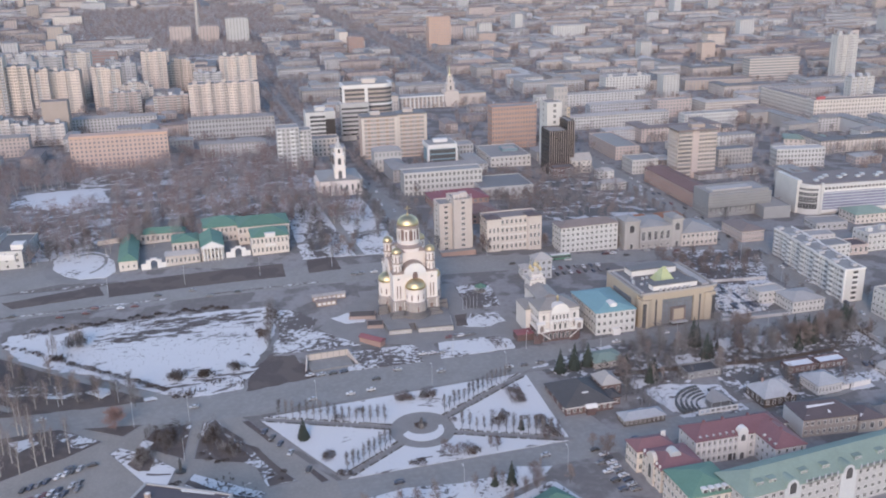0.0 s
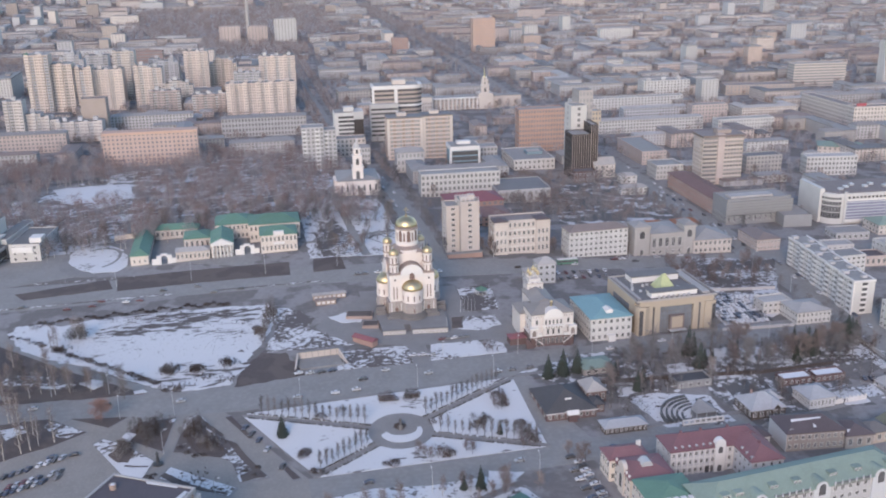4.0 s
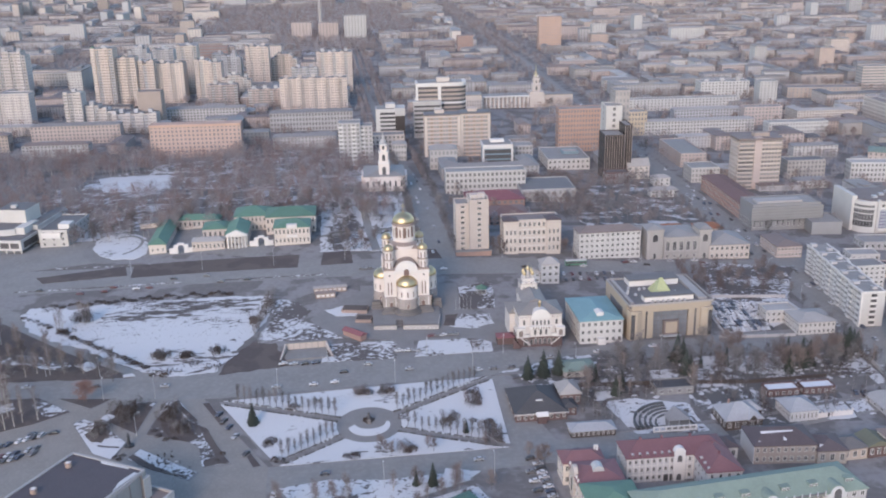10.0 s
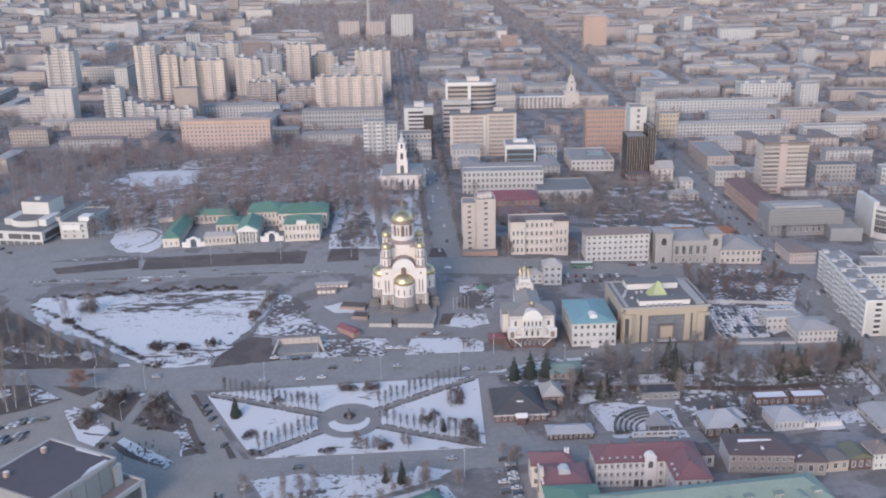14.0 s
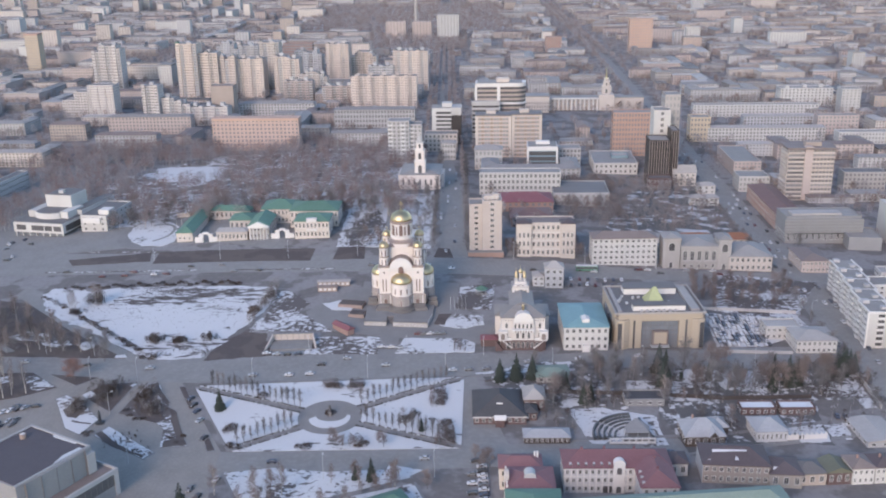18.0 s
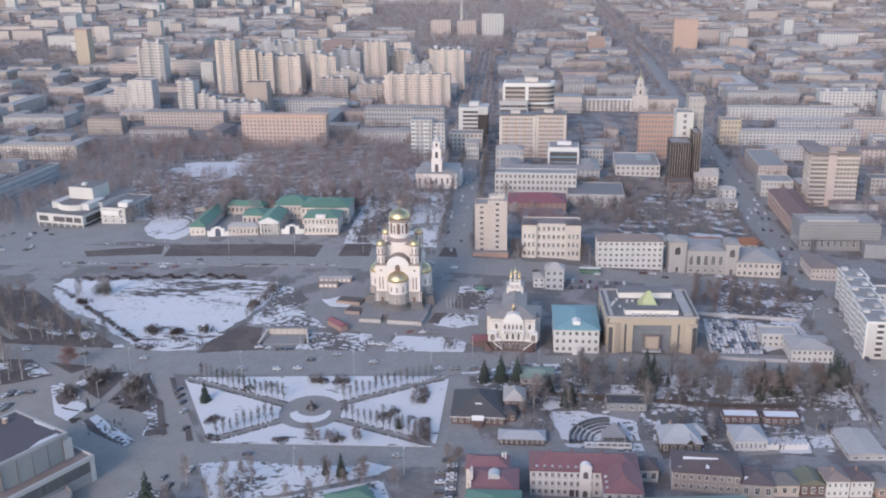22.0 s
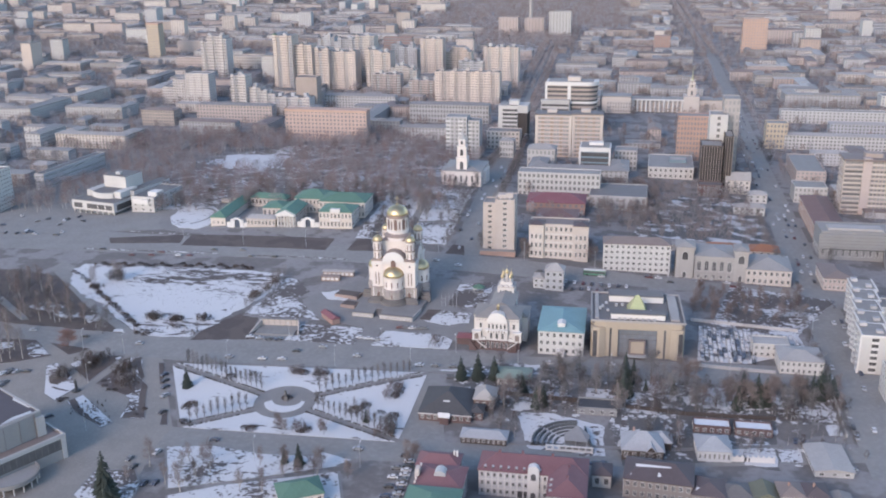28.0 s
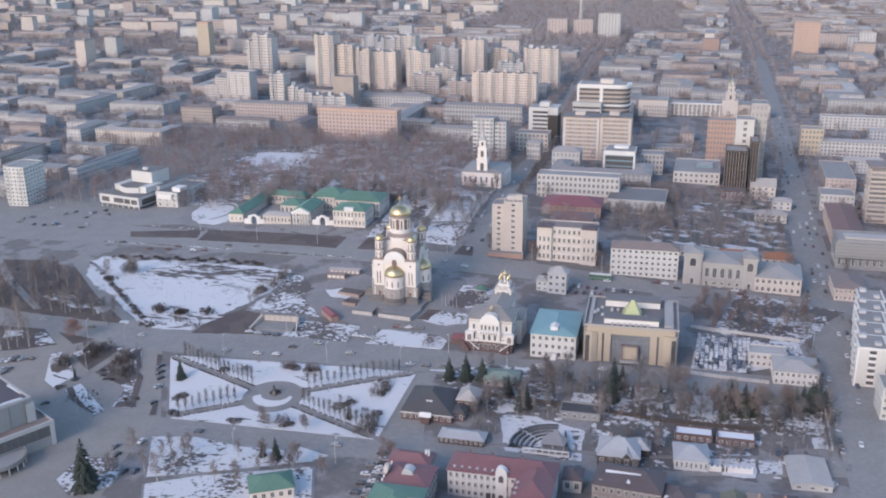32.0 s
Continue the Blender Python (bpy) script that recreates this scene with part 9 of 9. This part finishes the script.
wood("edge_brush", "ragged dark brush along the snow field's lower edge", clump(-113, -60, 4, 1, 46, 6) + clump(-99.6, -54, 2.6, 1.4, 30, 7) + clump(-91, -59, 2.4, 2.4, 36, 8) + clump(-183.5, 21.5, 1.4, 1, 12, 9) + clump(-182, 27.5, 2, 1, 16, 10), 57, .9, 2.0, 44, width=.06, mats=[twig, dark_twig, bark])
brush = []
for k in range(64):
    r_ = random.Random(400 + k)
    f, g = r_.random(), r_.random()
    brush += clump(-154 + 76 * f, 26 - 9 * f - 24 * g * g - r_.uniform(0, 4), r_.uniform(1.0, 3.2), .35, r_.randrange(8, 22), k)
wood("field_brush", "low dark brush and grass lying through the snow", brush, 58, .35, .9, 20, width=.085, mats=[twig, dark_twig, bark])
for x, y, rx, ry, n, h0, h1 in ((-130, -108.5, 2.0, 2.4, 60, 2.2, 4.6), (-121, -96.5, 3.6, 4.2, 110, 2.4, 5.4), (-103.8, -100, 1.8, 3.4, 64, 2.2, 5.2), (-97.6, -110.5, 2.2, 3.2, 54, 1.8, 4.2), (-104, -133, 4.6, 3.6, 30, .8, 1.8)):
    wood("island_bush", "dark tangled bare bushes in a kerbed island", clump(x, y, rx, ry, n, int(-x)), int(-x) + 7, h0, h1, 60, mats=[twig, dark_twig, bark], width=.065)


def on_field(x, y):
    return y < 18 and y > -62 and x + 205 > (8 - y) * 1.25 and x < -70 - max(0, -y - 5) * .33


wood("field_tufts", "dry grass tufts poking through the snow field", scatter(330, -165, -30, -74, 16, 56, 1.2, False, on_field), 56, .4, .9, 16, width=.07, mats=[twig, dark_twig, bark])
patch("earth_bed", [(16.5, -29), (18.5, -17), (25, -16.5), (23, -22), (21.5, -30)], earth, .26, .5, "structure", "dark earth bed beside a snowy lawn", "ground")
wood("lawn_bushes", "dark bushes at the end of a kerbed lawn", scatter(26, 26.5, -58.5, 32, -49, 57, .9, False), 57, 1.2, 2.6, 50, width=.06)
for x0, y0, x1, y1 in ((-210, 53, -120, 46.5), (-100, 44.5, -40, 42), (130, 52.5, 196, 49.5), (-200, 87, -130, 77), (40, -87.5, 66, -82), (150, -77, 198, -75)):
    d_ = random.Random(int(x0))
    n_ = int(abs(x1 - x0) / 2.2)
    up = [(x0 + (x1 - x0) * i / n_, y0 + (y1 - y0) * i / n_ + d_.uniform(.1, .9)) for i in range(n_ + 1)]
    dn = [(x0 + (x1 - x0) * i / n_, y0 + (y1 - y0) * i / n_ - d_.uniform(.1, .9)) for i in range(n_, -1, -1)]
    patch("snow_bank", up + dn, snow_half, .2, .5, "structure", "thin dirty snow bank along a street's edge", "snow")
lump_snow = snow_mat("lump_snow", .50, .9, (.16, .145, .14), .5, (.50, .50, .52))
remnants("snow_remnants", "ragged lumps of old snow in the yards", scatter(60, 62, -136, 204, -77, 41, 3.2, True, yard_free), .7, 2.2, 41, lump_snow)
patch("forecourt_path", [(-166 + 21.5 * math.cos(a), 117.5 + 30 * math.sin(a)) for a in [2 * math.pi * k / 40 for k in range(40)]], paving, .12, 0, "structure", "dark path round the forecourt lawn", "path")


# ---- cars ----
def car(name, paint, snowy=False, van=False, far=False):
    ob = new(name)
    h = .55 if van else 0
    prof = [(-2.15, .35), (-2.2, .75), (-1.9, .95), (-1.1, 1.0), (-.55, 1.45), (1.0, 1.48), (1.75, 1.02), (2.15, .98), (2.2, .4)]
    if van:
        prof = [(-2.3, .35), (-2.35, .95), (-1.8, 1.1), (-1.2, 1.95), (2.25, 2.0), (2.3, .4)]
    q = Geo()
    k = len(prof)
    for y in (-.86, .86):
        q.v += [(x, y * (.86 if z > 1.2 else 1), z) for x, z in prof]
    for i in range(k):
        j = (i + 1) % k
        q.f.append((i, j, k + j, k + i)); q.m.append(0)
    q.f += [tuple(reversed(range(k))), tuple(range(k, 2 * k))]; q.m += [0, 0]
    part("body", q, paint, ob)
    g = Geo()
    if van:
        for s in (-1, 1):
            g.poly([(-1.1, s * .87, 1.15), (2.0, s * .87, 1.15), (2.0, s * .765, 1.75), (-1.0, s * .765, 1.75)])
        g.poly([(-1.77, -.7, 1.2), (-1.77, .7, 1.2), (-1.27, .62, 1.85), (-1.27, -.62, 1.85)])
    else:
        for s in (-1, 1):
            g.poly([(-.95, s * .87, 1.03), (1.55, s * .87, 1.03), (.95, s * .765, 1.38), (-.5, s * .765, 1.38)])
        g.poly([(-1.08, -.7, 1.04), (-1.08, .7, 1.04), (-.6, .62, 1.42), (-.6, -.62, 1.42)]).poly([(1.76, -.7, 1.05), (1.05, -.62, 1.46), (1.05, .62, 1.46), (1.76, .7, 1.05)])
    if snowy:
        g = Geo().box(-.6, -.75, 1.48, 1.0, .75, 1.62).box(-2.0, -.8, .98, -1.15, .8, 1.08)
        part("snow_cover", g, lump_snow, ob)
    else:
        part("car_glass", g, glass, ob)
        for s in (() if far else (-1, 1)):
            part("headlight", Geo().box(-2.22, s * .6 - .18, .62, -2.12, s * .6 + .18, .8, bottom=True), lamp_clear, ob)
            part("tail_light", Geo().box(2.14, s * .62 - .16, .7, 2.24, s * .62 + .16, .9, bottom=True), lamp_red, ob)
        for wx in (() if far else (-1.35, 1.35)):
            for s in (-1, 1):
                part("wheel", Geo().lathe([(.01, -.1), (.32, -.1), (.32, .1), (.01, .1)], k=10), tyre_mat, ob, at=pose(wx, s * .8, .32, 90))
    return ob


PAINTS = [("white", (.47, .47, .49)), ("black", (.05, .05, .055)), ("silver", (.30, .31, .33)), ("dark blue", (.045, .055, .085)), ("dark red", (.11, .035, .04)), ("grey", (.14, .14, .15))]
cars, far_cars = [], []
for n, c in PAINTS:
    for lst, far in ((cars, False), (far_cars, True)):
        o = car("car", mat("paint_" + n, c, rough=.3, var=.05, spec=.5), far=far)
        tagged(o, n + " passenger car on the asphalt", "car")
        lst.append(o)
rng = random.Random(77)
spots = []
for x, y, a in ((-84, -102, 62), (-81.5, -107, 62), (-79, -112, 62), (-76, -119, 62), (-71, -132, 62), (-67, -168, 80), (-63, -173, 75), (-54, -183, 80), (-59, -162, 80), (-50, -182, 84), (-41, -150, 2), (-156, -107, 10), (-116, -142, 40), (-148, -107, 8),
                (-62, -82, 0), (-46, -82, 0), (-37, -81, 2), (-33, -72, 0), (-4, -73, 0), (26, -78, 3), (33, -77.5, 3), (41, -77, 4), (83, -67, 2), (-22, -66, 180), (60, -70, 2), (110, -64, 2), (105, -145, 5), (108, -144.5, 5), (35, -150, 5), (53, -147, 6), (16, -148, 2),
                (217, 0, 92), (217, -25, 92), (206, -52, 90), (217, -56, 95), (204, -72, 60), (215, -71, 88), (197, -135, 8), (211, -106, 88), (-110, -74, 4), (-140, -70, 8), (-170, -66, 8)):
    spots.append((x, y, a))
for k in range(9):
    spots += [(-60 + k * 4.9, -60.5 + rng.uniform(-.5, .5) - k * .3, 12)] if k < 4 else []
    if k < 4:
        spots.append((-171 + k * 2.5, -116.5 + k * 1.1, 62))
        spots.append((-159.6 + k * 2.5, -111.4 + k * 1.1, 62))
    if k < 5:
        spots.append((9 + k * 2.9, -40.5 + .15 * k, 8))
    spots.append((-170.5 + k * 2.3, -128 + k * .9, 62)) if k != 7 else None
    spots.append((-168 + k * 2.3, -123.6 + k * .9, 62)) if k not in (5, 8) else None
    spots.append((37.2 + .1 * k, -154 - k * 3.1, 4))
    if k % 2:
        spots.append((33.6, -156 - k * 3.1, 4))
for k in range(6):
    spots.append((-20 + k * 4.2, -53 - .4 * k, 4)) if k in (3, 4, 5) else None
    spots.append((77 + k * 3, -168.5 - .2 * k, 90))
    spots.append((180 + k * 2.8, -118 - k * 1.0, 80))
for k in range(12):
    spots.append((203.6, -112 + k * 7.2, 88)) if k % 4 != 2 else None
    spots.append((229.4 - .03 * k, -108 + k * 7.6, 88)) if k % 3 != 1 else None
for k in range(22):
    spots.append((rng.uniform(-300, -240), rng.uniform(76, 118), rng.uniform(0, 360)))
for k in range(26):
    spots.append((rng.uniform(-200, 190), rng.choice((42, 47, 52)) - .02 * k, rng.choice((0, 180)) - 3))
for y in range(-20, 640, 13):
    x = 214 + max(0, y) * .028
    for s in (-6.8, -2, 2.5, 6.8):
        if rng.random() < .42:
            spots.append((x + s, y + rng.uniform(-4, 4), 88))
for k in range(16):
    spots.append((21 + rng.choice((-4, 0, 5)), 70 + k * 14 + rng.uniform(-4, 4), 92))
for k in range(10):
    spots.append((76 + k * 4.6, 30 + rng.uniform(-1, 1), 88))
    spots.append((80 + k * 4.4, 22 + rng.uniform(-1, 1), 88))
for x, y, a in spots:
    copy_thing((cars if -100 < x < 60 and y < -50 else far_cars)[rng.choice((0, 0, 0, 0, 1, 1, 1, 1, 1, 2, 2, 2, 3, 3, 3, 4, 5, 5, 5, 5))], pose(x, y, gz(x, y) + .12, 0, 0, a) @ Matrix.Diagonal((.88, .88, .92, 1)))["group"] = "town cars"
sc = car("snowed_car", MATS["paint_white"], True)
tagged(sc, "stored car under a cover of snow", "car", "car park rows")
for x0, y0, nx_, ny_ in ((150.6, -51, 12, 9), (176.5, -30, 10, 3)):
    for i in range(nx_):
        for j in range(ny_):
            x, y = x0 + i * 2.05 + rng.uniform(-.25, .25) + .2 * j, y0 + j * 4.2 + rng.uniform(-.5, .5)
            if rng.random() < .1:
                continue
            c = copy_thing(sc if rng.random() < .5 else far_cars[rng.choice((0, 1, 2, 3, 5))], pose(x, y, gz(x, y) + .12, 0, 0, 90 + rng.uniform(-7, 7)) @ Matrix.Diagonal((.86, .86, .92, 1)))
            c["group"] = "car park rows"
for o in cars + far_cars + [sc]:
    for c in list(o.children_recursive) + [o]:
        bpy.data.objects.remove(c)

mo = new("statue", Geo().lathe([(2.0, 0), (2.0, .25), (1.5, .3), (1.5, .6), (.7, .65), (.62, 2.2), (.75, 2.35)], k=14).lathe([(.45, 2.3), (.62, 2.9), (.5, 3.6), (.66, 4.4), (.4, 4.9), (.2, 5.0), (.3, 5.25), (.28, 5.5), (.02, 5.65)], k=10).mesh("statue", [mat("bronze_dark", (.06, .062, .065), rough=.5, var=.2, scale=1, fine=5)]))
mo.matrix_world = pose(-116.4, -119.6, gz(-116.4, -119.6) + .2)
tagged(mo, "dark bronze statue on a round stepped base", "statue")

# ---- street lamps, walls, the trolleybus ----
lp = new("street_lamp")
part("pole", Geo().tube((0, 0, -.3), (0, 0, 9.5), .13, .08, 8), steel, lp)
part("arm", Geo().tube((0, 0, 9.4), (1.6, 0, 9.9), .06, .05, 6), steel, lp)
part("lamp_head", Geo().box(1.3, -.18, 9.8, 2.3, .18, 10.0, bottom=True), trim_white, lp)
tagged(lp, "grey steel street lamp on a tall pole", "street lamp", "street lamps")
for x, y, a in ((-11, -84.5, 90), (23, -82.8, 90), (-61, -86, 90), (-114.8, -112.8, 30), (-112.2, -84.6, 90), (-133.6, -83, 90), (-164.3, -55.8, -90), (-140.3, -59.3, -90), (70, -78, 90), (-40, -61, -90), (5, -61, -90), (40, -62, -90), (110, -75, 90), (160, -73, 90),
                (-150, 66, 90), (-110, 62, 90), (-70, 60, 90), (-30, 62, 90), (10, 60, 90), (60, 58, 90), (100, 52, 90), (140, 49, 90), (-95, -150, 0), (-20, -162, 90), (20, -160, 90), (203, -20, 0), (203, 20, 0), (203, 70, 0)):
    copy_thing(lp, pose(x, y, gz(x, y), 0, 0, a))
for c in list(lp.children_recursive) + [lp]:
    bpy.data.objects.remove(c)


def wall_run(name, label, pts, h, t, material):
    ob = thing(name, label, "wall", pose(0, 0, 0))
    for (x0, y0), (x1, y1) in zip(pts, pts[1:]):
        d = Vector((x1 - x0, y1 - y0, 0))
        ln = d.length
        n = max(1, int(ln / 6))
        for k in range(n):
            a = Vector((x0, y0, 0)) + d * (k / n)
            part("wall_panel", Geo().box(0, -t / 2, -1, ln / n - .08, t / 2, h), material, ob, at=pose(a.x, a.y, gz(a.x, a.y), 0, 0, math.degrees(math.atan2(d.y, d.x))))
    return ob


wall_run("yard_wall", "pale concrete wall round a car park", [(144, -58.5), (160, -60), (181, -61)], 1.5, .4, MATS["wall_greywhite"])
wall_run("yard_wall", "pale concrete wall behind a car park", [(148, -8), (160, -9), (198, -13)], 1.6, .4, MATS["wall_greywhite"])
wall_run("garden_wall", "low brown garden wall", [(62, -98), (100, -100), (140, -104), (175, -103)], 1.8, .3, MATS["wall_wood"])
wall_run("garden_wall", "grey stone park wall along the avenue", [(201, -76), (200, -112)], 2.0, .4, MATS["wall_greywhite"])
wall_run("park_railing", "long cream palace garden wall", [(-160, 150), (-140, 152)], 3.2, .5, MATS["wall_cream"])
wall_run("stone_edge", "low stone edge of a forecourt lawn", [(-70, -86), (-62, -88.5)], .5, .4, kerb_mat)
bus = thing("trolleybus", "green and white trolleybus on the street", "bus", pose(100, 44, gz(100, 44) + .1, 0, 0, -3))
part("body", Geo().box(-6, -1.25, .4, 6, 1.25, 3.0, bottom=True), mat("bus_green", (.09, .19, .135), rough=.4, var=.1), bus)
part("roof", Geo().box(-5.8, -1.15, 3.0, 5.8, 1.15, 3.25), trim_white, bus)
part("window_band", Geo().box(-5.9, -1.28, 1.5, 5.9, 1.28, 2.5, bottom=True), glass, bus)
for x in (-3.8, 3.6):
    for s in (-1, 1):
        part("wheel", Geo().lathe([(.01, -.14), (.48, -.14), (.48, .14), (.01, .14)], k=12), tyre_mat, bus, at=pose(x, s * 1.15, .48, 90))
st = thing("monument", "small dark bronze monument on the round place", "monument", pose(STAR_C[0], STAR_C[1] + 1.5, -2 + 1.6))
part("pedestal", Geo().box(-.7, -.7, -2, .7, .7, 1.6).box(-1.1, -1.1, -2, 1.1, 1.1, .2), MATS["roof_dark"], st)
part("figure", Geo().lathe([(.6, 1.6), (.75, 2.2), (.45, 3.2), (.55, 3.9), (.3, 4.3), (.05, 4.7)], k=10), MATS["roof_black"], st)
